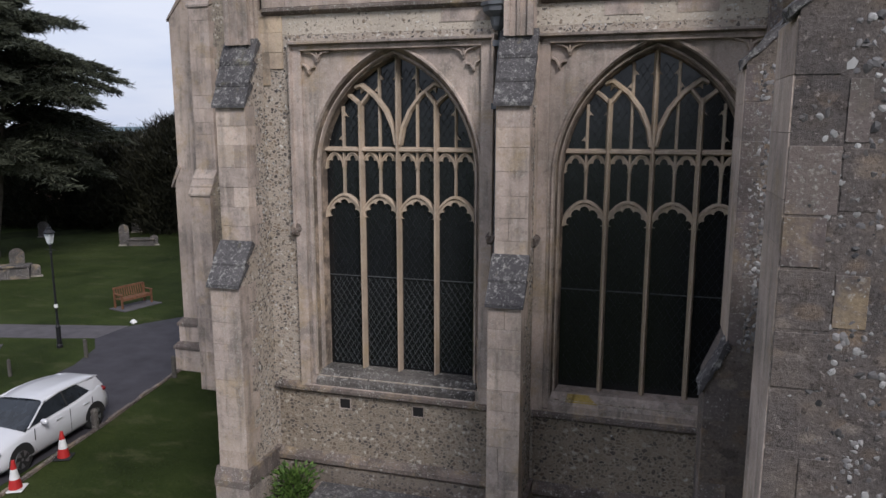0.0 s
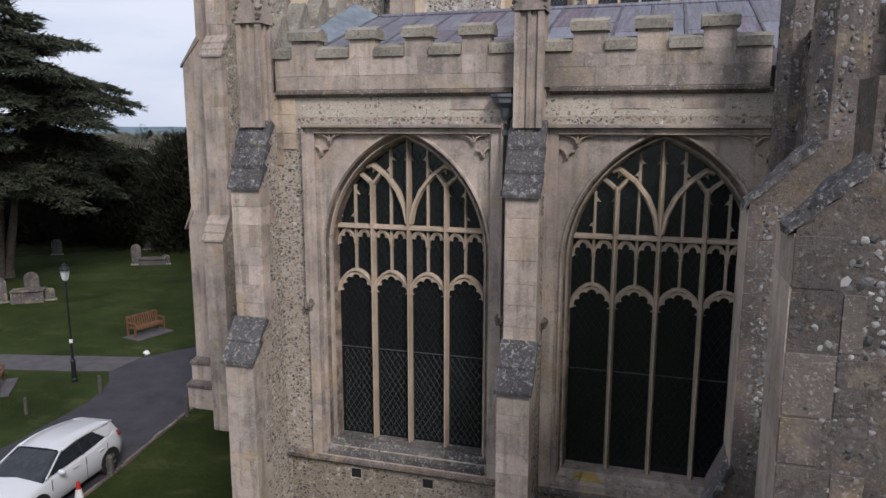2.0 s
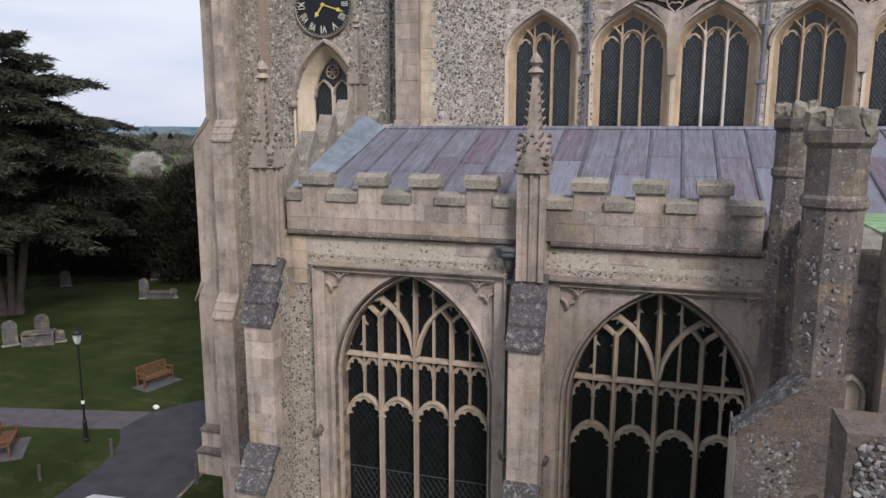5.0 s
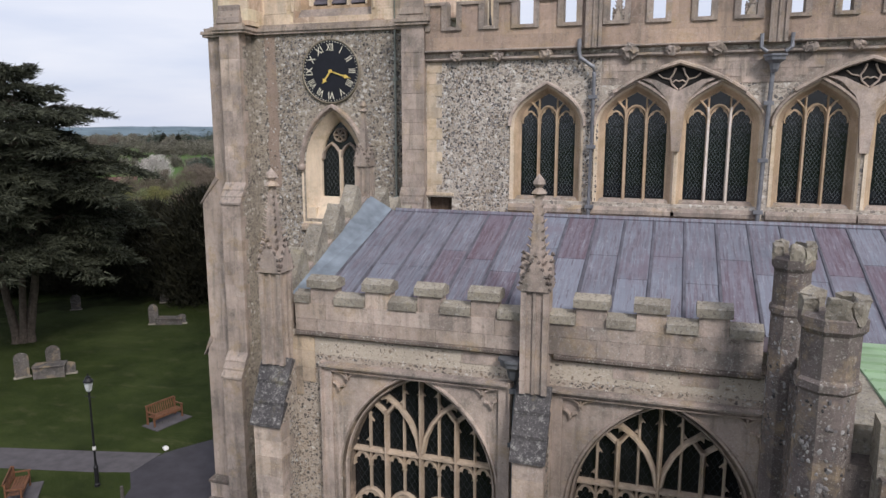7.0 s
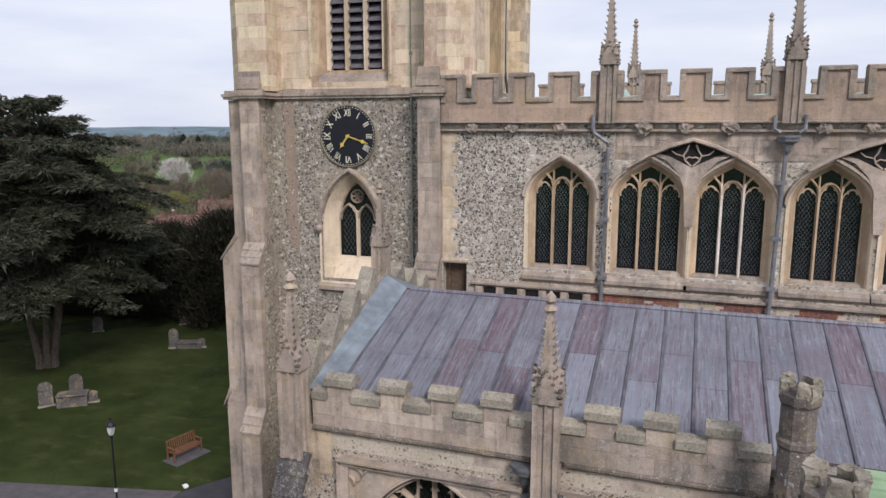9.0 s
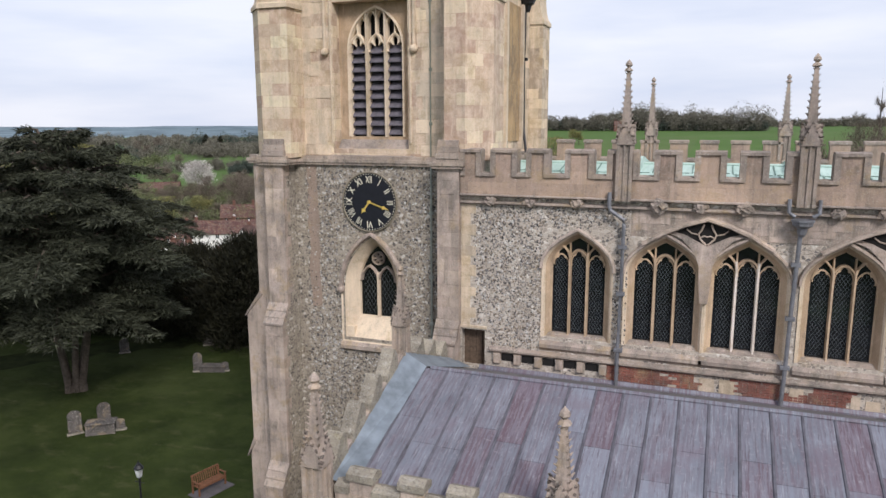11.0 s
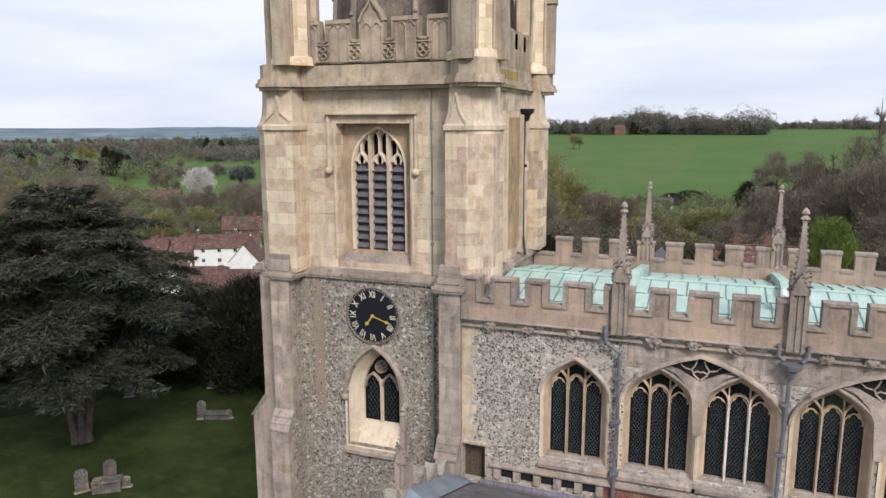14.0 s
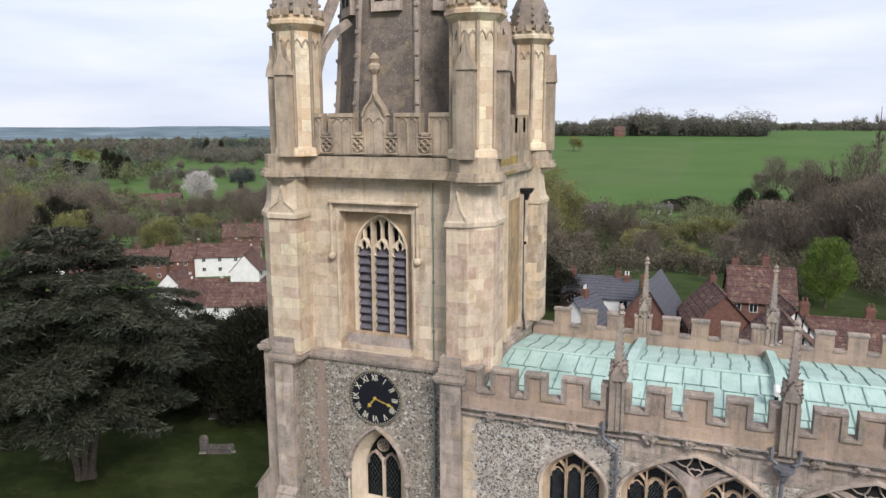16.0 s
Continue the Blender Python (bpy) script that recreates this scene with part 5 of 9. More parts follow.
for s in (-1, 1):
    xc = TC + s * 0.31
    bar(bm, [(xc - 0.31, 13.1), (xc - 0.27, 13.32), (xc - 0.14, 13.5), (xc, 13.6), (xc + 0.14, 13.5), (xc + 0.27, 13.32), (xc + 0.31, 13.1)], 0.09, yi - 0.07, yi + 0.1)
bar(bm, [(TC + 0.2 * math.cos(t), 13.86 + 0.2 * math.sin(t)) for t in [i * math.pi / 8 for i in range(17)]], 0.06, yi - 0.06, yi + 0.1)
for i in range(6):
    t = i * math.pi / 3
    bar(bm, [(TC, 13.86), (TC + 0.17 * math.cos(t), 13.86 + 0.17 * math.sin(t))], 0.07, yi - 0.06, yi + 0.1)
part("tracery", bm, STONE, twin)
bm = bmesh.new()
bm.faces.new([bm.verts.new((x, yi + 0.05, z)) for x, z in arch(TC, 0.66, 11.9, 12.95, 14.3, 10)])
part("pane", bm, GLASS, twin)
for s in (-1, 1):
    leading(twin, TC + s * 0.31, 0.25, 11.95, 13.2, 13.5, yi + 0.04, 0.14, False, 0.009)
bm = bmesh.new()
along_x(bm, [(TY, 11.12), (TY - 0.12, 11.0), (TY - 0.12, 10.88), (TY, 10.8), (yi, 11.2), (yi, 11.9)], TC - 1.15, TC + 1.1)
part("sill", bm, STONE_GREY, twin)
# bare mortar where a downpipe has been taken away
bm = bmesh.new()
edge = [12.2 + 0.47 * i for i in range(11)]
left = [(-12.30 + DICE.uniform(-0.05, 0.04), z) for z in edge]
bm.faces.new([bm.verts.new((x, TY - 0.007, z)) for x, z in left + [(-11.93 + DICE.uniform(-0.04, 0.05), z) for z in reversed(edge)]])
part("mortar_strip", bm, SCAR, tower, "brown mortar scar of a removed downpipe")
# quoin strip beside the corner buttress
for x0, x1 in ((-7.62, -7.42),):
    strip = bmesh.new()
    box(strip, x0, x1, TY - 0.004, TY + 0.05, 9.0, 16.9)
    strip = part("quoin_strip", strip, STONE, tower)
    for i, (a, b) in enumerate(courses(9.0, 16.9, 0.36)):
        block("quoin", strip, STONE_WARM if i % 3 else STONE, x0, x1, TY - 0.016, TY + 0.1, a + 0.003, b - 0.003)


def tower_buttress(x0, x1, front, back, stages, core, deep):
    """Corner buttress. stages: (z0, z1, how far the stage stands out)."""
    bm = bmesh.new()
    prof = [(back, stages[0][0])]
    for z0, z1, out in stages:
        prof += [(front - out + 0.01, z0), (front - out + 0.01, z1)]
    prof += [(back, stages[-1][1])]
    along_x(bm, prof, x0 + 0.008, x1 - 0.008)
    body = part("buttress", bm, core, tower)
    for z0, z1, out in stages:
        pier_blocks(body, STONE, x0, x1, front - out, back, z0, z1, deep, 0.38)
    for (a0, a1, ao), (b0, b1, bo) in zip(stages, stages[1:]):
        k = 3
        for i in range(k):
            f0, f1 = i / k, (i + 1) / k
            ya, yb = front - ao + (ao - bo) * f0, front - ao + (ao - bo) * f1
            za, zb = a1 + (b0 - a1) * f0, a1 + (b0 - a1) * f1
            bm = bmesh.new()
            along_x(bm, [(ya - 0.05, za - 0.02), (ya - 0.05, za + 0.04), (yb, zb + 0.05), (yb + 0.15, zb - 0.04)], x0 - 0.03, x1 + 0.03)
            part("weathering", bm, STONE_GREY, body)
    return body


for x0, x1, core, deep in ((-13.45, -12.76, FLINT_T, (0.20, 0.36)), (-7.50, -6.82, STONE, (0.45, 0.7))):
    tower_buttress(x0, x1, 19.45, TY, [(-0.3, 6.2, 0.75), (6.9, 11.75, 0.35), (12.35, 16.92, 0.0)], core, deep)
# west-facing corner buttress
bm = bmesh.new()
along_y(bm, [(TX0 + 0.1, -0.3), (-15.14, -0.3), (-15.14, 1.3), (-15.14, 1.5), (-15.14, 6.3), (-15.0, 6.9), (-15.0, 11.6), (-14.45, 12.4), (-14.45, 16.9), (TX0 + 0.1, 16.9)], TY + 0.1, TY + 0.85)
wb = part("buttress", bm, STONE, tower)
for za, zb, xa, xb in ((6.25, 6.95, -15.27, -14.98), (11.55, 12.45, -15.07, -14.43)):
    bm = bmesh.new()
    along_y(bm, [(xa, za), (xa, za + 0.06), (xb, zb + 0.05), (xb + 0.1, zb - 0.05)], TY + 0.06, TY + 0.89)
    part("weathering", bm, STONE_GREY, wb)
# stepped plinths round the buttress feet
for x0, x1, y0, y1 in ((-15.12, TX0, TY + 0.1, TY + 0.85),):
    bm = bmesh.new()
    for out, z0, z1 in ((0.26, -0.3, 0.75), (0.14, 0.75, 1.55)):
        box(bm, x0 - out, x1 + out, y0 - out, y1, z0, z1)
    part("plinth", bm, STONE, tower)
    for out, z in ((0.30, 0.75), (0.18, 1.55)):
        bm = bmesh.new()
        prism(bm, [(x0 - out, y0 - out), (x1 + out, y0 - out), (x1 + out, y1), (x0 - out, y1)], z, z + 0.10)
        loft(bm, [(x0 - out, y0 - out, z + 0.1), (x1 + out, y0 - out, z + 0.1), (x1 + out, y1, z + 0.1), (x0 - out, y1, z + 0.1)], [(x0 - out + 0.15, y0 - out + 0.15, z + 0.26), (x1 + out - 0.15, y0 - out + 0.15, z + 0.26), (x1 + out - 0.15, y1, z + 0.26), (x0 - out + 0.15, y1, z + 0.26)], True, True)
        part("plinth_mould", bm, CRUST, tower)
# string below the belfry
bm = bmesh.new()
for k, (z0, z1, out) in enumerate(((16.92, 17.0, 0.12), (17.0, 17.1, 0.16), (17.1, 17.2, 0.08))):
    box(bm, -12.75 - out, -7.4 + out, TY - out + 0.02, TY + 0.4, z0, z1)
    for x0, x1 in ((-13.5, -12.65), (-7.52, -6.8)):
        box(bm, x0 - out, x1 + out, 19.45 - out + 0.02, TY, z0, z1)
    box(bm, -14.45 - out, TX0, TY + 0.1 - out, TY + 0.9 + out, z0, z1)
    box(bm, TX1 - 0.1, TX1 + out, TY, TYB, z0, z1)
part("string_course", bm, STONE_GREY, tower)
# stepped offsets that stand on the string at the corners
for x0, x1 in ((-13.47, -12.66), (-7.52, -6.80)):
    for k in range(3):
        bm = bmesh.new()
        box(bm, x0 + 0.02 * k, x1 - 0.02 * k, 19.36 + 0.045 * k, 19.75, 17.2 + 0.18 * k, 17.38 + 0.18 * k, 0.01)
        part("offset_stone", bm, STONE_GREY, tower)
# belfry stage
BY = 20.42
bm = bmesh.new()
rec = [(-11.36, 17.42), (-11.36, 21.92), (-8.80, 21.92), (-8.80, 17.42)]
wall_sheet(bm, [(-13.4, 17.0), (-6.75, 17.0), (-6.75, 23.05), (-13.4, 23.05)], [rec], BY, BY + 0.55)
belfry = part("belfry_wall", bm, STONE_COURSED, tower, "warm limestone belfry stage")
wall_blocks(belfry, STONE_WARM, -12.75, -7.2, BY - 0.012, 17.22, 23.0, lambda x, z: -11.5 < x < -8.66 and 17.1 < z < 22.12, 0.36, 0.6)
# ochre stone on this plane; its darker tone also carries the recess's shade
bm = bmesh.new()
wall_sheet(bm, [(-11.4, 17.3), (-8.76, 17.3), (-8.76, 22.0), (-11.4, 22.0)], [arch(TC - 0.03, 0.97, 17.8, 20.5, 21.80, 12)], BY + 0.42, BY + 0.75)
lw = part("window", bm, STONE_GOLD, tower, "louvred three-light belfry window")
for k in range(3):
    xc = TC - 0.03 + (k - 1) * 0.647
    for i in range(10):
        z = 17.86 + i * 0.28
        bm = bmesh.new()
        along_x(bm, [(BY + 0.50, z), (BY + 0.50, z + 0.03), (BY + 0.74, z + 0.27), (BY + 0.74, z + 0.24)], xc - 0.30, xc + 0.30)
        part("louvre", bm, LOUVRE, lw)
# dark sheet in place of the unlit bell chamber behind the slats
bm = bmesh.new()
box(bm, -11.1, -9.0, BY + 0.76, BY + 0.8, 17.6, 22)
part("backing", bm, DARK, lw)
c, hw, yb = TC - 0.03, 0.97, BY + 0.55
for s in (-1, 1):
    bm = bmesh.new()
    x = c + s * hw / 3
    bar(bm, [(x, 17.78), (x, arch_height(c, hw, 20.5, 21.8, x))], 0.12, yb - 0.16, yb + 0.12)
    part("mullion", bm, STONE_WARM, lw)
bm = bmesh.new()
for k in range(3):
    xc = c + (k - 1) * hw * 2 / 3
    w = hw / 3
    bar(bm, [(xc - w, 20.42), (xc - w * 0.85, 20.66), (xc - w * 0.45, 20.86), (xc, 20.98), (xc + w * 0.45, 20.86), (xc + w * 0.85, 20.66), (xc + w, 20.42)], 0.08, yb - 0.12, yb + 0.1)
    foil_head(bm, xc, w, 20.42, 0.54, yb - 0.08, yb + 0.05, 3, 0.48)
    bar(bm, [(xc, 20.95), (xc, arch_height(c, hw, 20.5, 21.8, xc))], 0.07, yb - 0.1, yb + 0.1)
    for s in (-1, 1):
        xs = xc + s * w / 2
        zt = arch_height(c, hw, 20.5, 21.8, xs) - 0.08
        if zt > 21.2:
            bar(bm, [(xs - w * 0.45, zt - 0.2), (xs - w * 0.2, zt - 0.04), (xs, zt), (xs + w * 0.2, zt - 0.04), (xs + w * 0.45, zt - 0.2)], 0.05, yb - 0.08, yb + 0.1)
bar(bm, arch(c, hw - 0.02, 17.8, 20.5, 21.78, 12), 0.12, yb - 0.18, yb + 0.1)
part("tracery", bm, STONE_WARM, lw)
bm = bmesh.new()
along_x(bm, [(BY + 0.5, 17.80), (BY - 0.02, 17.20), (BY - 0.02, 17.05), (BY + 0.5, 17.05)], -11.55, -8.62)
part("sill", bm, STONE_GREY, lw)
bm = bmesh.new()
bar(bm, [(-11.68, 22.22), (-8.52, 22.22)], 0.12, BY - 0.16, BY + 0.02)
bar(bm, [(-11.62, 22.2), (-11.62, 20.5)], 0.10, BY - 0.11, BY + 0.02)
bar(bm, [(-8.58, 22.2), (-8.58, 20.5)], 0.10, BY - 0.11, BY + 0.02)
bar(bm, [(-11.44, 22.0), (-11.44, 17.6)], 0.08, BY - 0.05, BY + 0.02)
bar(bm, [(-8.72, 22.0), (-8.72, 17.6)], 0.08, BY - 0.05, BY + 0.02)
for x in (-11.62, -8.58):
    bmesh.ops.create_icosphere(bm, subdivisions=2, radius=0.13, matrix=Matrix.Translation((x, BY - 0.06, 20.42)))
part("hood_mould", bm, STONE_WARM, lw)


def corner_pier(cx, cy, sx, sy, inner=0.62):
    """Clasping corner of the belfry: a chamfered pier. sx, sy: the way out of the tower."""
    def p(u, v):
        return (cx + sx * u, cy + sy * v)
    ring = [p(-inner, -0.9), p(-inner, 0.82), p(0.02, 0.82), p(0.66, 0.18), p(0.66, -0.9)]
    cap = [p(-inner + 0.06, -0.9), p(-inner + 0.06, 0.62), p(-0.02, 0.62), p(0.52, 0.1), p(0.52, -0.9)]
    bm = bmesh.new()
    prism(bm, ring, 17.15, 21.75)
    body = part("corner_pier", bm, STONE_COURSED, tower)
    bm = bmesh.new()
    c0 = (cx - sx * 0.1, cy - sy * 0.1)
    grow = lambda r, k: [(c0[0] + (x - c0[0]) * k, c0[1] + (y - c0[1]) * k) for x, y in r]
    loft(bm, [(x, y, 21.72) for x, y in grow(ring, 1.07)], [(x, y, 21.85) for x, y in grow(ring, 1.07)], True, True)
    last = grow(ring, 1.06)
    zl = 21.85
    for k, z in ((0.45, 21.98), (0.74, 22.18), (0.92, 22.45), (1.0, 22.8), (1.0, 23.1)):
        nxt = [(a[0] + (b[0] - a[0]) * k, a[1] + (b[1] - a[1]) * k) for a, b in zip(grow(ring, 1.06), cap)]
        loft(bm, [(x, y, zl) for x, y in last], [(x, y, z) for x, y in nxt], True, True)
        last, zl = nxt, z
    part("weathering", bm, STONE_WARM, body, "concave stone offset")
    # hollow-sided gablets on the two faces
    bm = bmesh.new()
    u0, u1 = sorted((cx - sx * inner, cx + sx * 0.02))
    yf = cy + sy * 0.82
    um = (u0 + u1) / 2
    bar(bm, [(u0 - 0.02, 21.72), (u0 + 0.05, 22.0), (um - 0.12, 22.25), (um, 22.75), (um + 0.12, 22.25), (u1 - 0.05, 22.0), (u1 + 0.02, 21.72)], 0.09, yf - 0.05 if sy < 0 else yf - 0.2, yf + 0.2 if sy < 0 else yf + 0.05)
    along_y(bm, [(u0, 21.74), (u0 + 0.06, 22.0), (um - 0.1, 22.22), (um, 22.6), (um + 0.1, 22.22), (u1 - 0.06, 22.0), (u1, 21.74)], yf - 0.01, yf + 0.3 if sy < 0 else yf - 0.3)
    part("gablet", bm, STONE_WARM, body)
    return body


for cx, sx, inner in ((-6.68, 1, 0.62), (-13.45, -1, 1.0)):
    corner_pier(cx, 20.35, sx, -1, inner)
    corner_pier(cx, 27.2, sx, 1, inner)
bm = bmesh.new()
box(bm, -6.75, -6.5, BY, 27.2, 17.0, 23.05)
box(bm, -13.2, -12.95, BY, 27.2, 17.0, 23.05)
box(bm, -13.2, -6.5, 26.9, 27.2, 17.0, 23.05)
part("belfry_wall", bm, STONE_COURSED, tower)
# east louvre recess above the nave roof
bm = bmesh.new()
box(bm, -6.49, -6.46, 23.0, 24.8, 17.6, 22.1)
part("recess", bm, stone_material("ochre_recess_stone", (0.42, 0.30, 0.15), (0.30, 0.2, 0.1), 0.1), tower)
for y in (22.9, 24.9):
    bm = bmesh.new()
    box(bm, -6.5, -6.36, y - 0.1, y + 0.1, 17.3, 22.2)
    part("jamb", bm, STONE_WARM, tower)
# cornice and pierced parapet
bm = bmesh.new()
for z0, z1, out in ((22.95, 23.05, 0.05), (23.05, 23.18, 0.16), (23.18, 23.30, 0.10), (23.30, 23.74, 0.0)):
    box(bm, -13.2 - out, -6.5 + out, 20.12 - out, 27.4 + out, z0, z1)
    for cx in (-6.6, -13.1):
        for cy in (20.2, 27.25):
            prism(bm, ngon(cx, cy, 0.74 + out, 8), z0, z1 + 0.004)
part("cornice", bm, STONE_TOP, tower)


def traceried_merlon(parent, x0, x1, y, z0, z1, gable=False):
    bm = bmesh.new()
    box(bm, x0, x1, y, y + 0.22, z0, z1 - 0.08)
    body = part("merlon", bm, STONE_TOP, parent)
    bm = bmesh.new()
    m = (x0 + x1) / 2
    for a, b in ((x0 + 0.08, m), (m, x1 - 0.08)):
        for x in (a, b):
            bar(bm, [(x, z0 + 0.05), (x, z1 - 0.25)], 0.06, y - 0.035, y + 0.02)
        k = (a + b) / 2
        bar(bm, [(a, z1 - 0.3), ((a + k) / 2, z1 - 0.18), (k, z1 - 0.14), ((b + k) / 2, z1 - 0.18), (b, z1 - 0.3)], 0.05, y - 0.035, y + 0.02)
    if gable:
        bar(bm, [(x0 + 0.02, z1 - 0.1), (x0 + 0.12, z1 + 0.15), (m - 0.1, z1 + 0.38), (m, z1 + 0.62), (m + 0.1, z1 + 0.38), (x1 - 0.12, z1 + 0.15), (x1 - 0.02, z1 - 0.1)], 0.13, y - 0.06, y + 0.2)
        along_y(bm, [(x0 + 0.02, z1 - 0.1), (x0 + 0.12, z1 + 0.15), (m, z1 + 0.5), (x1 - 0.12, z1 + 0.15), (x1 - 0.02, z1 - 0.1)], y + 0.02, y + 0.18)
        lathe(bm, [(0.09, z1 + 0.5), (0.075, z1 + 1.15), (0.13, z1 + 1.2), (0.2, z1 + 1.3), (0.2, z1 + 1.42), (0.1, z1 + 1.5), (0.16, z1 + 1.62), (0.1, z1 + 1.72), (0.02, z1 + 1.8)], m, y + 0.1, 8)
    part("tracery", bm, STONE_TOP, body)
    if not gable:
        for x in (x0 - 0.03, x1 + 0.03):
            bm = bmesh.new()
            box(bm, x - 0.03, x + 0.03, y - 0.05, y + 0.27, z0 + 0.62, z1 - 0.14)
            part("side_coping", bm, STONE_TOP, body)
        bm = bmesh.new()
        along_x(bm, [(y - 0.05, z1 - 0.12), (y - 0.02, z1 - 0.15), (y + 0.24, z1 - 0.15), (y + 0.27, z1 - 0.12), (y + 0.27, z1), (y - 0.05, z1)], x0 - 0.05, x1 + 0.05)
        part("coping", bm, STONE_TOP, body)


bm = bmesh.new()
box(bm, -12.9, -7.0, 20.12, 20.34, 23.7, 24.38)
tpar = part("parapet", bm, STONE_TOP, tower, "panelled battlement with quatrefoils")
TM = [(-12.5, -11.7), (-11.39, -10.59), (-10.29, -9.46), (-9.14, -8.37), (-8.0, -7.35)]
for i, (a, b) in enumerate(TM):
    traceried_merlon(tpar, a, b, 20.10, 23.78, 25.04, i == 2)
for (a, b), (a2, b2) in zip(TM, TM[1:]):
    m = (b + a2) / 2
    bm = bmesh.new()
    for t in range(4):
        ux, uz = 0.11 * math.cos(t * math.pi / 2), 0.11 * math.sin(t * math.pi / 2)
        bar(bm, [(m + ux + 0.085 * math.cos(k * math.pi / 5), 24.05 + uz + 0.085 * math.sin(k * math.pi / 5)) for k in range(11)], 0.035, 20.05, 20.14)
        bar(bm, [(m + 0.05 * math.cos(t * math.pi / 2 + 0.785), 24.05 + 0.05 * math.sin(t * math.pi / 2 + 0.785)), (m + 0.2 * math.cos(t * math.pi / 2 + 0.785), 24.05 + 0.2 * math.sin(t * math.pi / 2 + 0.785))], 0.05, 20.06, 20.14)
    bar(bm, [(m - 0.23, 23.80), (m + 0.23, 23.80)], 0.05, 20.06, 20.14)
    bar(bm, [(m - 0.23, 24.30), (m + 0.23, 24.30)], 0.05, 20.06, 20.14)
    along_x(bm, [(20.07, 24.36), (20.39, 24.36), (20.39, 24.42), (20.23, 24.46), (20.07, 24.42)], b + 0.05, a2 - 0.05)
    part("quatrefoil", bm, STONE_TOP, tpar)
# side parapets seen obliquely
for x in (-6.62, -13.1):
    bm = bmesh.new()
    box(bm, x - 0.11, x + 0.11, 20.9, 26.6, 23.7, 24.38)
    side_par = part("parapet", bm, STONE_TOP, tower)
    for i in range(5):
        bm = bmesh.new()
        box(bm, x - 0.11, x + 0.11, 21.2 + i * 1.1, 21.85 + i * 1.1, 24.38, 25.0)
        part("merlon", bm, STONE_TOP, side_par)
        for k in range(3):
            bm = bmesh.new()
            box(bm, x - 0.15, x + 0.15, 21.2 + i * 1.1 + k * 0.28, 21.27 + i * 1.1 + k * 0.28, 23.75, 24.9)
            part("tracery_rib", bm, STONE_TOP, side_par)
bm = bmesh.new()
box(bm, -12.9, -7.0, 27.1, 27.32, 23.7, 24.38)
back_par = part("parapet", bm, STONE_TOP, tower)
for i in range(5):
    bm = bmesh.new()
    box(bm, -12.4 + i * 1.1, -11.75 + i * 1.1, 27.1, 27.32, 24.38, 25.0)
    part("merlon", bm, STONE_TOP, back_par)
bm = bmesh.new()
box(bm, -13, -6.7, 20.3, 27.2, 23.2, 23.5)
part("tower_roof", bm, LEAD, tower)
bm = bmesh.new()
box(bm, -6.5, -6.495, 21.15, 24.6, 23.33, 23.62)
box(bm, -6.34, -6.335, 21.15, 23.9, 23.07, 23.15)
part("lichen_crust", bm, OCHRE, tower, "ochre lichen crust")


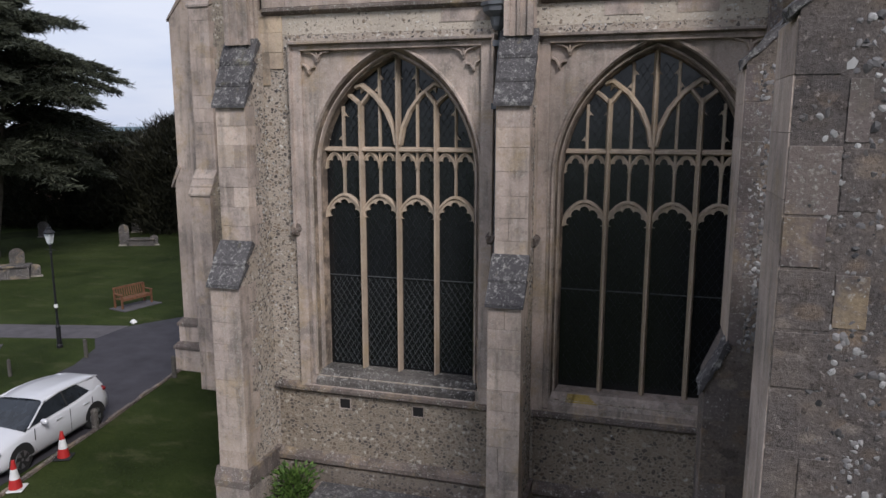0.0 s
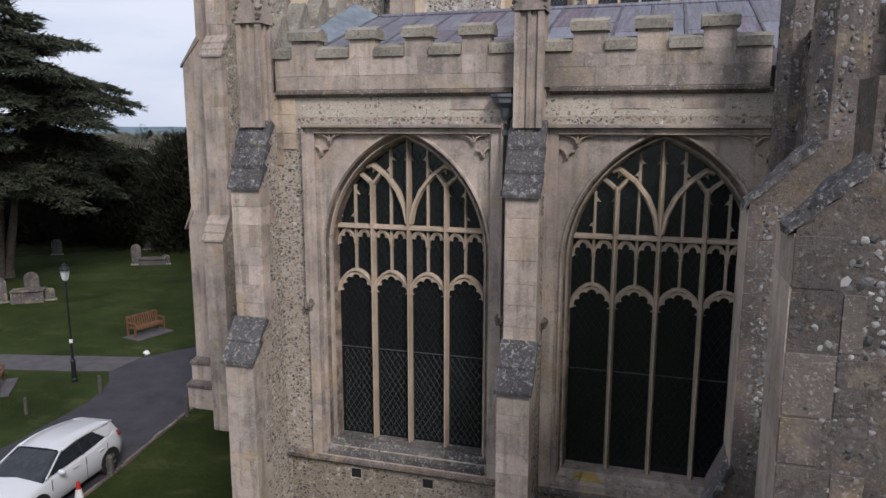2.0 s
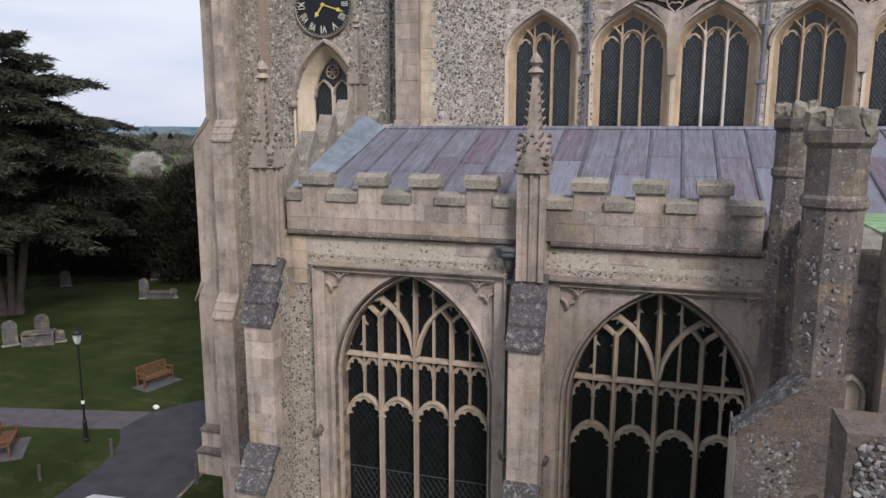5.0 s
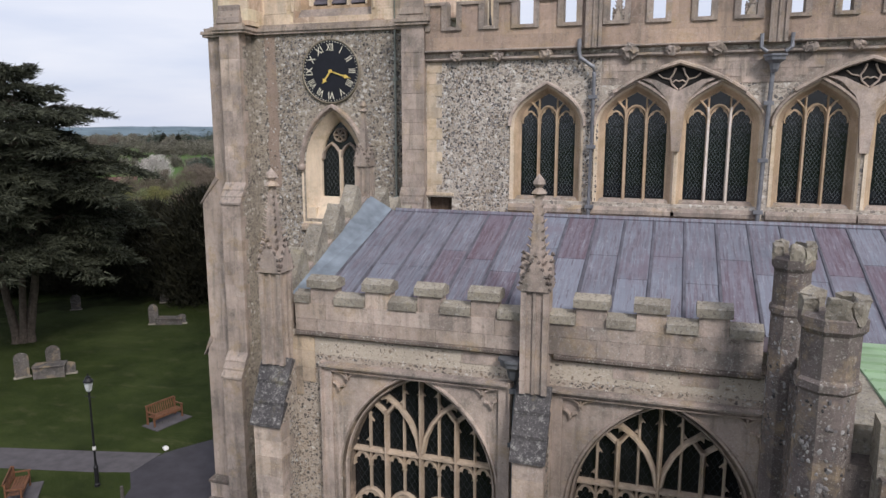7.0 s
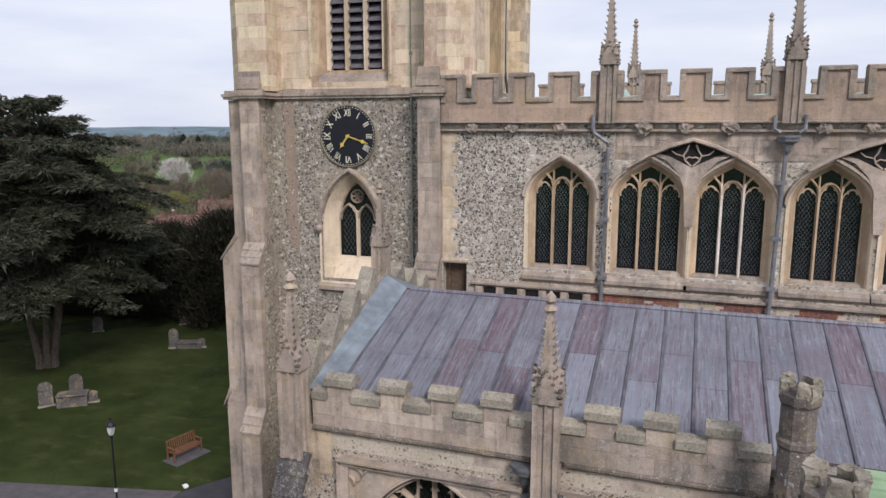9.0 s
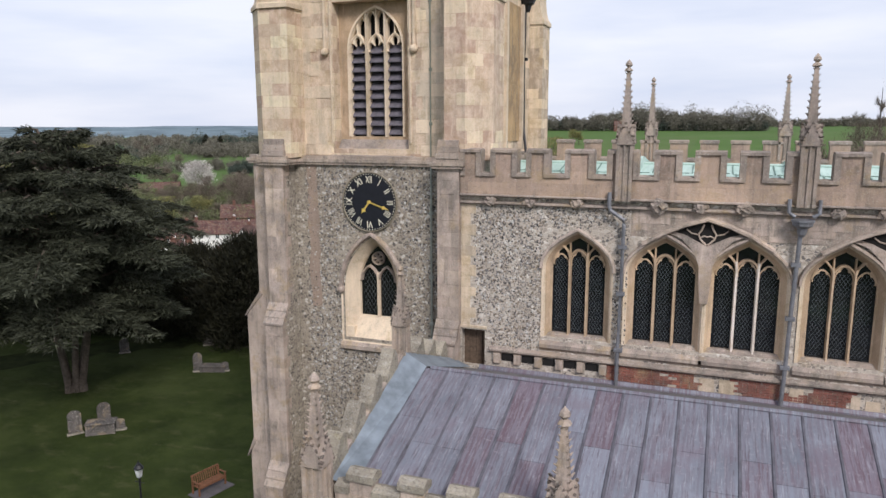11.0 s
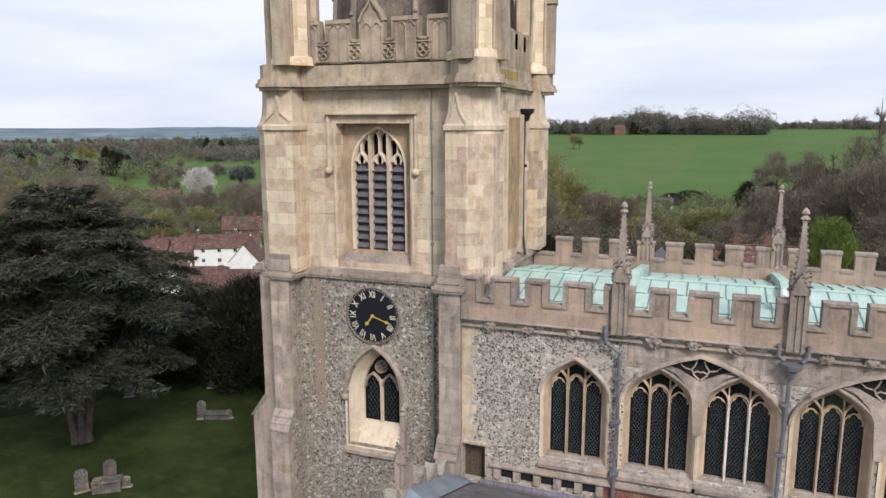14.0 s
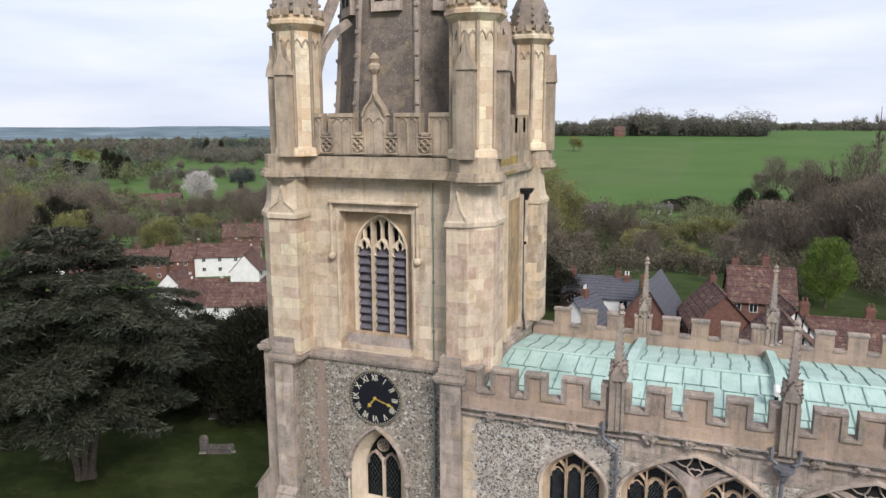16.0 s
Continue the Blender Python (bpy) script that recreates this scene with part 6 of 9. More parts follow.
def turret(cx, cy, sx, sy):
    """Octagonal corner turret with panelled sides, small battlements and a ribbed cap."""
    bm = bmesh.new()
    lathe(bm, [(0.84, 23.7), (0.80, 23.95), (0.70, 24.0), (0.70, 27.55), (0.78, 27.62), (0.92, 27.75), (0.92, 27.86), (0.86, 27.9), (0.86, 28.02)], cx, cy, 8)
    body = part("turret", bm, STONE_COURSED, tower, "octagonal limestone corner turret")
    bm = bmesh.new()
    for x, y in ngon(cx, cy, 0.72, 8):
        lathe(bm, [(0.055, 24.0), (0.055, 27.55)], x, y, 6)
    for i in range(8):
        a = math.pi / 4 * i
        ux, uy = math.cos(a), math.sin(a)
        for k in (-1, 1):
            p = [(cx + ux * 0.66 - uy * (k * 0.13 + w), cy + uy * 0.66 + ux * (k * 0.13 + w), z) for w, z in ((-0.13, 27.05), (-0.08, 27.2), (0, 27.3), (0.08, 27.2), (0.13, 27.05))]
            tube(bm, p, 0.03, 5)
    part("panel_rib", bm, STONE_TOP, body)
    for i in range(16):
        a = math.pi / 8 * i + 0.2
        u, v = cx + 0.84 * math.cos(a), cy + 0.84 * math.sin(a)
        block("cresting_stone", body, STONE_TOP, u - 0.05, u + 0.05, v - 0.1, v + 0.1, 27.99, 28.21, a)
    bm = bmesh.new()
    lathe(bm, [(0.74, 28.0), (0.72, 28.5), (0.62, 28.95), (0.42, 29.35), (0.16, 29.7), (0.05, 30.3)], cx, cy, 8)
    for i in range(8):
        a = math.pi / 8 + math.pi / 4 * i
        for k in range(6):
            f = k / 6
            r, z = 0.76 * (1 - f * f * 0.75), 28.15 + f * 1.35
            bmesh.ops.create_icosphere(bm, subdivisions=1, radius=0.075, matrix=Matrix.Translation((cx + r * math.cos(a), cy + r * math.sin(a), z)))
    part("cap", bm, STONE_GREY, body)
    # attached buttress with an ogee gable on the two outward sides
    for ux, uy in ((0, sy), (sx, 0)):
        bm = bmesh.new()
        rot = Matrix.Translation((cx, cy, 0)) @ Matrix.Rotation(math.atan2(ux, -uy), 4, "Z")
        for q, z0, z1 in (((-0.24, 0.24, -0.98, -0.5), 23.7, 26.25),):
            vs = [(q[0], q[2], z0), (q[1], q[2], z0), (q[1], q[3], z0), (q[0], q[3], z0)]
            loft(bm, [rot @ Vector(v) for v in vs], [rot @ Vector((v[0], v[1], z1)) for v in vs], True, True)
        g = [(-0.3, 26.2), (0.3, 26.2), (0.2, 26.5), (0.06, 26.75), (0, 27.2), (-0.06, 26.75), (-0.2, 26.5)]
        loft(bm, [rot @ Vector((x, -1.03, z)) for x, z in g], [rot @ Vector((x, -0.6, z)) for x, z in g], True, True)
        part("gabled_buttress", bm, STONE_TOP, body)


for cx, sx in ((-6.68, 1), (-12.68, -1)):
    turret(cx, 20.35, sx, -1)
    turret(cx - 0.1, 27.1, sx, 1)
# octagonal spire and its flying buttresses
SCX, SCY = -9.95, 23.75
bm = bmesh.new()
lathe(bm, [(2.9, 23.3), (2.78, 25.2), (2.5, 29.0), (2.05, 33.0), (1.4, 40), (0.1, 52)], SCX, SCY, 8)
spire = part("spire", bm, stone_material("sooty_spire_stone", (0.215, 0.19, 0.158), (0.125, 0.11, 0.092), 0.25, coursed=0.4), tower, "dark weathered octagonal stone spire")
bm = bmesh.new()
for i in range(8):
    a = math.pi / 8 + math.pi / 4 * i
    tube(bm, [(SCX + r * math.cos(a), SCY + r * math.sin(a), z) for r, z in ((2.92, 23.3), (2.80, 25.2), (2.52, 29.0), (2.07, 33.0), (1.42, 40), (0.12, 52))], 0.11, 6)
part("arris_rib", bm, STONE_GREY, spire)
for i in range(8):
    a = math.pi / 8 + math.pi / 4 * i
    bm = bmesh.new()
    for k in range(9):
        z = 24.6 + k * 0.75
        r = 2.92 - (z - 23.3) * 0.074
        bmesh.ops.create_icosphere(bm, subdivisions=1, radius=0.10, matrix=Matrix.Translation((SCX + (r + 0.1) * math.cos(a), SCY + (r + 0.1) * math.sin(a), z)))
    part("crocket_row", bm, STONE_GREY, spire)
for i in range(8):
    a = math.pi / 4 * i
    bm = bmesh.new()
    rot = Matrix.Translation((SCX, SCY, 0)) @ Matrix.Rotation(a + math.pi / 2, 4, "Z")
    g = [(-0.5, 28.2), (0.5, 28.2), (0.5, 30.6), (0.0, 31.6), (-0.5, 30.6)]
    loft(bm, [rot @ Vector((x, -2.55, z)) for x, z in g], [rot @ Vector((x, -1.8, z)) for x, z in g], True, True)
    part("spire_light", bm, STONE, spire)
    # two dark plates on the solid face give the shade of its lights
    bm = bmesh.new()
    for k in (-0.22, 0.22):
        g = [(k - 0.15, 28.5), (k + 0.15, 28.5), (k + 0.15, 30.3), (k, 30.6), (k - 0.15, 30.3)]
        loft(bm, [rot @ Vector((x, -2.56, z)) for x, z in g], [rot @ Vector((x, -2.5, z)) for x, z in g], True, True)
    part("spire_opening", bm, DARK, spire)
for cx, cy in ((-6.68, 20.35), (-12.68, 20.35), (-6.78, 27.1), (-12.78, 27.1)):
    d = Vector((SCX - cx, SCY - cy, 0))
    ln = d.length
    d.normalize()
    side = Vector((-d.y, d.x, 0)) * 0.13
    bm = bmesh.new()
    for pts, wd in (([(0.55, 25.3), (0.62, 26.2), (0.85, 27.0), (1.25, 27.6), (1.8, 28.0)], 0.26), ([(0.5, 26.9), (1.1, 28.2), (ln - 2.2, 30.6)], 0.34)):
        lo = [(u + wd * 0.35, z - wd * 0.35) for u, z in pts]
        hi = [(u - wd * 0.35, z + wd * 0.35) for u, z in pts]
        up = lo + hi[::-1]
        loft(bm, [Vector((cx, cy, z)) + d * u - side for u, z in up], [Vector((cx, cy, z)) + d * u + side for u, z in up], True, True)
    part("flying_buttress", bm, STONE, spire)

# ---------------------------------------------------------------- the porch with its turrets
porch = thing("church_porch", 2.5, 9.5, 0, "weathered flint and stone church porch with octagonal turrets", "church")
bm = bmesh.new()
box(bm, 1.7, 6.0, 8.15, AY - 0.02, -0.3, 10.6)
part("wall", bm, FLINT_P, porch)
bm = bmesh.new()
box(bm, 2.5, 5.6, 8.3, AY - 0.1, 10.6, 10.98)
PORCH_COPPER = plain_material("pale_green_copper", (0.26, 0.37, 0.23), 0.75, 0, 0.2, 1.5)
part("roof", bm, PORCH_COPPER, porch, "green copper porch roof")
bm = bmesh.new()
for i in range(16):
    x = 2.15 + i * 0.25
    box(bm, x, x + 0.245, 7.98 + DICE.uniform(-0.02, 0.02), 8.28, 10.2, 11.1 + DICE.uniform(-0.12, 0.1))
for v in bm.verts:
    v.co += Vector(noise.noise_vector(v.co * 4)) * 0.05
tagged(part("parapet", bm, STONE_DARK, porch, "broken rubble parapet"), kind="stuff")
bm = bmesh.new()
box(bm, 2.18, 2.5, 7.86, 8.2, -0.3, 10.6)
part("pilaster", bm, PORCH_STONE, porch)
# small blind niche beside the corner turret
bm = bmesh.new()
bar(bm, arch(1.96, 0.13, 9.0, 9.42, 9.62, 8), 0.06, 8.07, 8.16)
bar(bm, [(1.80, 8.97), (2.12, 8.97)], 0.07, 8.05, 8.16)
niche = part("niche", bm, STONE_DARK, porch, "small arched stone niche")
bm = bmesh.new()
bm.faces.new([bm.verts.new((x, 8.145, z)) for x, z in arch(1.96, 0.12, 9.0, 9.42, 9.6, 8)])
part("niche_panel", bm, STONE_WARM, niche)


def porch_turret(cx, cy, r, z0, z1):
    bm = bmesh.new()
    lathe(bm, [(r, z0), (r, z1 - 1.0), (r * 1.12, z1 - 0.96), (r * 1.12, z1 - 0.88), (r, z1 - 0.84), (r, z1 - 0.36), (r * 1.16, z1 - 0.3), (r * 1.16, z1 - 0.18), (r * 1.02, z1 - 0.14)], cx, cy, 8)
    body = part("turret", bm, PORCH_STONE, porch, "octagonal stone turret with broken battlements")
    bm = bmesh.new()
    for i in range(8):
        a = math.pi / 4 * i
        if i in (2, 5):
            continue
        m = Matrix.Translation((cx + r * 0.84 * math.cos(a), cy + r * 0.84 * math.sin(a), z1 - 0.07 - 0.03 * (i % 3))) @ Matrix.Rotation(a, 4, "Z") @ Matrix.Diagonal((r * 0.5, r * 0.74, 0.22, 1))
        bmesh.ops.create_cube(bm, size=1, matrix=m)
    bmesh.ops.subdivide_edges(bm, edges=bm.edges, cuts=2, use_grid_fill=True)
    for v in bm.verts:
        v.co += Vector(noise.noise_vector(v.co * 6)) * 0.055 + Vector(noise.noise_vector(v.co * 17)) * 0.02
    cap_ = part("battlement", bm, STONE_DARK, body)
    tagged(cap_, kind="stuff")


porch_turret(1.66, 10.95, 0.25, 0, 12.52)
porch_turret(1.68, 8.32, 0.30, 0, 12.38)
# buttresses facing west: one by the corner turret, one by the door
def west_buttress(profile, y0, y1, slopes, mat):
    bm = bmesh.new()
    along_y(bm, profile, y0, y0 + 0.24)
    along_y(bm, [(max(p[0] for p in profile), -0.3)] + [(p[0], min(p[1], slopes[-1][0] - 0.35)) for p in profile[1:-1]] + [(max(p[0] for p in profile), slopes[-1][0] - 0.35)], y0 + 0.24, y1)
    body = part("buttress", bm, mat, porch, "worn flint and limestone buttress")
    for za, zb, xa, xb in slopes:
        bm = bmesh.new()
        along_y(bm, [(xa - 0.04, za - 0.05), (xa - 0.05, za + 0.03), (xb, zb + 0.04), (xb + 0.05, zb - 0.06)], y0 - 0.035, y0 + 0.26)
        bmesh.ops.subdivide_edges(bm, edges=bm.edges, cuts=7, use_grid_fill=True)
        for v in bm.verts:
            v.co += Vector(noise.noise_vector(v.co * 8)) * 0.035 + Vector(noise.noise_vector(v.co * 23)) * 0.015
        part("weathering", bm, SLATE, body)
    return body


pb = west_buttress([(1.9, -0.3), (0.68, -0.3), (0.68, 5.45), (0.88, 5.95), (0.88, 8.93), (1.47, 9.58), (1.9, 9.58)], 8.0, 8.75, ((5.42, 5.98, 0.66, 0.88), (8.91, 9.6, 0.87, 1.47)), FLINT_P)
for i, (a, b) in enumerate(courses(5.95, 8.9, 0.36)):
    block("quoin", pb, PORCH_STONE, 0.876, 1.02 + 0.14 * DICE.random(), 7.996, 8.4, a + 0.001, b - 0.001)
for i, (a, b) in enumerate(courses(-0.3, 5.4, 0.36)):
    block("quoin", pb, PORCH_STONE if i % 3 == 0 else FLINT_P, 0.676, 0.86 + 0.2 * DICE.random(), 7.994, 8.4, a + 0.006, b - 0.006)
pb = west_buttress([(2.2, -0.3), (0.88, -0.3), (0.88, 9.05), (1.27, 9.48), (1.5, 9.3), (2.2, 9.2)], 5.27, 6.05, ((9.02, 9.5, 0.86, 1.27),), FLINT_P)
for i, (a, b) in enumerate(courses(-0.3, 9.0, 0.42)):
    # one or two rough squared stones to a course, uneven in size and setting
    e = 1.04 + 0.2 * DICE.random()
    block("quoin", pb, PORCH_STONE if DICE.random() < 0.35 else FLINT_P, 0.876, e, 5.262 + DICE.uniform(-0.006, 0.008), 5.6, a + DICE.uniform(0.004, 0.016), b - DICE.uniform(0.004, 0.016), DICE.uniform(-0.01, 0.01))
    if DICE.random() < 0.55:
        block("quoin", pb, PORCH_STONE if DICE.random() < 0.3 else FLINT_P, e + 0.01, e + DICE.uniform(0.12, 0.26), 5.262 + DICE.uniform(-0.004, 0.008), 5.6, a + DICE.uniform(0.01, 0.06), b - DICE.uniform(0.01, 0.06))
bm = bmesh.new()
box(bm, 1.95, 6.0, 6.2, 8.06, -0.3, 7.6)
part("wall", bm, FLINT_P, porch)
bm = bmesh.new()
for i in range(9):
    box(bm, 2.52, 5.58, 8.5 + i * 0.36, 8.52 + i * 0.36, 10.98, 11.015)
part("roof_seam", bm, PORCH_COPPER, porch)

# thin ashlar skin on the west faces, paler to include the lit edge
for y0, y1, z0, z1 in ((5.275, 6.04, -0.3, 9.0), (8.005, 8.74, 5.98, 8.86)):
    for a, b in courses(z0, z1, 0.38):
        block("ashlar_stone", porch, STONE, 0.866, 0.884, y0, y1, a + 0.002, b - 0.002)
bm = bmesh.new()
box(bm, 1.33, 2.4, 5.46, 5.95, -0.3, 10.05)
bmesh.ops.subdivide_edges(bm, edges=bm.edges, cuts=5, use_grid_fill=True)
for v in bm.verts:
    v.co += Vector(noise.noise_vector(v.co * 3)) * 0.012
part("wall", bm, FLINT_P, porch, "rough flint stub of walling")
bm = bmesh.new()
box(bm, 1.78, 2.49, 8.5, AY - 0.1, 10.5, 10.95)
bmesh.ops.subdivide_edges(bm, edges=bm.edges, cuts=5, use_grid_fill=True)
for v in bm.verts:
    v.co += Vector(noise.noise_vector(v.co * 4)) * 0.04
part("parapet", bm, STONE_DARK, porch)

# ---------------------------------------------------------------- ground
def mixv(a, b, t):
    t = max(0.0, min(1.0, t))
    return a + (b - a) * t * t * (3 - 2 * t)


def curve(r, pts):
    for (r0, z0), (r1, z1) in zip(pts, pts[1:]):
        if r <= r1:
            return mixv(z0, z1, (r - r0) / (r1 - r0))
    return pts[-1][1]


EAST = [(0, 0), (60, 0), (110, 0), (170, -7), (250, -12), (330, -12), (850, 8), (1100, 10), (2000, 6), (5200, 4)]
WEST = [(0, 0), (72, 0), (100, -4), (132, -12), (160, -15), (220, -17), (430, -20), (700, -22), (1200, -20), (2000, -22), (3000, -36), (4000, -42), (5200, -46)]


def ground_z(x, y):
    r, az = math.hypot(x, y), math.degrees(math.atan2(-x, y))
    k = (az - 16) / 14
    z = mixv(curve(r, EAST), curve(r, WEST), k)
    if r > 150:
        z += noise.noise(Vector((x, y, 0)) * 0.004) * min(3.0, (r - 150) * 0.02)
    if r > 2500:
        z += noise.noise(Vector((x, y, 5)) * 0.0012) * 5
    return z


bm = bmesh.new()
radii = [0, 8, 16, 24, 32, 40, 50, 60, 70, 80, 90, 100, 115, 130, 145, 160, 180, 200, 225, 250, 280, 310, 340, 380, 430, 480, 540, 600, 680, 760, 850, 950, 1100, 1300, 1600, 2000, 2400, 2800, 3200, 3600, 4000, 4400, 4900]
SEG = 240
rings = []
for r in radii:
    rings.append([bm.verts.new((r * math.sin(2 * math.pi * i / SEG), r * math.cos(2 * math.pi * i / SEG), ground_z(r * math.sin(2 * math.pi * i / SEG), r * math.cos(2 * math.pi * i / SEG)))) for i in range(SEG if r else 1)])
for a, b in zip(rings, rings[1:]):
    for i in range(SEG):
        j = (i + 1) % SEG
        if len(a) == 1:
            bm.faces.new((a[0], b[j], b[i]))
        else:
            bm.faces.new((a[i], a[j], b[j], b[i]))
ground = part("ground", bm, TURF, None, smooth=True)
tagged(ground, "mown churchyard grass running out to farmland and low hills", "ground", kind="structure")


def slab(name, poly, z0, z1, mat, label, category):
    bm = bmesh.new()
    prism(bm, poly, z0, z1)
    ob = part(name, bm, mat)
    return tagged(ob, label, category, kind="structure")


# dark sheet over the turf by the evergreens, tree shade put in its colour
bm = bmesh.new()
TREE_SHADE = plain_material("tree_shade_ground", (0.017, 0.022, 0.007), 1.0, 0, 0.75, 0.7, 0.6, 0.1)
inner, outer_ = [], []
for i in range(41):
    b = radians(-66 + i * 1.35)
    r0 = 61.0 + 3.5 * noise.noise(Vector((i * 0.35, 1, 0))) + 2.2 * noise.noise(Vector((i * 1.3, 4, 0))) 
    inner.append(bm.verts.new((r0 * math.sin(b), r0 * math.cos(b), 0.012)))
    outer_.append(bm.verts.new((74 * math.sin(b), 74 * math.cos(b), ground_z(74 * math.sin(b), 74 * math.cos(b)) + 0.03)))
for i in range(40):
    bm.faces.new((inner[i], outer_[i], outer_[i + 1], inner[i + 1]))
tagged(part("leaf_litter", bm, TREE_SHADE), "dark ground sheet that carries the shade beneath evergreens", "ground", kind="structure")
slab("road", [(-11.5, -60), (-13.9, 2), (-14.2, 11.5), (-14.5, 15.6), (-15.0, 18.6), (-15.6, 21.5), (-17.2, 29), (-17.5, 36), (-19.6, 36), (-19.3, 30), (-19.4, 26), (-20.6, 24.2), (-20.9, 22.4), (-19.8, 21.2), (-19.1, 19.4), (-18.8, 16), (-19.2, 9), (-19.5, 2), (-17.5, -60)], -0.2, 0.012, ASPHALT, "dark asphalt drive beside the church", "road")
slab("footpath", [(-20.7, 22.3), (-22.3, 21.8), (-26.3, 20.9), (-40, 18), (-40, 19.6), (-27.8, 22.4), (-24, 23.3), (-20.7, 24.1)], -0.2, 0.016, PATH, "worn pale tarmac footpath across the grass", "path")

# ---------------------------------------------------------------- clock, pipes, brick patch
clock = thing("tower_clock", TC, TY - 0.06, 15.77, "round black tower clock with pale gilt roman numerals", "clock")
bm = bmesh.new()
loft(bm, [(TC + 0.93 * math.cos(t), TY - 0.005, 15.77 + 0.93 * math.sin(t)) for t in [i * math.pi / 32 for i in range(64)]], [(TC + 0.93 * math.cos(t), TY - 0.07, 15.77 + 0.93 * math.sin(t)) for t in [i * math.pi / 32 for i in range(64)]], True, True)
part("face", bm, CLOCKFACE, clock)
bm = bmesh.new()
tube(bm, [(TC + 0.935 * math.cos(t), TY - 0.06, 15.77 + 0.935 * math.sin(t)) for t in [i * math.pi / 32 for i in range(65)]], 0.028, 6)
part("rim", bm, plain_material("dull_bronze_rim", (0.22, 0.19, 0.14), 0.5, 0.3), clock)
bm = bmesh.new()
for i in range(60):
    a = math.pi / 30 * i
    box(bm, TC + 0.875 * math.sin(a) - 0.012, TC + 0.875 * math.sin(a) + 0.012, TY - 0.078, TY - 0.068, 15.77 + 0.875 * math.cos(a) - 0.012, 15.77 + 0.875 * math.cos(a) + 0.012)
part("minute_track", bm, NUMERAL, clock)
for i, word in enumerate(("XII", "I", "II", "III", "IIII", "V", "VI", "VII", "VIII", "IX", "X", "XI")):
    cu = bpy.data.curves.new("numeral", "FONT")
    cu.body, cu.align_x, cu.align_y, cu.size, cu.extrude, cu.offset = word, "CENTER", "CENTER", 0.31, 0.004, 0.0
    tmp = bpy.data.objects.new("numeral", cu)
    me = bpy.data.meshes.new_from_object(tmp)
    bpy.data.objects.remove(tmp)
    me.materials.append(NUMERAL)
    a = math.pi / 6 * i
    ob = new("numeral", me)
    adopt(ob, clock)
    ob.matrix_basis = Matrix.Translation((TC + 0.70 * math.sin(a), TY - 0.078, 15.77 + 0.70 * math.cos(a))) @ Matrix.Rotation(a, 4, "Y") @ Matrix.Rotation(math.pi / 2, 4, "X") @ Matrix.Diagonal((0.62 if len(word) > 2 else 0.8, 1, 1, 1))
for name, deg, ln, w, y in (("hour_hand", 217, 0.46, 0.055, 0.10), ("minute_hand", 108, 0.74, 0.04, 0.115)):
    a = radians(deg)
    bm = bmesh.new()
    q = [(-w * 0.5, -0.06), (w * 0.5, -0.06), (w * 0.45, ln * 0.62), (w * 1.5, ln * 0.70), (w * 0.4, ln * 0.84), (0, ln), (-w * 0.4, ln * 0.84), (-w * 1.5, ln * 0.70), (-w * 0.45, ln * 0.62)]
    pts = [(TC + u * math.cos(a) + v * math.sin(a), 15.77 - u * math.sin(a) + v * math.cos(a)) for u, v in q]
    along_y(bm, pts, TY - y, TY - y + 0.012)
    part(name, bm, GOLD, clock)
bm = bmesh.new()
loft(bm, [(TC + 0.05 * math.cos(i * math.pi / 6), TY - 0.13, 15.77 + 0.05 * math.sin(i * math.pi / 6)) for i in range(12)], [(TC + 0.05 * math.cos(i * math.pi / 6), TY - 0.06, 15.77 + 0.05 * math.sin(i * math.pi / 6)) for i in range(12)], True, True)
part("hub", bm, GOLD, clock)


def downpipe(pts, r, brackets, label, hopper=None, mat=None):
    mat = mat or LEADGREY
    ob = thing("downpipe", pts[-1][0], pts[-1][1], pts[-1][2], label, "downpipe", "rainwater pipes")
    bm = bmesh.new()
    tube(bm, pts, r, 10)
    part("pipe", bm, mat, ob)
    for x, y, z in brackets:
        bm = bmesh.new()
        box(bm, x - r * 2.1, x + r * 2.1, y - r * 1.1, y + r * 1.6, z - 0.05, z + 0.05, 0.008)
        part("bracket", bm, mat, ob)
    if hopper:
        x, y, z = hopper
        bm = bmesh.new()
        lathe(bm, [(0.06, z - 0.42), (0.10, z - 0.36), (0.13, z - 0.22), (0.24, z - 0.14), (0.25, z - 0.06), (0.28, z - 0.05), (0.28, z)], x, y, 8)
        part("hopper", bm, mat, ob)
    return ob


downpipe([(-2.52, NY - 0.2, 16.38), (-2.52, NY - 0.24, 16.05), (-2.48, NY - 0.24, 15.9), (-2.14, NY - 0.2, 15.66), (-2.12, NY - 0.16, 15.5), (-2.16, NY - 0.16, 11.6), (-2.16, NY - 0.18, 10.9)], 0.055, [(-2.14, NY - 0.16, z) for z in (14.9, 13.6, 12.0)], "grey lead rainwater pipe with swan neck on the clerestory")
d2 = downpipe([(2.16, NY - 0.18, 15.55), (2.10, NY - 0.16, 13.5), (2.06, NY - 0.16, 11.6), (2.02, NY - 0.2, 10.9)], 0.055, [(2.12, NY - 0.16, 14.7), (2.09, NY - 0.16, 13.3), (2.06, NY - 0.16, 12.0)], "grey lead rainwater pipe with a wide hopper head", (2.18, NY - 0.25, 15.86))
for s in (-1, 1):
    bm = bmesh.new()
    tube(bm, [(2.2 + s * 0.34, NY - 0.2, 16.35), (2.2 + s * 0.34, NY - 0.24, 16.02), (2.2 + s * 0.2, NY - 0.25, 15.92)], 0.05, 8)
    part("inlet_arm", bm, LEADGREY, d2)
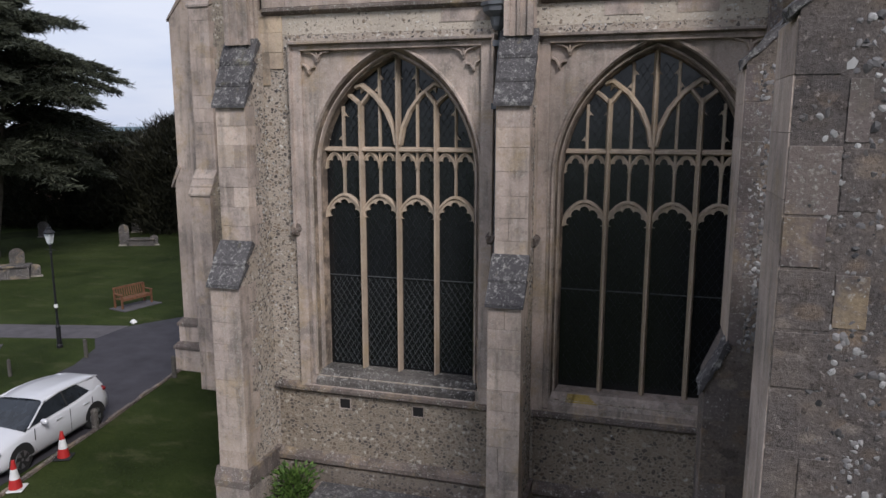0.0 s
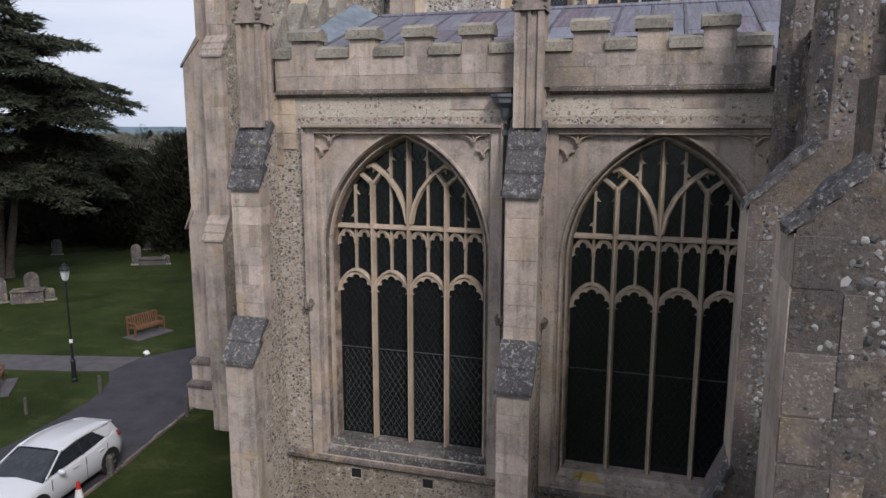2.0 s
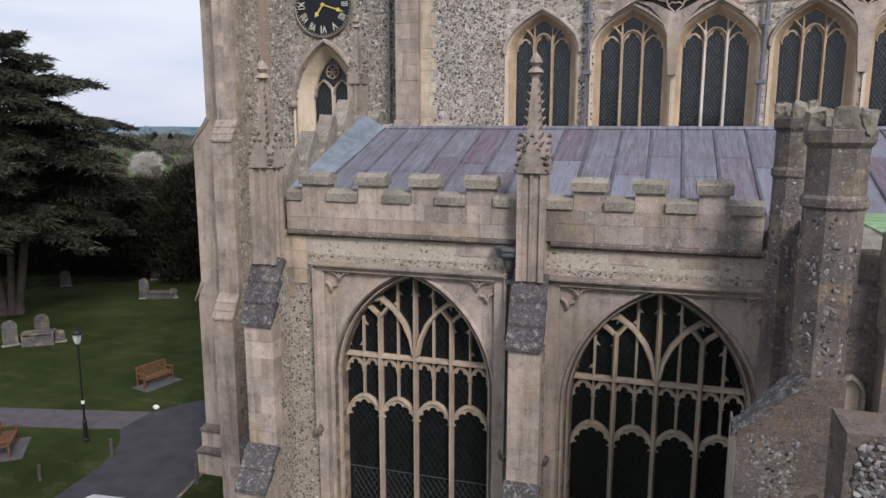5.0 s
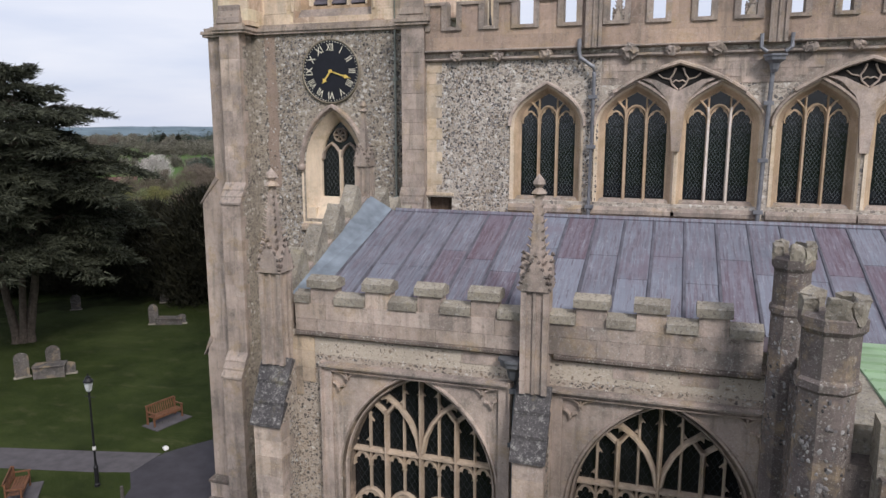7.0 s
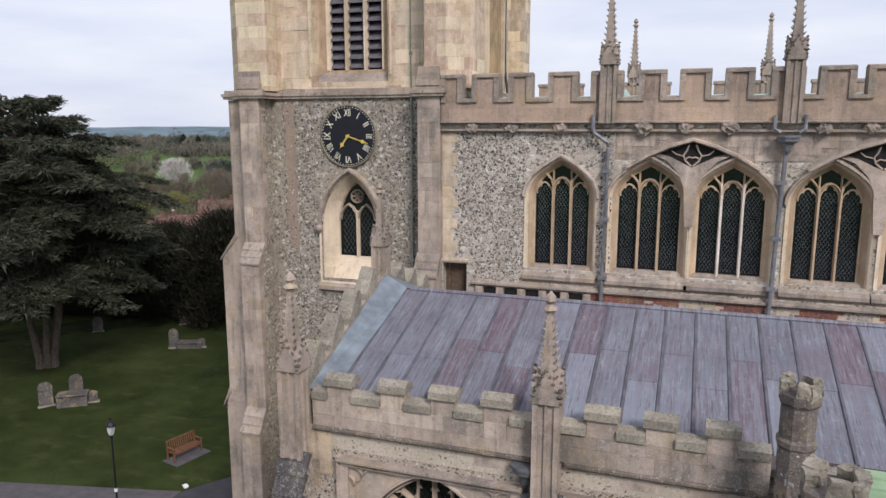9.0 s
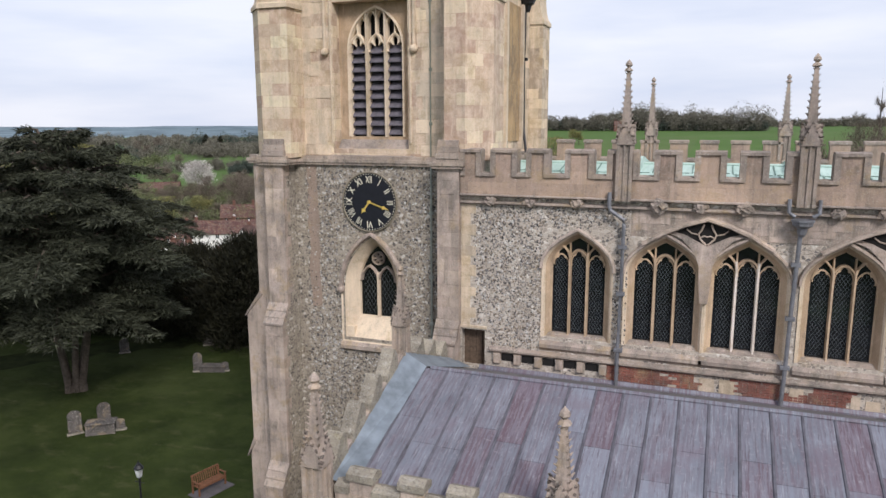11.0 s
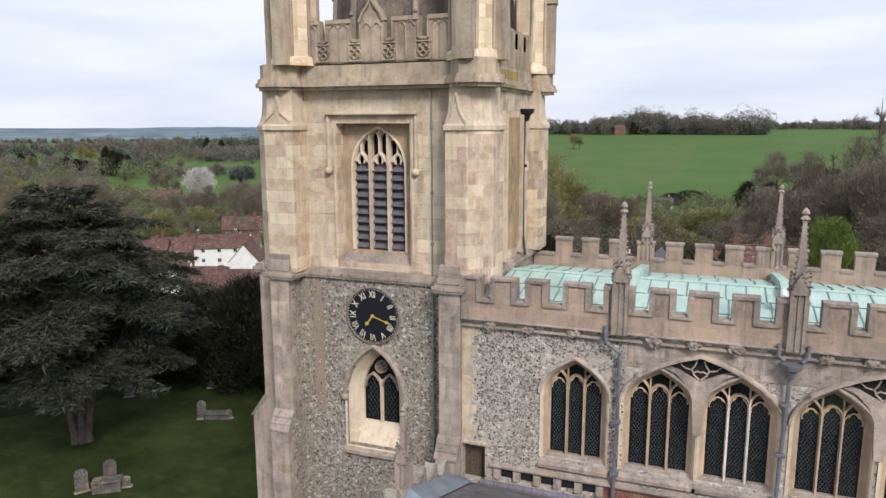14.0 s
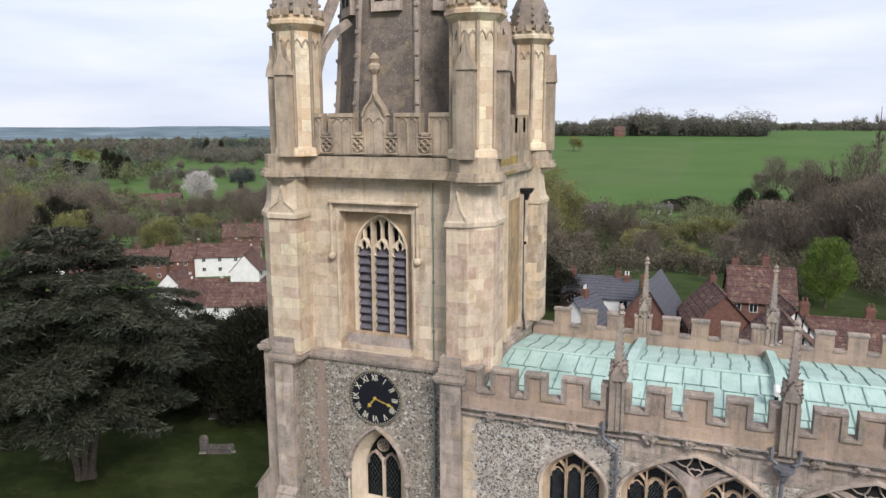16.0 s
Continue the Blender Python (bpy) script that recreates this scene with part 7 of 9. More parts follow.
downpipe([(-2.46, AY - 0.1, 10.15), (-2.46, AY - 0.1, 9.2), (-2.48, AY - 0.12, 0.2)], 0.05, [(-2.46, AY - 0.1, 9.6), (-2.47, AY - 0.1, 8.6)], "grey rainwater pipe tucked beside an aisle buttress", (-2.48, AY - 0.13, 10.22), plain_material("dull_lead_pipe", (0.12, 0.125, 0.135), 0.6, 0.2, 0.3))
downpipe([(-7.95, TY - 0.07, 16.9), (-7.95, TY - 0.07, 10.2)], 0.035, [(-7.95, TY - 0.07, z) for z in (15.5, 13.5, 12)], "thin greenish conduit down the tower", None, plain_material("weathered_conduit", (0.24, 0.26, 0.235), 0.6, 0.1))
downpipe([(-8.05, BY - 0.05, 23.0), (-8.05, BY - 0.05, 17.2)], 0.022, [(-8.05, BY - 0.05, z) for z in (21.8, 19.8, 18.2)], "thin greenish conduit down the belfry wall", None, plain_material("green_conduit", (0.22, 0.24, 0.20), 0.6, 0.1))
downpipe([(-6.38, 25.1, 22.1), (-6.38, 25.1, 18.0), (-6.2, 24.8, 17.2)], 0.05, [(-6.38, 25.1, 20.4)], "dark rainwater pipe on the belfry's east side", (-6.3, 25.1, 22.4), IRON)
downpipe([(1.9, 5.1, 9.0), (1.9, 5.1, 0.1)], 0.06, [(1.9, 5.1, 7.4), (1.9, 5.1, 5.2)], "blue grey rainwater pipe on the porch", None, LEADGREY)

# wall vents of the aisle
for x in (-5.36, -3.91):
    v = thing("wall_vent", x, AY, 3.1, "small dark square air vent with stone slats", "vent", "vents in the aisle wall")
    # solid dark plate for the shade inside the vent
    bm = bmesh.new()
    box(bm, x - 0.10, x + 0.10, AY - 0.012, AY + 0.02, 3.0, 3.2)
    part("grille", bm, DARK, v)
    bm = bmesh.new()
    bar(bm, [(x - 0.11, 3.0), (x + 0.11, 3.0), (x + 0.11, 3.2), (x - 0.11, 3.2), (x - 0.11, 3.0)], 0.03, AY - 0.025, AY + 0.01)
    part("frame", bm, STONE_GREY, v)

# patch of red brick and corbels below the clerestory string
bm = bmesh.new()
box(bm, -6.0, 9.0, NY - 0.02, NY + 0.02, 10.9, 11.5)
patch = part("mortar_bed", bm, FLINT_N, nave)
n = 0
for row in range(7):
    z = 11.0 + row * 0.072
    x = -2.55 + (row % 2) * 0.11
    while x < 6.4:
        ln = 0.21 if DICE.random() < 0.75 else 0.1
        gapzone = noise.noise(Vector((x * 0.9, row * 0.05, 3.0))) > 0.12
        if not gapzone and n < 290 and DICE.random() > 0.04:
            block("brick", patch, BRICK, x, x + ln, NY - 0.034 - DICE.uniform(0, 0.006), NY + 0.02, z, z + 0.062)
            n += 1
        x += ln + 0.012
x = -2.5
while x < 6.3:
    if noise.noise(Vector((x * 0.9, 0.15, 3.0))) > 0.1:
        w = DICE.uniform(0.2, 0.4)
        block("stone_block", patch, STONE_WARM, x, x + w, NY - 0.036, NY + 0.02, 11.02, 11.25 + DICE.uniform(0, 0.2))
        x += w
    x += 0.12
for i in range(6):
    x = -5.75 + i * 0.62
    block("corbel", patch, STONE, x, x + 0.2, NY - 0.12, NY + 0.02, 11.2, 11.5)
    # dark plate between corbels, the gap's shade done in colour
    bm = bmesh.new()
    box(bm, x + 0.22, x + 0.58, NY - 0.03, NY + 0.02, 11.26, 11.48)
    part("dark_recess", bm, DARK, nave)
# lead gutter strip at the foot of the clerestory
bm = bmesh.new()
along_x(bm, [(NY - 0.03, 11.06), (NY - 0.07, 11.06), (NY - 0.12, 10.98), (NY - 0.30, 10.97), (NY - 0.34, 10.90), (NY - 0.34, 10.7), (NY - 0.03, 10.7)], -6.2, 9)
part("lead_gutter", bm, LEAD, nave)
# small dark door in the tower corner
door = thing("door_1", -6.43, NY + 0.3, 10.95, "small weathered plank door onto the aisle roof", "door", kind="structure")
for i in range(4):
    bm = bmesh.new()
    box(bm, -6.82 + i * 0.2, -6.63 + i * 0.2, NY + 0.3, NY + 0.35, 10.9, 12.15)
    part("plank", bm, plain_material("dark_oak_plank", (0.10, 0.07, 0.05), 0.8, 0, 0.4, 12), door)
bm = bmesh.new()
bar(bm, [(-6.84, 12.2), (-6.0, 12.2)], 0.16, NY - 0.03, NY + 0.2)
part("lintel", bm, STONE_WARM, door)
# floodlight on the copper roof's rib
fl = thing("floodlight", 2.05, 21.5, 17.05, "small white floodlight on a bracket on the copper roof", "floodlight")
bm = bmesh.new()
tube(bm, [(2.05, 21.35, 17.12), (2.05, 21.75, 17.2)], 0.09, 10)
part("housing", bm, RENDER, fl)
bm = bmesh.new()
box(bm, 2.0, 2.1, 21.5, 21.6, 16.85, 17.1)
part("bracket", bm, IRON, fl)

# flint nodules standing proud of the rubble
def nodules(name, parent, mats, count, place, size, seed):
    rng = random.Random(seed)
    bm0 = bmesh.new()
    bmesh.ops.create_icosphere(bm0, subdivisions=1, radius=1.0)
    bm0.verts.index_update()
    vs0 = [v.co.copy() for v in bm0.verts]
    fs0 = [[v.index for v in f.verts] for f in bm0.faces]
    bm0.free()
    for k, mat in enumerate(mats):
        verts, faces = [], []
        for i in range(count // len(mats)):
            spot = place(rng)
            if spot is None:
                continue
            p, nrm = spot
            s = size * rng.uniform(0.45, 1.5)
            rot = Euler((rng.uniform(0, 6.3), rng.uniform(0, 6.3), rng.uniform(0, 6.3))).to_matrix()
            sc = Vector((rng.uniform(0.7, 1.3), rng.uniform(0.6, 1.0), rng.uniform(0.7, 1.2))) * s
            b = len(verts)
            for v in vs0:
                q = rot @ Vector((v.x * sc.x, v.y * sc.y, v.z * sc.z)) * rng.uniform(0.55, 1.25)
                q -= nrm * q.dot(nrm) * 0.6
                verts.append((p[0] + q.x, p[1] + q.y, p[2] + q.z))
            faces += [[b + j for j in f] for f in fs0]
        me = bpy.data.meshes.new(name)
        me.from_pydata(verts, [], faces)
        me.materials.append(mat)
        ob = new(name, me)
        adopt(ob, parent)
        tagged(ob, kind="stuff")


def flint_stone(name, dark, light):
    n_ = Nodes(name, 0.55, spec=0.4)
    c_ = n_.ramp(n_.random(True), (0.0, dark), (1.0, light))
    return n_.done(c_, n_.noise(30, 4), 0.3, 0.01)


FL_DARK = flint_stone("black_flint", (0.018, 0.018, 0.02), (0.10, 0.09, 0.085))
FL_BROWN = flint_stone("brown_flint", (0.11, 0.085, 0.06), (0.24, 0.19, 0.14))
FL_WHITE = flint_stone("white_flint", (0.26, 0.25, 0.235), (0.52, 0.51, 0.49))
FL_GREY = flint_stone("grey_flint", (0.085, 0.08, 0.082), (0.24, 0.225, 0.22))
FL_PALE = flint_stone("pale_grey_flint", (0.15, 0.145, 0.14), (0.36, 0.35, 0.34))
SOUTH = Vector((0, -1, 0))


def on_aisle(rng):
    x, z = rng.uniform(-6.95, 1.5), rng.uniform(1.9, 10.2)
    if 3.36 < z < 9.8 and any(abs(x - c) < HW + 0.45 for c in (W1, W2)):
        return None
    if any(a < x < b for a, b in ((-2.4, -1.8),)):
        return None
    return (x, AY + 0.004, z), SOUTH


def on_flanks(rng):
    x = rng.choice((-1.838, -6.808))
    z = rng.uniform(2.1, 8.6)
    y0 = 11.0 if z < 5.5 else 11.35
    return (x, rng.uniform(y0, AY), z), Vector((1, 0, 0))


def on_nave(rng):
    x, z = rng.uniform(-6.4, -2.0), rng.uniform(11.7, 15.9)
    if abs(x + 3.37) < 1.0 and z < 15.4 or (x < -5.9 and z < 12.35):
        return None
    return (x, NY + 0.004, z), SOUTH


def on_tower(rng):
    x, z = rng.uniform(-12.4, -7.6), rng.uniform(8.0, 16.9)
    if math.hypot(x - TC, z - 15.77) < 1.0 or (abs(x - TC) < 1.15 and 10.8 < z < 14.75):
        return None
    return (x, TY + 0.004, z), SOUTH


def on_porch(rng):
    k = rng.random()
    if k < 0.5:
        z = rng.uniform(0, 9.0)
        if rng.random() < 0.12:
            return (rng.uniform(1.4, 1.95), 5.455, rng.uniform(9.3, 10.0)), SOUTH
        x = rng.uniform(0.92, 1.75)
        if rng.random() > 0.12 + 0.95 * math.exp(-((x - 1.36 - 0.06 * math.sin(z * 2.3)) / 0.16) ** 2) * (0.45 + 0.55 * math.sin(z * 3.1 + 4 * x) ** 2):
            return None
        return (x, 5.272, z), SOUTH
    if k < 0.75:
        return (rng.uniform(0.98, 1.5), 8.005, rng.uniform(5.9, 8.9)), SOUTH
    if k < 0.83:
        return (1.695, rng.uniform(8.7, AY), rng.uniform(7.5, 10.9)), Vector((-1, 0, 0))
    if rng.random() < 0.55:
        return None
    a = rng.uniform(2.6, 5.6)
    cx, cy, r, zt = rng.choice(((1.66, 10.95, 0.235, 11.5), (1.68, 8.32, 0.285, 11.35)))
    return (cx + r * math.cos(a), cy + r * math.sin(a), rng.uniform(9.6, zt)), Vector((math.cos(a), math.sin(a), 0))


nodules("flint_rubble", aisle, (FL_DARK, FL_BROWN, FL_DARK, FL_GREY, FL_WHITE, FL_BROWN), 20000, on_aisle, 0.020, 1)
nodules("flint_rubble", aisle, (FL_DARK, FL_BROWN, FL_DARK, FL_WHITE), 2600, on_flanks, 0.019, 2)
nodules("flint_rubble", nave, (FL_GREY, FL_DARK, FL_BROWN, FL_WHITE), 7200, on_nave, 0.031, 3)
nodules("flint_rubble", tower, (FL_GREY, FL_DARK, FL_BROWN, FL_WHITE), 9600, on_tower, 0.034, 4)
nodules("flint_rubble", porch, (FL_DARK, FL_GREY, FL_PALE, FL_GREY), 6400, on_porch, 0.026, 5)

# tall tomb against the aisle wall
tomb_ = thing("chest_tomb", -4.3, 11.1, 0, "tall chest tomb with a lichened slab by the wall", "tomb")
bm = bmesh.new()
box(bm, -5.55, -2.95, 10.82, 11.38, -0.1, 1.50)
part("chest", bm, TOMB, tomb_)
bm = bmesh.new()
along_y(bm, [(-5.72, 1.50), (-5.76, 1.57), (-5.70, 1.64), (-2.80, 1.64), (-2.74, 1.57), (-2.78, 1.50)], 10.70, 11.46)
part("slab", bm, SLATE, tomb_, "speckled dark slab")

# ---------------------------------------------------------------- churchyard things
def lamp_post(x, y):
    ob = thing("street_lamp", x, y, 0, "tall slim black iron lamp post with a lantern on the grass", "lamp post")
    bm = bmesh.new()
    lathe(bm, [(0.11, 0), (0.11, 0.1), (0.085, 0.14), (0.085, 0.75), (0.10, 0.8), (0.055, 0.9), (0.042, 1.2), (0.034, 3.6), (0.05, 3.65), (0.032, 3.7), (0.045, 3.95)], x, y, 12)
    part("post", bm, IRON, ob)
    bm = bmesh.new()
    lathe(bm, [(0.05, 3.95), (0.10, 4.0), (0.17, 4.36)], x, y, 4)
    part("lantern_glass", bm, plain_material("frosted_lantern_glass", (0.5, 0.52, 0.52), 0.3), ob, "pale lantern glass")
    bm = bmesh.new()
    lathe(bm, [(0.2, 4.36), (0.2, 4.4), (0.09, 4.52), (0.1, 4.56), (0.03, 4.6), (0.02, 4.7)], x, y, 8)
    part("lantern_cap", bm, IRON, ob)
    bm = bmesh.new()
    tube(bm, [(x - 0.25, y, 3.75), (x + 0.25, y, 3.75)], 0.015, 6)
    part("ladder_bar", bm, IRON, ob)
    bm = bmesh.new()
    lathe(bm, [(0.062, 1.55), (0.062, 1.68)], x, y, 12)
    part("notice_band", bm, RENDER, ob, "small white band")


lamp_post(-21.2, 20.95)


def bench(x, y, turn, label):
    ob = thing("garden_bench", 0, 0, 0, label, "bench", "benches on the churchyard grass")
    for i in range(5):
        bm = bmesh.new()
        box(bm, -0.8, 0.8, -0.26 + i * 0.10, -0.18 + i * 0.10, 0.42, 0.445)
        part("seat_slat", bm, WOOD, ob)
    for i in range(13):
        bm = bmesh.new()
        u = -0.72 + i * 0.12
        along_x(bm, [(0.24, 0.46), (0.26, 0.46), (0.34, 0.86), (0.32, 0.86)], u - 0.028, u + 0.028)
        part("back_slat", bm, WOOD, ob)
    bm = bmesh.new()
    box(bm, -0.8, 0.8, 0.31, 0.36, 0.85, 0.93)
    part("top_rail", bm, WOOD, ob)
    for u in (-0.78, 0.78):
        for v, h in ((-0.25, 0.64), (0.27, 0.9)):
            bm = bmesh.new()
            box(bm, u - 0.035, u + 0.035, v - 0.035, v + 0.035, 0, h)
            part("leg", bm, WOOD, ob)
        bm = bmesh.new()
        box(bm, u - 0.045, u + 0.045, -0.32, 0.27, 0.63, 0.67)
        part("armrest", bm, WOOD, ob)
    bm = bmesh.new()
    box(bm, -0.75, 0.75, -0.28, -0.25, 0.34, 0.42)
    part("apron", bm, WOOD, ob)
    ob.matrix_basis = pose(x, y, 0.04, 0, 0, turn)
    bm = bmesh.new()
    prism(bm, [(-1.0, -0.7), (1.0, -0.7), (1.0, 0.4), (-1.0, 0.4)], -0.1, 0.04)
    pad = part("bench_slab", bm, PATH)
    pad.matrix_basis = pose(x, y, 0, 0, 0, turn)
    tagged(pad, "worn concrete slab under a garden bench", "slab", "slabs under the benches")
    return ob


bench(-22.85, 27.05, 76, "orange-brown slatted teak bench facing the asphalt drive")
bench(-23.45, 19.35, 128, "orange-brown slatted teak bench beside the footpath")


def headstone(x, y, w, h, t, turn, tilt, label, top="round"):
    ob = thing("headstone", x, y, 0, label, "headstone", "old headstones")
    bm = bmesh.new()
    n = 10
    ring = [(-w / 2, -0.2), (w / 2, -0.2), (w / 2, h * 0.78)] + [(w / 2 * math.cos(i * math.pi / n), h * 0.78 + h * 0.22 * math.sin(i * math.pi / n)) for i in range(1, n)] + [(-w / 2, h * 0.78)]
    along_y(bm, ring, -t / 2, t / 2)
    slab_ = part("slab", bm, TOMB)
    slab_.parent = ob
    bm = bmesh.new()
    box(bm, -w / 2 - 0.08, w / 2 + 0.08, -t / 2 - 0.08, t / 2 + 0.08, -0.2, 0.08, 0.02)
    b = part("base", bm, STONE_DARK)
    b.parent = ob
    ob.matrix_basis = pose(x, y, 0, tilt, 0, turn)


def chest_tomb(x, y, ln, w, h, turn, label):
    ob = thing("chest_tomb", 0, 0, 0, label, "tomb")
    bm = bmesh.new()
    box(bm, -ln / 2, ln / 2, -w / 2, w / 2, -0.1, h - 0.12, 0.02)
    part("chest", bm, TOMB, ob)
    bm = bmesh.new()
    box(bm, -ln / 2 - 0.1, ln / 2 + 0.1, -w / 2 - 0.1, w / 2 + 0.1, h - 0.12, h, 0.03)
    part("ledger", bm, SLATE if h < 0.9 and ln > 2.1 else TOMB, ob)
    for u in (-1, 1):
        for v in (-1, 1):
            bm = bmesh.new()
            box(bm, u * ln / 2 - 0.06, u * ln / 2 + 0.06, v * w / 2 - 0.06, v * w / 2 + 0.06, -0.1, h - 0.12)
            part("corner_pilaster", bm, TOMB, ob)
    ob.matrix_basis = pose(x, y, 0, 0, 0, turn)


chest_tomb(-33.3, 30.3, 1.5, 0.7, 0.75, 35, "lichened stone chest tomb among headstones")
headstone(-34.6, 29.6, 0.75, 1.45, 0.13, 55, -3, "leaning grey headstone beside a chest tomb")
headstone(-34.0, 31.2, 0.75, 1.5, 0.13, 55, 4, "tall grey headstone behind a chest tomb")
headstone(-32.6, 31.0, 0.6, 0.7, 0.16, 40, 2, "low broken headstone by a chest tomb")
headstone(-35.0, 41.0, 0.65, 1.5, 0.12, 30, 3, "pale headstone under the dark yews")
chest_tomb(-34.0, 41.5, 1.7, 0.6, 0.5, 20, "pale kerbed grave under the dark yews")
headstone(-33.2, 41.8, 0.5, 0.7, 0.12, 30, -5, "small leaning headstone under the yews")
headstone(-38.5, 46.5, 0.7, 1.1, 0.12, 40, 2, "shaded headstone among the trees")
headstone(-43.5, 42.5, 0.7, 1.2, 0.12, 40, -2, "shaded headstone behind the cedar")
rock = thing("marker_stone", -20.75, 24.45, 0, "small pale painted stone at the edge of the drive", "stone")
bm = bmesh.new()
bmesh.ops.create_icosphere(bm, subdivisions=2, radius=0.16, matrix=Matrix.Translation((-20.75, 24.45, 0.06)) @ Matrix.Diagonal((1.1, 0.8, 0.8, 1)))
for v in bm.verts:
    v.co += Vector(noise.noise_vector(v.co * 4)) * 0.06
part("stone", bm, RENDER, rock)


def post(x, y, h, r, mat, label):
    ob = thing("timber_post", x, y, 0, label, "post", "short posts along the verge")
    bm = bmesh.new()
    lathe(bm, [(r, -0.1), (r, h - 0.05), (r * 0.6, h)], x, y, 8)
    part("shaft", bm, mat, ob)


GREYWOOD = plain_material("grey_weathered_timber", (0.075, 0.068, 0.060), 0.9, 0, 0.4, 10)
post(-14.95, 19.35, 0.75, 0.08, GREYWOOD, "short grey timber post at the verge by the tower")
post(-14.42, 15.2, 0.6, 0.1, TOMB, "short grey stone post beside the parked car")
post(-19.3, 20.2, 0.7, 0.07, GREYWOOD, "short grey timber post on the grass by the path")
post(-20.3, 17.9, 0.6, 0.06, GREYWOOD, "short dark timber post on the grass verge")


def traffic_cone(x, y, tilt, label):
    ob = thing("traffic_cone", 0, 0, 0, label, "traffic cone", "traffic cones by the car")
    bm = bmesh.new()
    box(bm, -0.21, 0.21, -0.21, 0.21, 0, 0.035, 0.015)
    part("base", bm, CONEWHITE if tilt else RUBBER, ob)
    for z0, z1, m, nm in ((0.035, 0.26, CONE, "lower_cone"), (0.26, 0.5, CONEWHITE, "reflective_band"), (0.5, 0.7, CONE, "cone_tip")):
        bm = bmesh.new()
        r = lambda z: 0.155 - 0.12 * z / 0.7
        lathe(bm, [(r(z0), z0), (r(z1), z1)], 0, 0, 16)
        part(nm, bm, m, ob)
    ob.matrix_basis = pose(x, y, 0.015, 0, 0, 25)


traffic_cone(-13.92, 13.55, 0, "red and white traffic cone on the verge beside the car")
traffic_cone(-13.75, 11.95, 1, "red and white traffic cone with a pale base by the kerb")

# kerb stones along the verge
kerb = thing("kerb", -14.4, 15.5, 0, "low worn stone kerb between the drive and the grass", "kerb", kind="structure")
edge = [(-13.75, 8.0), (-13.82, 11.6), (-14.17, 13.6), (-14.46, 15.8), (-14.8, 17.5), (-15.2, 20.0)]
for (xa, ya), (xb, yb) in zip(edge, edge[1:]):
    ln = math.hypot(xb - xa, yb - ya)
    k = max(1, round(ln / 0.55))
    for i in range(k):
        f = (i + 0.5) / k
        block("kerb_stone", kerb, CRUST, xa + (xb - xa) * f - 0.05, xa + (xb - xa) * f + 0.05, ya + (yb - ya) * f - ln / k / 2 + 0.01, ya + (yb - ya) * f + ln / k / 2 - 0.01, -0.1, 0.07 + DICE.uniform(-0.02, 0.03), -math.atan2(xb - xa, yb - ya))


TAIL = plain_material("dark_red_lens", (0.16, 0.012, 0.014), 0.25)


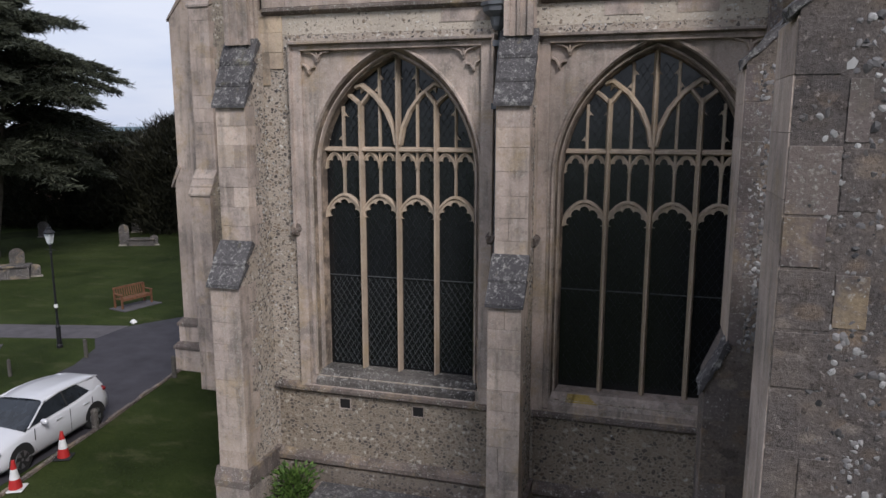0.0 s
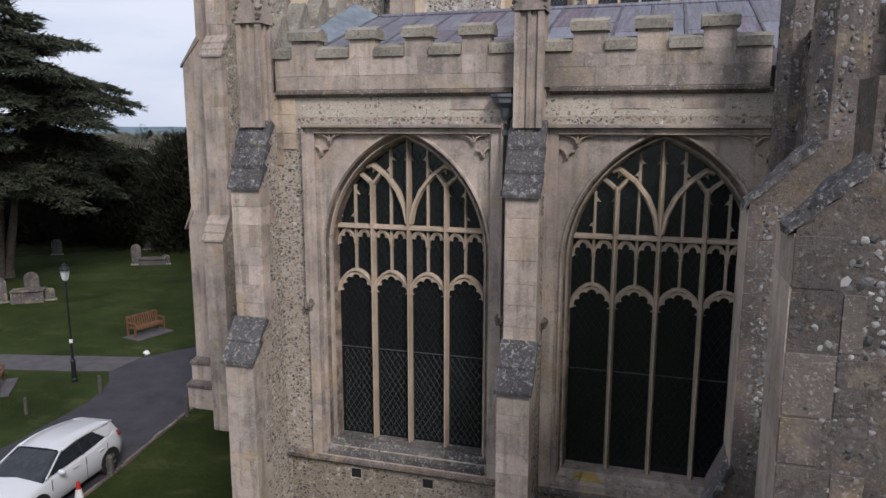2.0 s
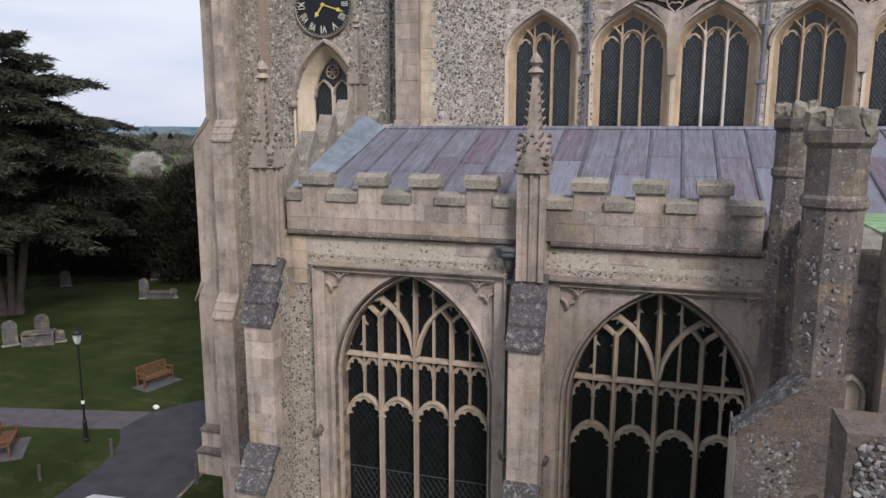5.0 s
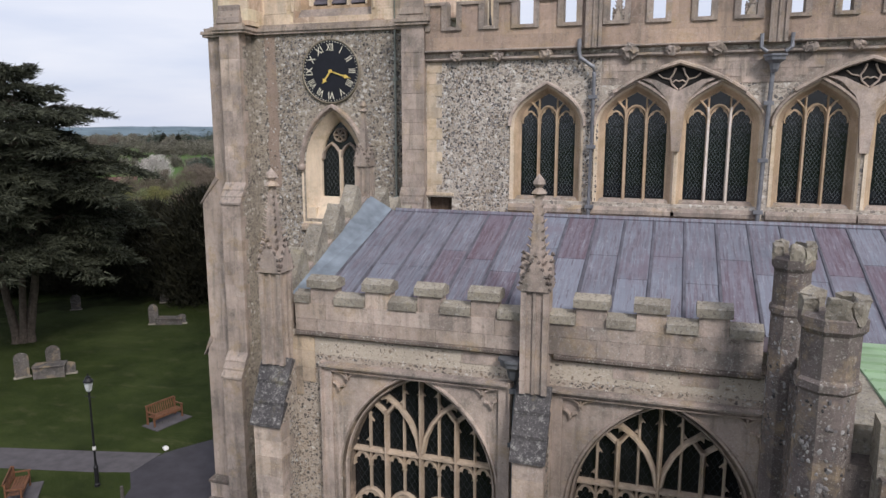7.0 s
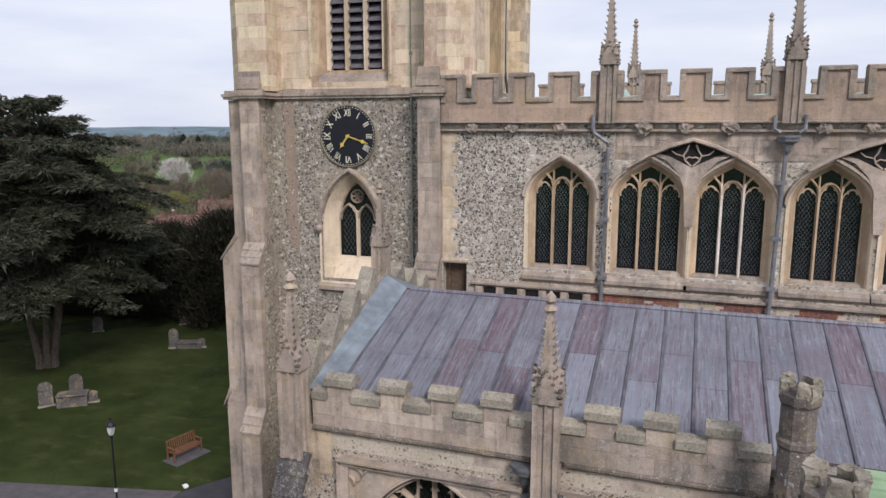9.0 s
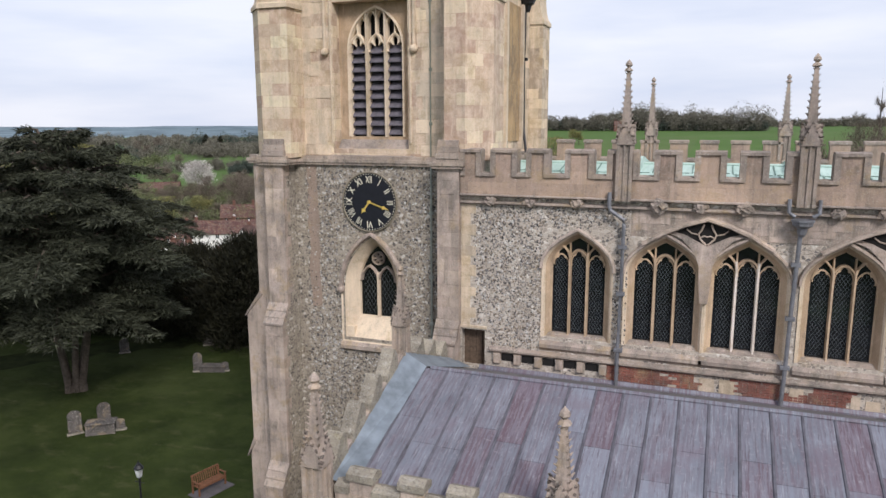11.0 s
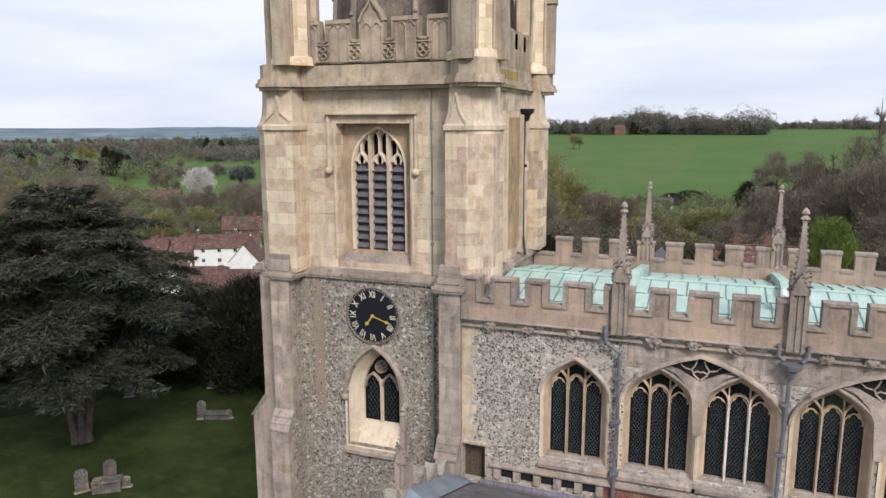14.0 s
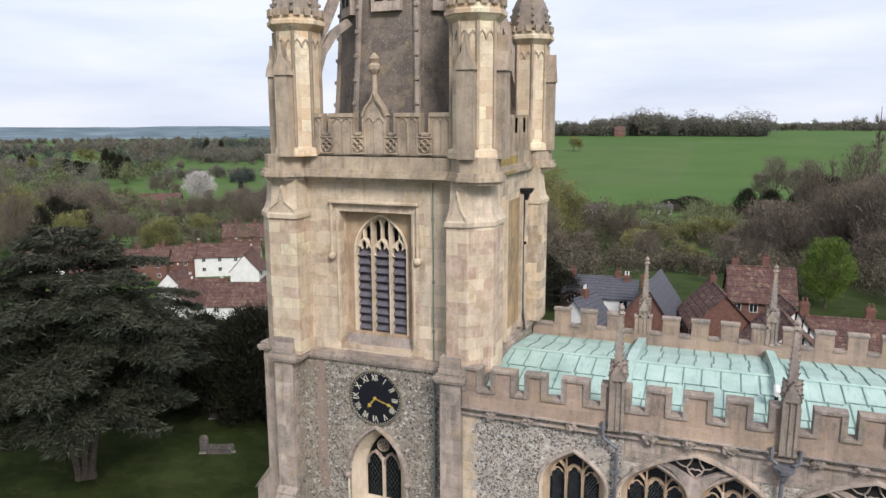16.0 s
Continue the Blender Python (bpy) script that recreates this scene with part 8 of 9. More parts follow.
def car(x, y, turn, label):
    """A five-door hatchback, nose towards -y of its own frame."""
    ob = thing("hatchback_car", 0, 0, 0, label, "car")
    # stations: y, half width at sill, half width at belt, z low, z belt
    st = [(-2.14, 0.60, 0.55, 0.36, 0.56), (-2.06, 0.76, 0.70, 0.24, 0.66), (-1.85, 0.86, 0.79, 0.20, 0.75), (-1.40, 0.89, 0.84, 0.19, 0.85), (-0.95, 0.89, 0.85, 0.19, 0.92), (0.0, 0.885, 0.87, 0.19, 0.96), (0.8, 0.885, 0.865, 0.19, 0.99), (1.35, 0.89, 0.84, 0.20, 1.05), (1.8, 0.87, 0.78, 0.24, 1.06), (2.05, 0.80, 0.70, 0.32, 1.0), (2.14, 0.68, 0.62, 0.42, 0.86)]
    bm = bmesh.new()
    rings = []
    for yy, ws, wb, zl, zb in st:
        prof = [(-ws * 0.9, zl), (-ws, zl + 0.1), (-ws * 1.005, (zl + zb) / 2), (-wb * 1.0, zb - 0.09), (-wb * 0.93, zb - 0.02), (-wb * 0.5, zb + 0.03), (0, zb + 0.045)]
        prof += [(-u, v) for u, v in prof[-2::-1]]
        rings.append([bm.verts.new((u, yy, v)) for u, v in prof])
    for a, b in zip(rings, rings[1:]):
        for i in range(len(a)):
            j = (i + 1) % len(a)
            bm.faces.new((a[i], a[j], b[j], b[i]))
    bm.faces.new(rings[0])
    bm.faces.new(rings[-1])
    body = part("body", bm, CARPAINT, ob, smooth=True)
    # glasshouse
    gh = [(-1.05, 0.78, 0.93, 0.78, 0.935), (-0.60, 0.80, 0.95, 0.70, 1.18), (-0.15, 0.80, 0.96, 0.62, 1.375), (0.35, 0.80, 0.98, 0.60, 1.415), (0.85, 0.79, 1.0, 0.585, 1.40), (1.35, 0.77, 1.04, 0.56, 1.345), (1.70, 0.72, 1.06, 0.54, 1.27), (1.98, 0.66, 1.02, 0.62, 1.04)]
    bm = bmesh.new()
    rings = [[bm.verts.new(p) for p in ((-wl, yy, zl), (-wu - 0.02, yy, zu - 0.05), (-wu + 0.08, yy, zu), (wu - 0.08, yy, zu), (wu + 0.02, yy, zu - 0.05), (wl, yy, zl))] for yy, wl, zl, wu, zu in gh]
    for a, b in zip(rings, rings[1:]):
        for i in range(6):
            bm.faces.new((a[i], a[(i + 1) % 6], b[(i + 1) % 6], b[i]))
    bm.faces.new(rings[0])
    bm.faces.new(rings[-1])
    part("window_glass", bm, CARGLASS, ob, "dark tinted glass", smooth=False)
    bm = bmesh.new()
    rf = [(-0.22, 0.56, 1.37), (0.1, 0.575, 1.412), (0.45, 0.575, 1.43), (0.85, 0.565, 1.418), (1.35, 0.54, 1.362), (1.84, 0.52, 1.272)]
    loft_rows = [[(-w_ - 0.05, yy, zz - 0.05), (-w_, yy, zz), (-w_ * 0.5, yy, zz + 0.02), (w_ * 0.5, yy, zz + 0.02), (w_, yy, zz), (w_ + 0.05, yy, zz - 0.05)] for yy, w_, zz in rf]
    vr = [[bm.verts.new(p) for p in r_] for r_ in loft_rows]
    for a, b in zip(vr, vr[1:]):
        for i in range(5):
            bm.faces.new((a[i], a[i + 1], b[i + 1], b[i]))
    bmesh.ops.solidify(bm, geom=bm.faces, thickness=0.03)
    part("roof", bm, CARPAINT, ob, smooth=True)
    for s in (-1, 1):
        for pts in ([(s * 0.83, -0.98, 0.95), (s * 0.64, -0.16, 1.37)], [(s * 0.82, 0.42, 0.985), (s * 0.645, 0.42, 1.37)]):
            bm = bmesh.new()
            tube(bm, pts, 0.024, 6)
            part("pillar", bm, CARPAINT if pts[0][1] < 0 else RUBBER, ob)
        bm = bmesh.new()
        tube(bm, [(s * 0.645, -0.16, 1.345), (s * 0.63, 0.35, 1.385), (s * 0.615, 0.85, 1.37), (s * 0.59, 1.35, 1.315), (s * 0.57, 1.75, 1.25)], 0.04, 8)
        part("cant_rail", bm, CARPAINT, ob, smooth=True)
        bm = bmesh.new()
        loft(bm, [(s * 0.76, 1.38, 1.02), (s * 0.64, 2.0, 0.98), (s * 0.54, 1.86, 1.25), (s * 0.56, 1.0, 1.35)], [(s * 0.80, 1.40, 1.02), (s * 0.70, 2.03, 0.98), (s * 0.585, 1.88, 1.265), (s * 0.62, 1.02, 1.36)], True, True)
        part("pillar", bm, CARPAINT, ob)
        bm = bmesh.new()
        bmesh.ops.create_icosphere(bm, subdivisions=2, radius=0.11, matrix=Matrix.Translation((s * 0.99, -0.62, 1.0)) @ Matrix.Diagonal((1.0, 0.6, 0.7, 1)))
        part("mirror", bm, CARPAINT, ob, smooth=True)
        bm = bmesh.new()
        bmesh.ops.create_icosphere(bm, subdivisions=2, radius=0.2, matrix=Matrix.Translation((s * 0.66, -1.93, 0.66)) @ Matrix.Diagonal((0.9, 0.9, 0.42, 1)))
        part("headlight", bm, ALLOY, ob, "clear headlamp")
        bm = bmesh.new()
        bmesh.ops.create_icosphere(bm, subdivisions=2, radius=0.16, matrix=Matrix.Translation((s * 0.70, 1.96, 0.90)) @ Matrix.Diagonal((0.8, 0.6, 0.45, 1)))
        part("tail_light", bm, TAIL, ob, "dark red tail lamp")
        for yy in (-1.33, 1.37):
            bm = bmesh.new()
            rot = Matrix.Translation((s * 0.80, yy, 0.315)) @ Matrix.Rotation(math.pi / 2, 4, "Y")
            ring = lambda r_, h_: [rot @ Vector((r_ * math.cos(i * math.pi / 12), r_ * math.sin(i * math.pi / 12), h_ * s)) for i in range(24)]
            loft(bm, ring(0.33, -0.1), ring(0.33, 0.09), True, True)
            loft(bm, ring(0.365, -0.12), ring(0.365, 0.07), True, True)
            wheel = part("wheel", bm, RUBBER, ob)
            bm = bmesh.new()
            loft(bm, ring(0.235, 0.06), ring(0.22, 0.1), True, True)
            part("rim", bm, ALLOY, wheel, "grey alloy rim")
            # black patches on the solid rim for the shade between its spokes
            bm = bmesh.new()
            for i in range(5):
                a = i * math.pi * 0.4
                q = [rot @ Vector((0.06 * math.cos(a + d_), 0.06 * math.sin(a + d_), 0.106 * s)) for d_ in (-0.9, 0.9)] + [rot @ Vector((0.215 * math.cos(a + d_ + 0.63), 0.215 * math.sin(a + d_ + 0.63), 0.106 * s)) for d_ in (0.28, -0.28)]
                bm.faces.new([bm.verts.new(p) for p in q])
            part("rim_gap", bm, RUBBER, wheel)
            # black half-disc on the flank for the shade inside the wheel well
            bm = bmesh.new()
            pts = [(s * 0.895, yy + 0.41 * math.cos(i * math.pi / 12), 0.315 + 0.41 * math.sin(i * math.pi / 12)) for i in range(13)]
            bm.faces.new([bm.verts.new(p) for p in pts] + [])
            bmesh.ops.solidify(bm, geom=bm.faces, thickness=0.02)
            part("wheel_arch", bm, RUBBER, ob)
    bm = bmesh.new()
    along_x(bm, [(1.78, 1.26), (1.80, 1.30), (2.04, 1.245), (2.05, 1.225)], -0.52, 0.52)
    part("spoiler", bm, CARPAINT, ob)
    bm = bmesh.new()
    box(bm, -0.42, 0.42, -2.16, -2.06, 0.46, 0.60, 0.02)
    part("grille", bm, RUBBER, ob)
    bm = bmesh.new()
    box(bm, -0.26, 0.26, -2.175, -2.155, 0.36, 0.46)
    part("number_plate", bm, CONEWHITE, ob, "plain white plate")
    bm = bmesh.new()
    box(bm, -0.7, 0.7, -2.10, -2.0, 0.22, 0.34, 0.02)
    part("lower_intake", bm, RUBBER, ob)
    for s in (-1, 1):
        for yy in (-0.1, 0.95):
            bm = bmesh.new()
            box(bm, s * 0.885 - 0.02, s * 0.885 + 0.02, yy, yy + 0.2, 0.80, 0.83)
            part("door_handle", bm, CARPAINT, ob)
        for yy in (-0.85, 0.42, 1.3):
            bm = bmesh.new()
            box(bm, s * 0.885 - 0.006, s * 0.885 + 0.006, yy, yy + 0.012, 0.3, 0.9)
            part("door_gap", bm, RUBBER, ob)
    ob.matrix_basis = pose(x, y, 0.015, 0, 0, turn)
    return ob


car(-15.28, 13.9, 5.5, "white five-door hatchback parked on the drive beside the church")

# ---------------------------------------------------------------- trees
def leaf_mesh(name, centres, size, seed, up=0.0, squash=1.0):
    """Small leaf clumps: a flat diamond at each centre; size is one number or one for each."""
    rng = np.random.default_rng(seed)
    c = np.asarray(centres, dtype=float)
    n = len(c)
    a = rng.normal(size=(n, 3))
    a[:, 2] *= (1 - up)
    a /= np.linalg.norm(a, axis=1)[:, None]
    b = rng.normal(size=(n, 3))
    b[:, 2] *= (1 - up)
    b -= a * np.sum(a * b, axis=1)[:, None]
    b /= np.linalg.norm(b, axis=1)[:, None]
    s = np.reshape(size, (-1, 1)) * rng.uniform(0.5, 1.4, size=(n, 1))
    v = np.stack([c - a * s, c + b * s * 0.55 * squash, c + a * s, c - b * s * 0.55 * squash], axis=1).reshape(-1, 3)
    me = bpy.data.meshes.new(name)
    me.from_pydata(v.tolist(), [], np.arange(4 * n).reshape(-1, 4).tolist())
    return me


def twig_mesh(name, centres, ways, size, width, seed):
    """Slender spikes that point along the given ways: twigs, or narrow young leaves."""
    rng = np.random.default_rng(seed)
    c, a = np.asarray(centres, dtype=float), np.asarray(ways, dtype=float)
    n = len(c)
    a = a / np.linalg.norm(a, axis=1)[:, None] + rng.normal(size=(n, 3)) * 0.45
    b = np.cross(a, rng.normal(size=(n, 3)))
    b /= np.linalg.norm(b, axis=1)[:, None]
    s = np.reshape(size, (-1, 1)) * rng.uniform(0.5, 1.4, size=(n, 1))
    v = np.stack([c - b * s * width, c + b * s * width, c + a * s * 2], axis=1).reshape(-1, 3)
    me = bpy.data.meshes.new(name)
    me.from_pydata(v.tolist(), [], np.arange(3 * n).reshape(-1, 3).tolist())
    return me


def mesh_part(name, me, mat, parent):
    me.materials.append(mat)
    ob = new(name, me)
    adopt(ob, parent)
    return ob


def broad_tree(label, h, r, mat, leaf, count, seed, low=0.25, group="trees beyond the churchyard", width=0.25, round_off=0.0):
    """A tree at the origin: tapered trunk, limbs, branchlets, and a crown of fine twigs and buds round them."""
    rng = random.Random(seed)
    ob = thing("tree", 0, 0, 0, label, "tree", group)
    bm = bmesh.new()
    fork = h * rng.uniform(0.16, 0.24)
    tube(bm, [(0, 0, -1.0), (0.1, 0, fork * 0.5), (0, 0.1, fork), (0.1, 0, h * 0.6), (0, 0, h * 0.88)], 0.3, 7, [h * 0.026, h * 0.021, h * 0.018, h * 0.010, h * 0.003])
    tips = []
    for i in range(15):
        a = i * 2.4 + rng.uniform(-0.4, 0.4)
        k = i / 15
        z0 = fork + (h * 0.78 - fork) * k
        full = math.sqrt(max(0.05, 1 - (2 * (z0 / h) - 1.0) ** 2)) if round_off else 1 - 0.5 * k
        reach = r * rng.uniform(0.6, 1.0) * full
        up = rng.uniform(0.5, 1.2)
        p = [(0, 0, z0), (reach * 0.5 * math.cos(a), reach * 0.5 * math.sin(a), z0 + reach * up * 0.35), (reach * 0.9 * math.cos(a + 0.2), reach * 0.9 * math.sin(a + 0.2), min(h * 0.95, z0 + reach * up))]
        tube(bm, p, 0.1, 5, [h * 0.010, h * 0.006, h * 0.002])
        tips += [(p[2], a), (tuple((u + v) / 2 for u, v in zip(p[1], p[2])), a), (p[1], a)]
        for q in range(5):
            e = tuple(p[2][d] + rng.uniform(-1, 1) * r * (0.32 if d < 2 else 0.30) for d in range(3))
            e = (e[0], e[1], min(h, e[2]))
            m = tuple(p[1][d] + (e[d] - p[1][d]) * 0.55 + rng.uniform(-1, 1) * r * 0.08 for d in range(3))
            tube(bm, [p[1], m, e], 0.04, 3, [h * 0.0035, h * 0.0022, h * 0.0007])
            tips += [(m, a), (e, a), (tuple((u + v) / 2 for u, v in zip(m, e)), a)]
    part("trunk", bm, BARK, ob)
    nr = np.random.default_rng(seed)
    if round_off:
        tips = []
        for i in range(90):
            a, q = i * 2.39996, 1 - 2 * (i + 0.5) / 90
            k = r * math.sqrt(1 - q * q) * rng.uniform(0.5, 1.04)
            tips.append(((k * math.cos(a), k * math.sin(a), h * (0.56 + 0.40 * q * rng.uniform(0.7, 1.05))), a))
    tips = [t for t in tips if t[0][2] > h * low] + [((0, 0, h * 0.92), 0)]
    pos, ang = np.array([t[0] for t in tips]), np.array([t[1] for t in tips])
    pick = nr.integers(0, len(tips), count)
    c = pos[pick] + nr.normal(size=(count, 3)) * np.array([r * 0.13, r * 0.13, r * 0.11])
    c[:, 2] = np.clip(c[:, 2], h * low * 0.8, h)
    ways = np.stack([np.cos(ang[pick]) * 0.6, np.sin(ang[pick]) * 0.6, np.full(count, 0.7)], axis=1)
    mesh_part("crown", twig_mesh("crown", c, ways, leaf, width, seed), mat, ob)
    return ob


def conifer(label, h, r, mat, leaf, count, seed, group="dark evergreens"):
    """A dense yew or holm oak: rounded, ragged mass to the ground."""
    ob = thing("tree", 0, 0, 0, label, "tree", group)
    rng = random.Random(seed)
    bm = bmesh.new()
    tube(bm, [(0, 0, -0.5), (0.1, 0, h * 0.3), (0, 0, h * 0.9)], 0.3, 7, [h * 0.04, h * 0.03, h * 0.004])
    clumps = []
    for i in range(70):
        a, k = i * 2.4, (i + 0.5) / 70
        zz = h * (0.04 + 0.92 * k)
        rr = r * (math.sin(math.pi * min(1, 0.22 + 0.78 * k)) ** 0.7) * rng.uniform(0.65, 1.05)
        p = (rr * math.cos(a), rr * math.sin(a), zz)
        clumps.append(p)
        if i % 3 == 0:
            tube(bm, [(0, 0, zz * 0.8), tuple(v * 0.9 for v in p)], 0.05, 4, [h * 0.01, h * 0.003])
    part("trunk", bm, BARK, ob)
    nr = np.random.default_rng(seed)
    cl = np.array(clumps)
    c = cl[nr.integers(0, len(cl), count)] + nr.normal(size=(count, 3)) * np.array([r * 0.14, r * 0.14, h * 0.05])
    c[:, 2] = np.clip(c[:, 2], 0.0, h * 1.02)
    ways = np.stack([c[:, 0] * 0.5, c[:, 1] * 0.5, np.full(count, 0.75 * r)], axis=1)
    mesh_part("crown", twig_mesh("crown", c, ways, leaf, 0.22, seed), mat, ob)
    return ob


def cedar_tree(x, y):
    """A wide old cedar: several stems, level tiers of drooping fronds."""
    ob = thing("cedar_tree", x, y, 0, "large old dark green cedar with spreading level branches", "tree")
    rng = random.Random(11)
    nr = np.random.default_rng(11)
    stems = [((-0.5, 0.1), (-3.4, 0.6, 13.0)), ((-0.15, -0.3), (-1.2, -1.4, 16.0)), ((0.2, 0.0), (0.9, 0.6, 17.6)), ((0.5, 0.3), (3.2, 0.2, 13.5)), ((0.1, 0.5), (0.4, 3.0, 14.0))]
    for (bx, by), (tx, ty, tz) in stems:
        bm = bmesh.new()
        tube(bm, [(x + bx * 0.9, y + by, -0.3), (x + bx, y + by, 0.7), (x + bx + (tx - bx) * 0.30, y + by + (ty - by) * 0.30, tz * 0.28), (x + bx + (tx - bx) * 0.55, y + by + (ty - by) * 0.55, tz * 0.55), (x + tx, y + ty, tz)], 0.3, 9, [0.36, 0.25, 0.20, 0.15, 0.04])
        part("trunk", bm, BARK, ob)
    # level tiers: each limb carries a flat plate of foliage whose sprays droop at the rim
    pts, ways = [], []
    for i in range(104):
        k = (i + 0.5) / 104
        z = 5.9 + 11.9 * k
        z = 0.5 * z + 0.5 * (round(z / 1.15) * 1.15 + 0.3 * math.sin(i * 1.7))
        a = i * 2.39996 + rng.uniform(-0.3, 0.3)
        full = 8.6 * math.sin(math.pi * min(1.0, 0.36 + 0.44 * k)) if k < 0.6 else 7.8 * (1 - ((k - 0.6) / 0.43) ** 1.5) * 0.95
        reach = max(1.4, full * rng.uniform(0.55, 1.1))
        dx, dy = math.cos(a), math.sin(a)
        droop = reach * (0.16 - 0.16 * k) + rng.uniform(-0.3, 0.4)
        st = (x + dx * 0.4, y + dy * 0.4, z - 0.7)
        mid = (x + dx * reach * 0.55, y + dy * reach * 0.55, z + 0.35)
        end = (x + dx * reach, y + dy * reach, z + 0.25 - droop)
        limb = bmesh.new()
        tube(limb, [st, mid, end], 0.06, 5, [0.14, 0.08, 0.02])
        part("limb", limb, BARK, ob)
        sprays = int(4 + reach * 2.6)
        for q in range(sprays):
            t = 0.22 + 0.80 * (q + rng.random()) / sprays
            sd = 1 if q % 2 else -1
            ln = (0.5 + 0.24 * reach * math.sin(math.pi * min(1, 0.12 + 0.80 * t))) * rng.uniform(0.6, 1.25)
            turn = a + sd * rng.uniform(0.55, 1.15)
            f = min(1.0, t / 0.55)
            h0 = st[2] + (mid[2] - st[2]) * f + (end[2] - mid[2]) * max(0, (t - 0.55) / 0.45) ** 1.3
            px, py = st[0] + (end[0] - st[0]) * t, st[1] + (end[1] - st[1]) * t
            m = int(22 + ln * 52)
            u = nr.uniform(0.0, 1.0, m) ** 0.8
            w = nr.normal(size=m) * (0.10 + 0.22 * ln * np.sin(np.pi * np.clip(u * 0.85 + 0.1, 0, 1)))
            ca, sa = math.cos(turn), math.sin(turn)
            pts.append(np.stack([px + ca * ln * u - sa * w, py + sa * ln * u + ca * w, h0 - 0.26 * ln * u ** 2 - 0.16 * np.abs(w) + nr.normal(size=m) * 0.05 + rng.uniform(-0.12, 0.12)], axis=1))
            ways.append(np.stack([ca - sa * w * 1.2, sa + ca * w * 1.2, np.full(m, -0.22)], axis=1))
    c = np.concatenate(pts)
    mesh_part("crown", twig_mesh("crown", c, np.concatenate(ways), 0.14, 0.30, 5), CEDAR, ob)


cedar_tree(-40.4, 34.8)


def spot(b, r, dz=0.0):
    """A place r metres off on the bearing b (degrees, east of the line through the nave)."""
    x, y = r * math.sin(radians(b)), r * math.cos(radians(b))
    return x, y, ground_z(x, y) + dz


def plant(proto, b, r, s, turn, w=1.0):
    x, y, z = spot(b, r)
    k = w * s ** 0.45
    m = pose(x, y, z - 0.2, 0, 0, turn) @ Matrix.Diagonal((k, k, s, 1))
    if proto.name in UNPLACED:
        UNPLACED.remove(proto.name)
        proto.matrix_basis = m
        return proto
    return copy_thing(proto, m)


yew = conifer("dense dark yew tree at the churchyard edge", 10.5, 4.8, YEW, 0.22, 42000, 21)
for i, (x, y, s, sz) in enumerate(((-36.2, 49.5, 0.95, 0.88), (-42.5, 50, 0.9, 0.95), (-30.5, 51.5, 0.88, 0.86), (-48.5, 49, 0.9, 0.9), (-54.5, 46, 0.95, 0.95), (-60, 41.5, 1.0, 1.0), (-65, 35, 1.05, 1.05), (-24.5, 53, 0.85, 0.9))):
    m = pose(x, y, ground_z(x, y) - 0.1, 0, 0, i * 67) @ Matrix.Diagonal((s, s, s * sz, 1))
    if i == 0:
        yew.matrix_basis = m
    else:
        copy_thing(yew, m)

bareA = broad_tree("tall bare brown tree in early spring", 15, 5.5, TWIG, 0.23, 9000, 31, width=0.16)
bareB = broad_tree("spreading bare brown tree in early spring", 13, 6.0, TWIG, 0.23, 9000, 32, width=0.16)
olive = broad_tree("olive-tinted tree coming into bud", 12, 4.8, OLIVE, 0.12, 12000, 33, low=0.42, width=0.4)
green = broad_tree("rounded tree in fresh bright green leaf", 8.4, 3.6, SPRING, 0.10, 22000, 34, low=0.16, width=0.4, round_off=1.0)
blossom = broad_tree("pale tree in full white blossom", 13, 7.0, BLOSSOM, 0.22, 14000, 35, low=0.1, width=0.4, round_off=1.0)
pine = conifer("dark evergreen tree among bare trees", 13, 4.5, YEW, 0.30, 9000, 36)
poplar = broad_tree("slender bare poplar rising over other trees", 16, 1.5, TWIG, 0.2, 2600, 37, width=0.1)
UNPLACED = {bareA.name, bareB.name, olive.name, green.name, blossom.name, pine.name, poplar.name}
plant(green, 8.0, 106, 1.17, 0, 0.8)
plant(blossom, -39.6, 430, 1.38, 0, 1)
plant(poplar, 7.7, 300, 1.66, 0, 1)
plant(poplar, 10.3, 300, 1.73, 40, 1.1)
plant(olive, -10.5, 620, 1.02, 80, 1.1)
plant(olive, -10.1, 615, 0.86, 10, 0.9)
# beyond the nave
for i, (b, r, h, w) in enumerate(((-10.0, 175, 14.5, 1), (-13.3, 130, 15.1, 1), (-9.0, 200, 10.1, 1), (-7.4, 205, 9.4, 1), (-5.9, 215, 8.4, 1), (-5.0, 190, 8.3, 1), (1.8, 190, 7.5, 1), (2.8, 175, 8.0, 1), (3.9, 185, 11.7, 1), (5.0, 180, 13.0, 1), (6.1, 172, 13.1, 1), (7.2, 168, 12.9, 1), (8.4, 175, 13.2, 1), (9.6, 150, 12.8, 1), (10.8, 135, 10.8, 1), (3.2, 335, 15.3, 1.1), (5.6, 325, 18.4, 1.1), (8.7, 260, 20.6, 1), (9.9, 170, 18.2, 1), (11.7, 160, 19.3, 1), (-10.9, 130, 6.0, 1), (-11.7, 128, 7.5, 0.9))):
    plant(bareA, b, r, h / 15, i * 71, w)
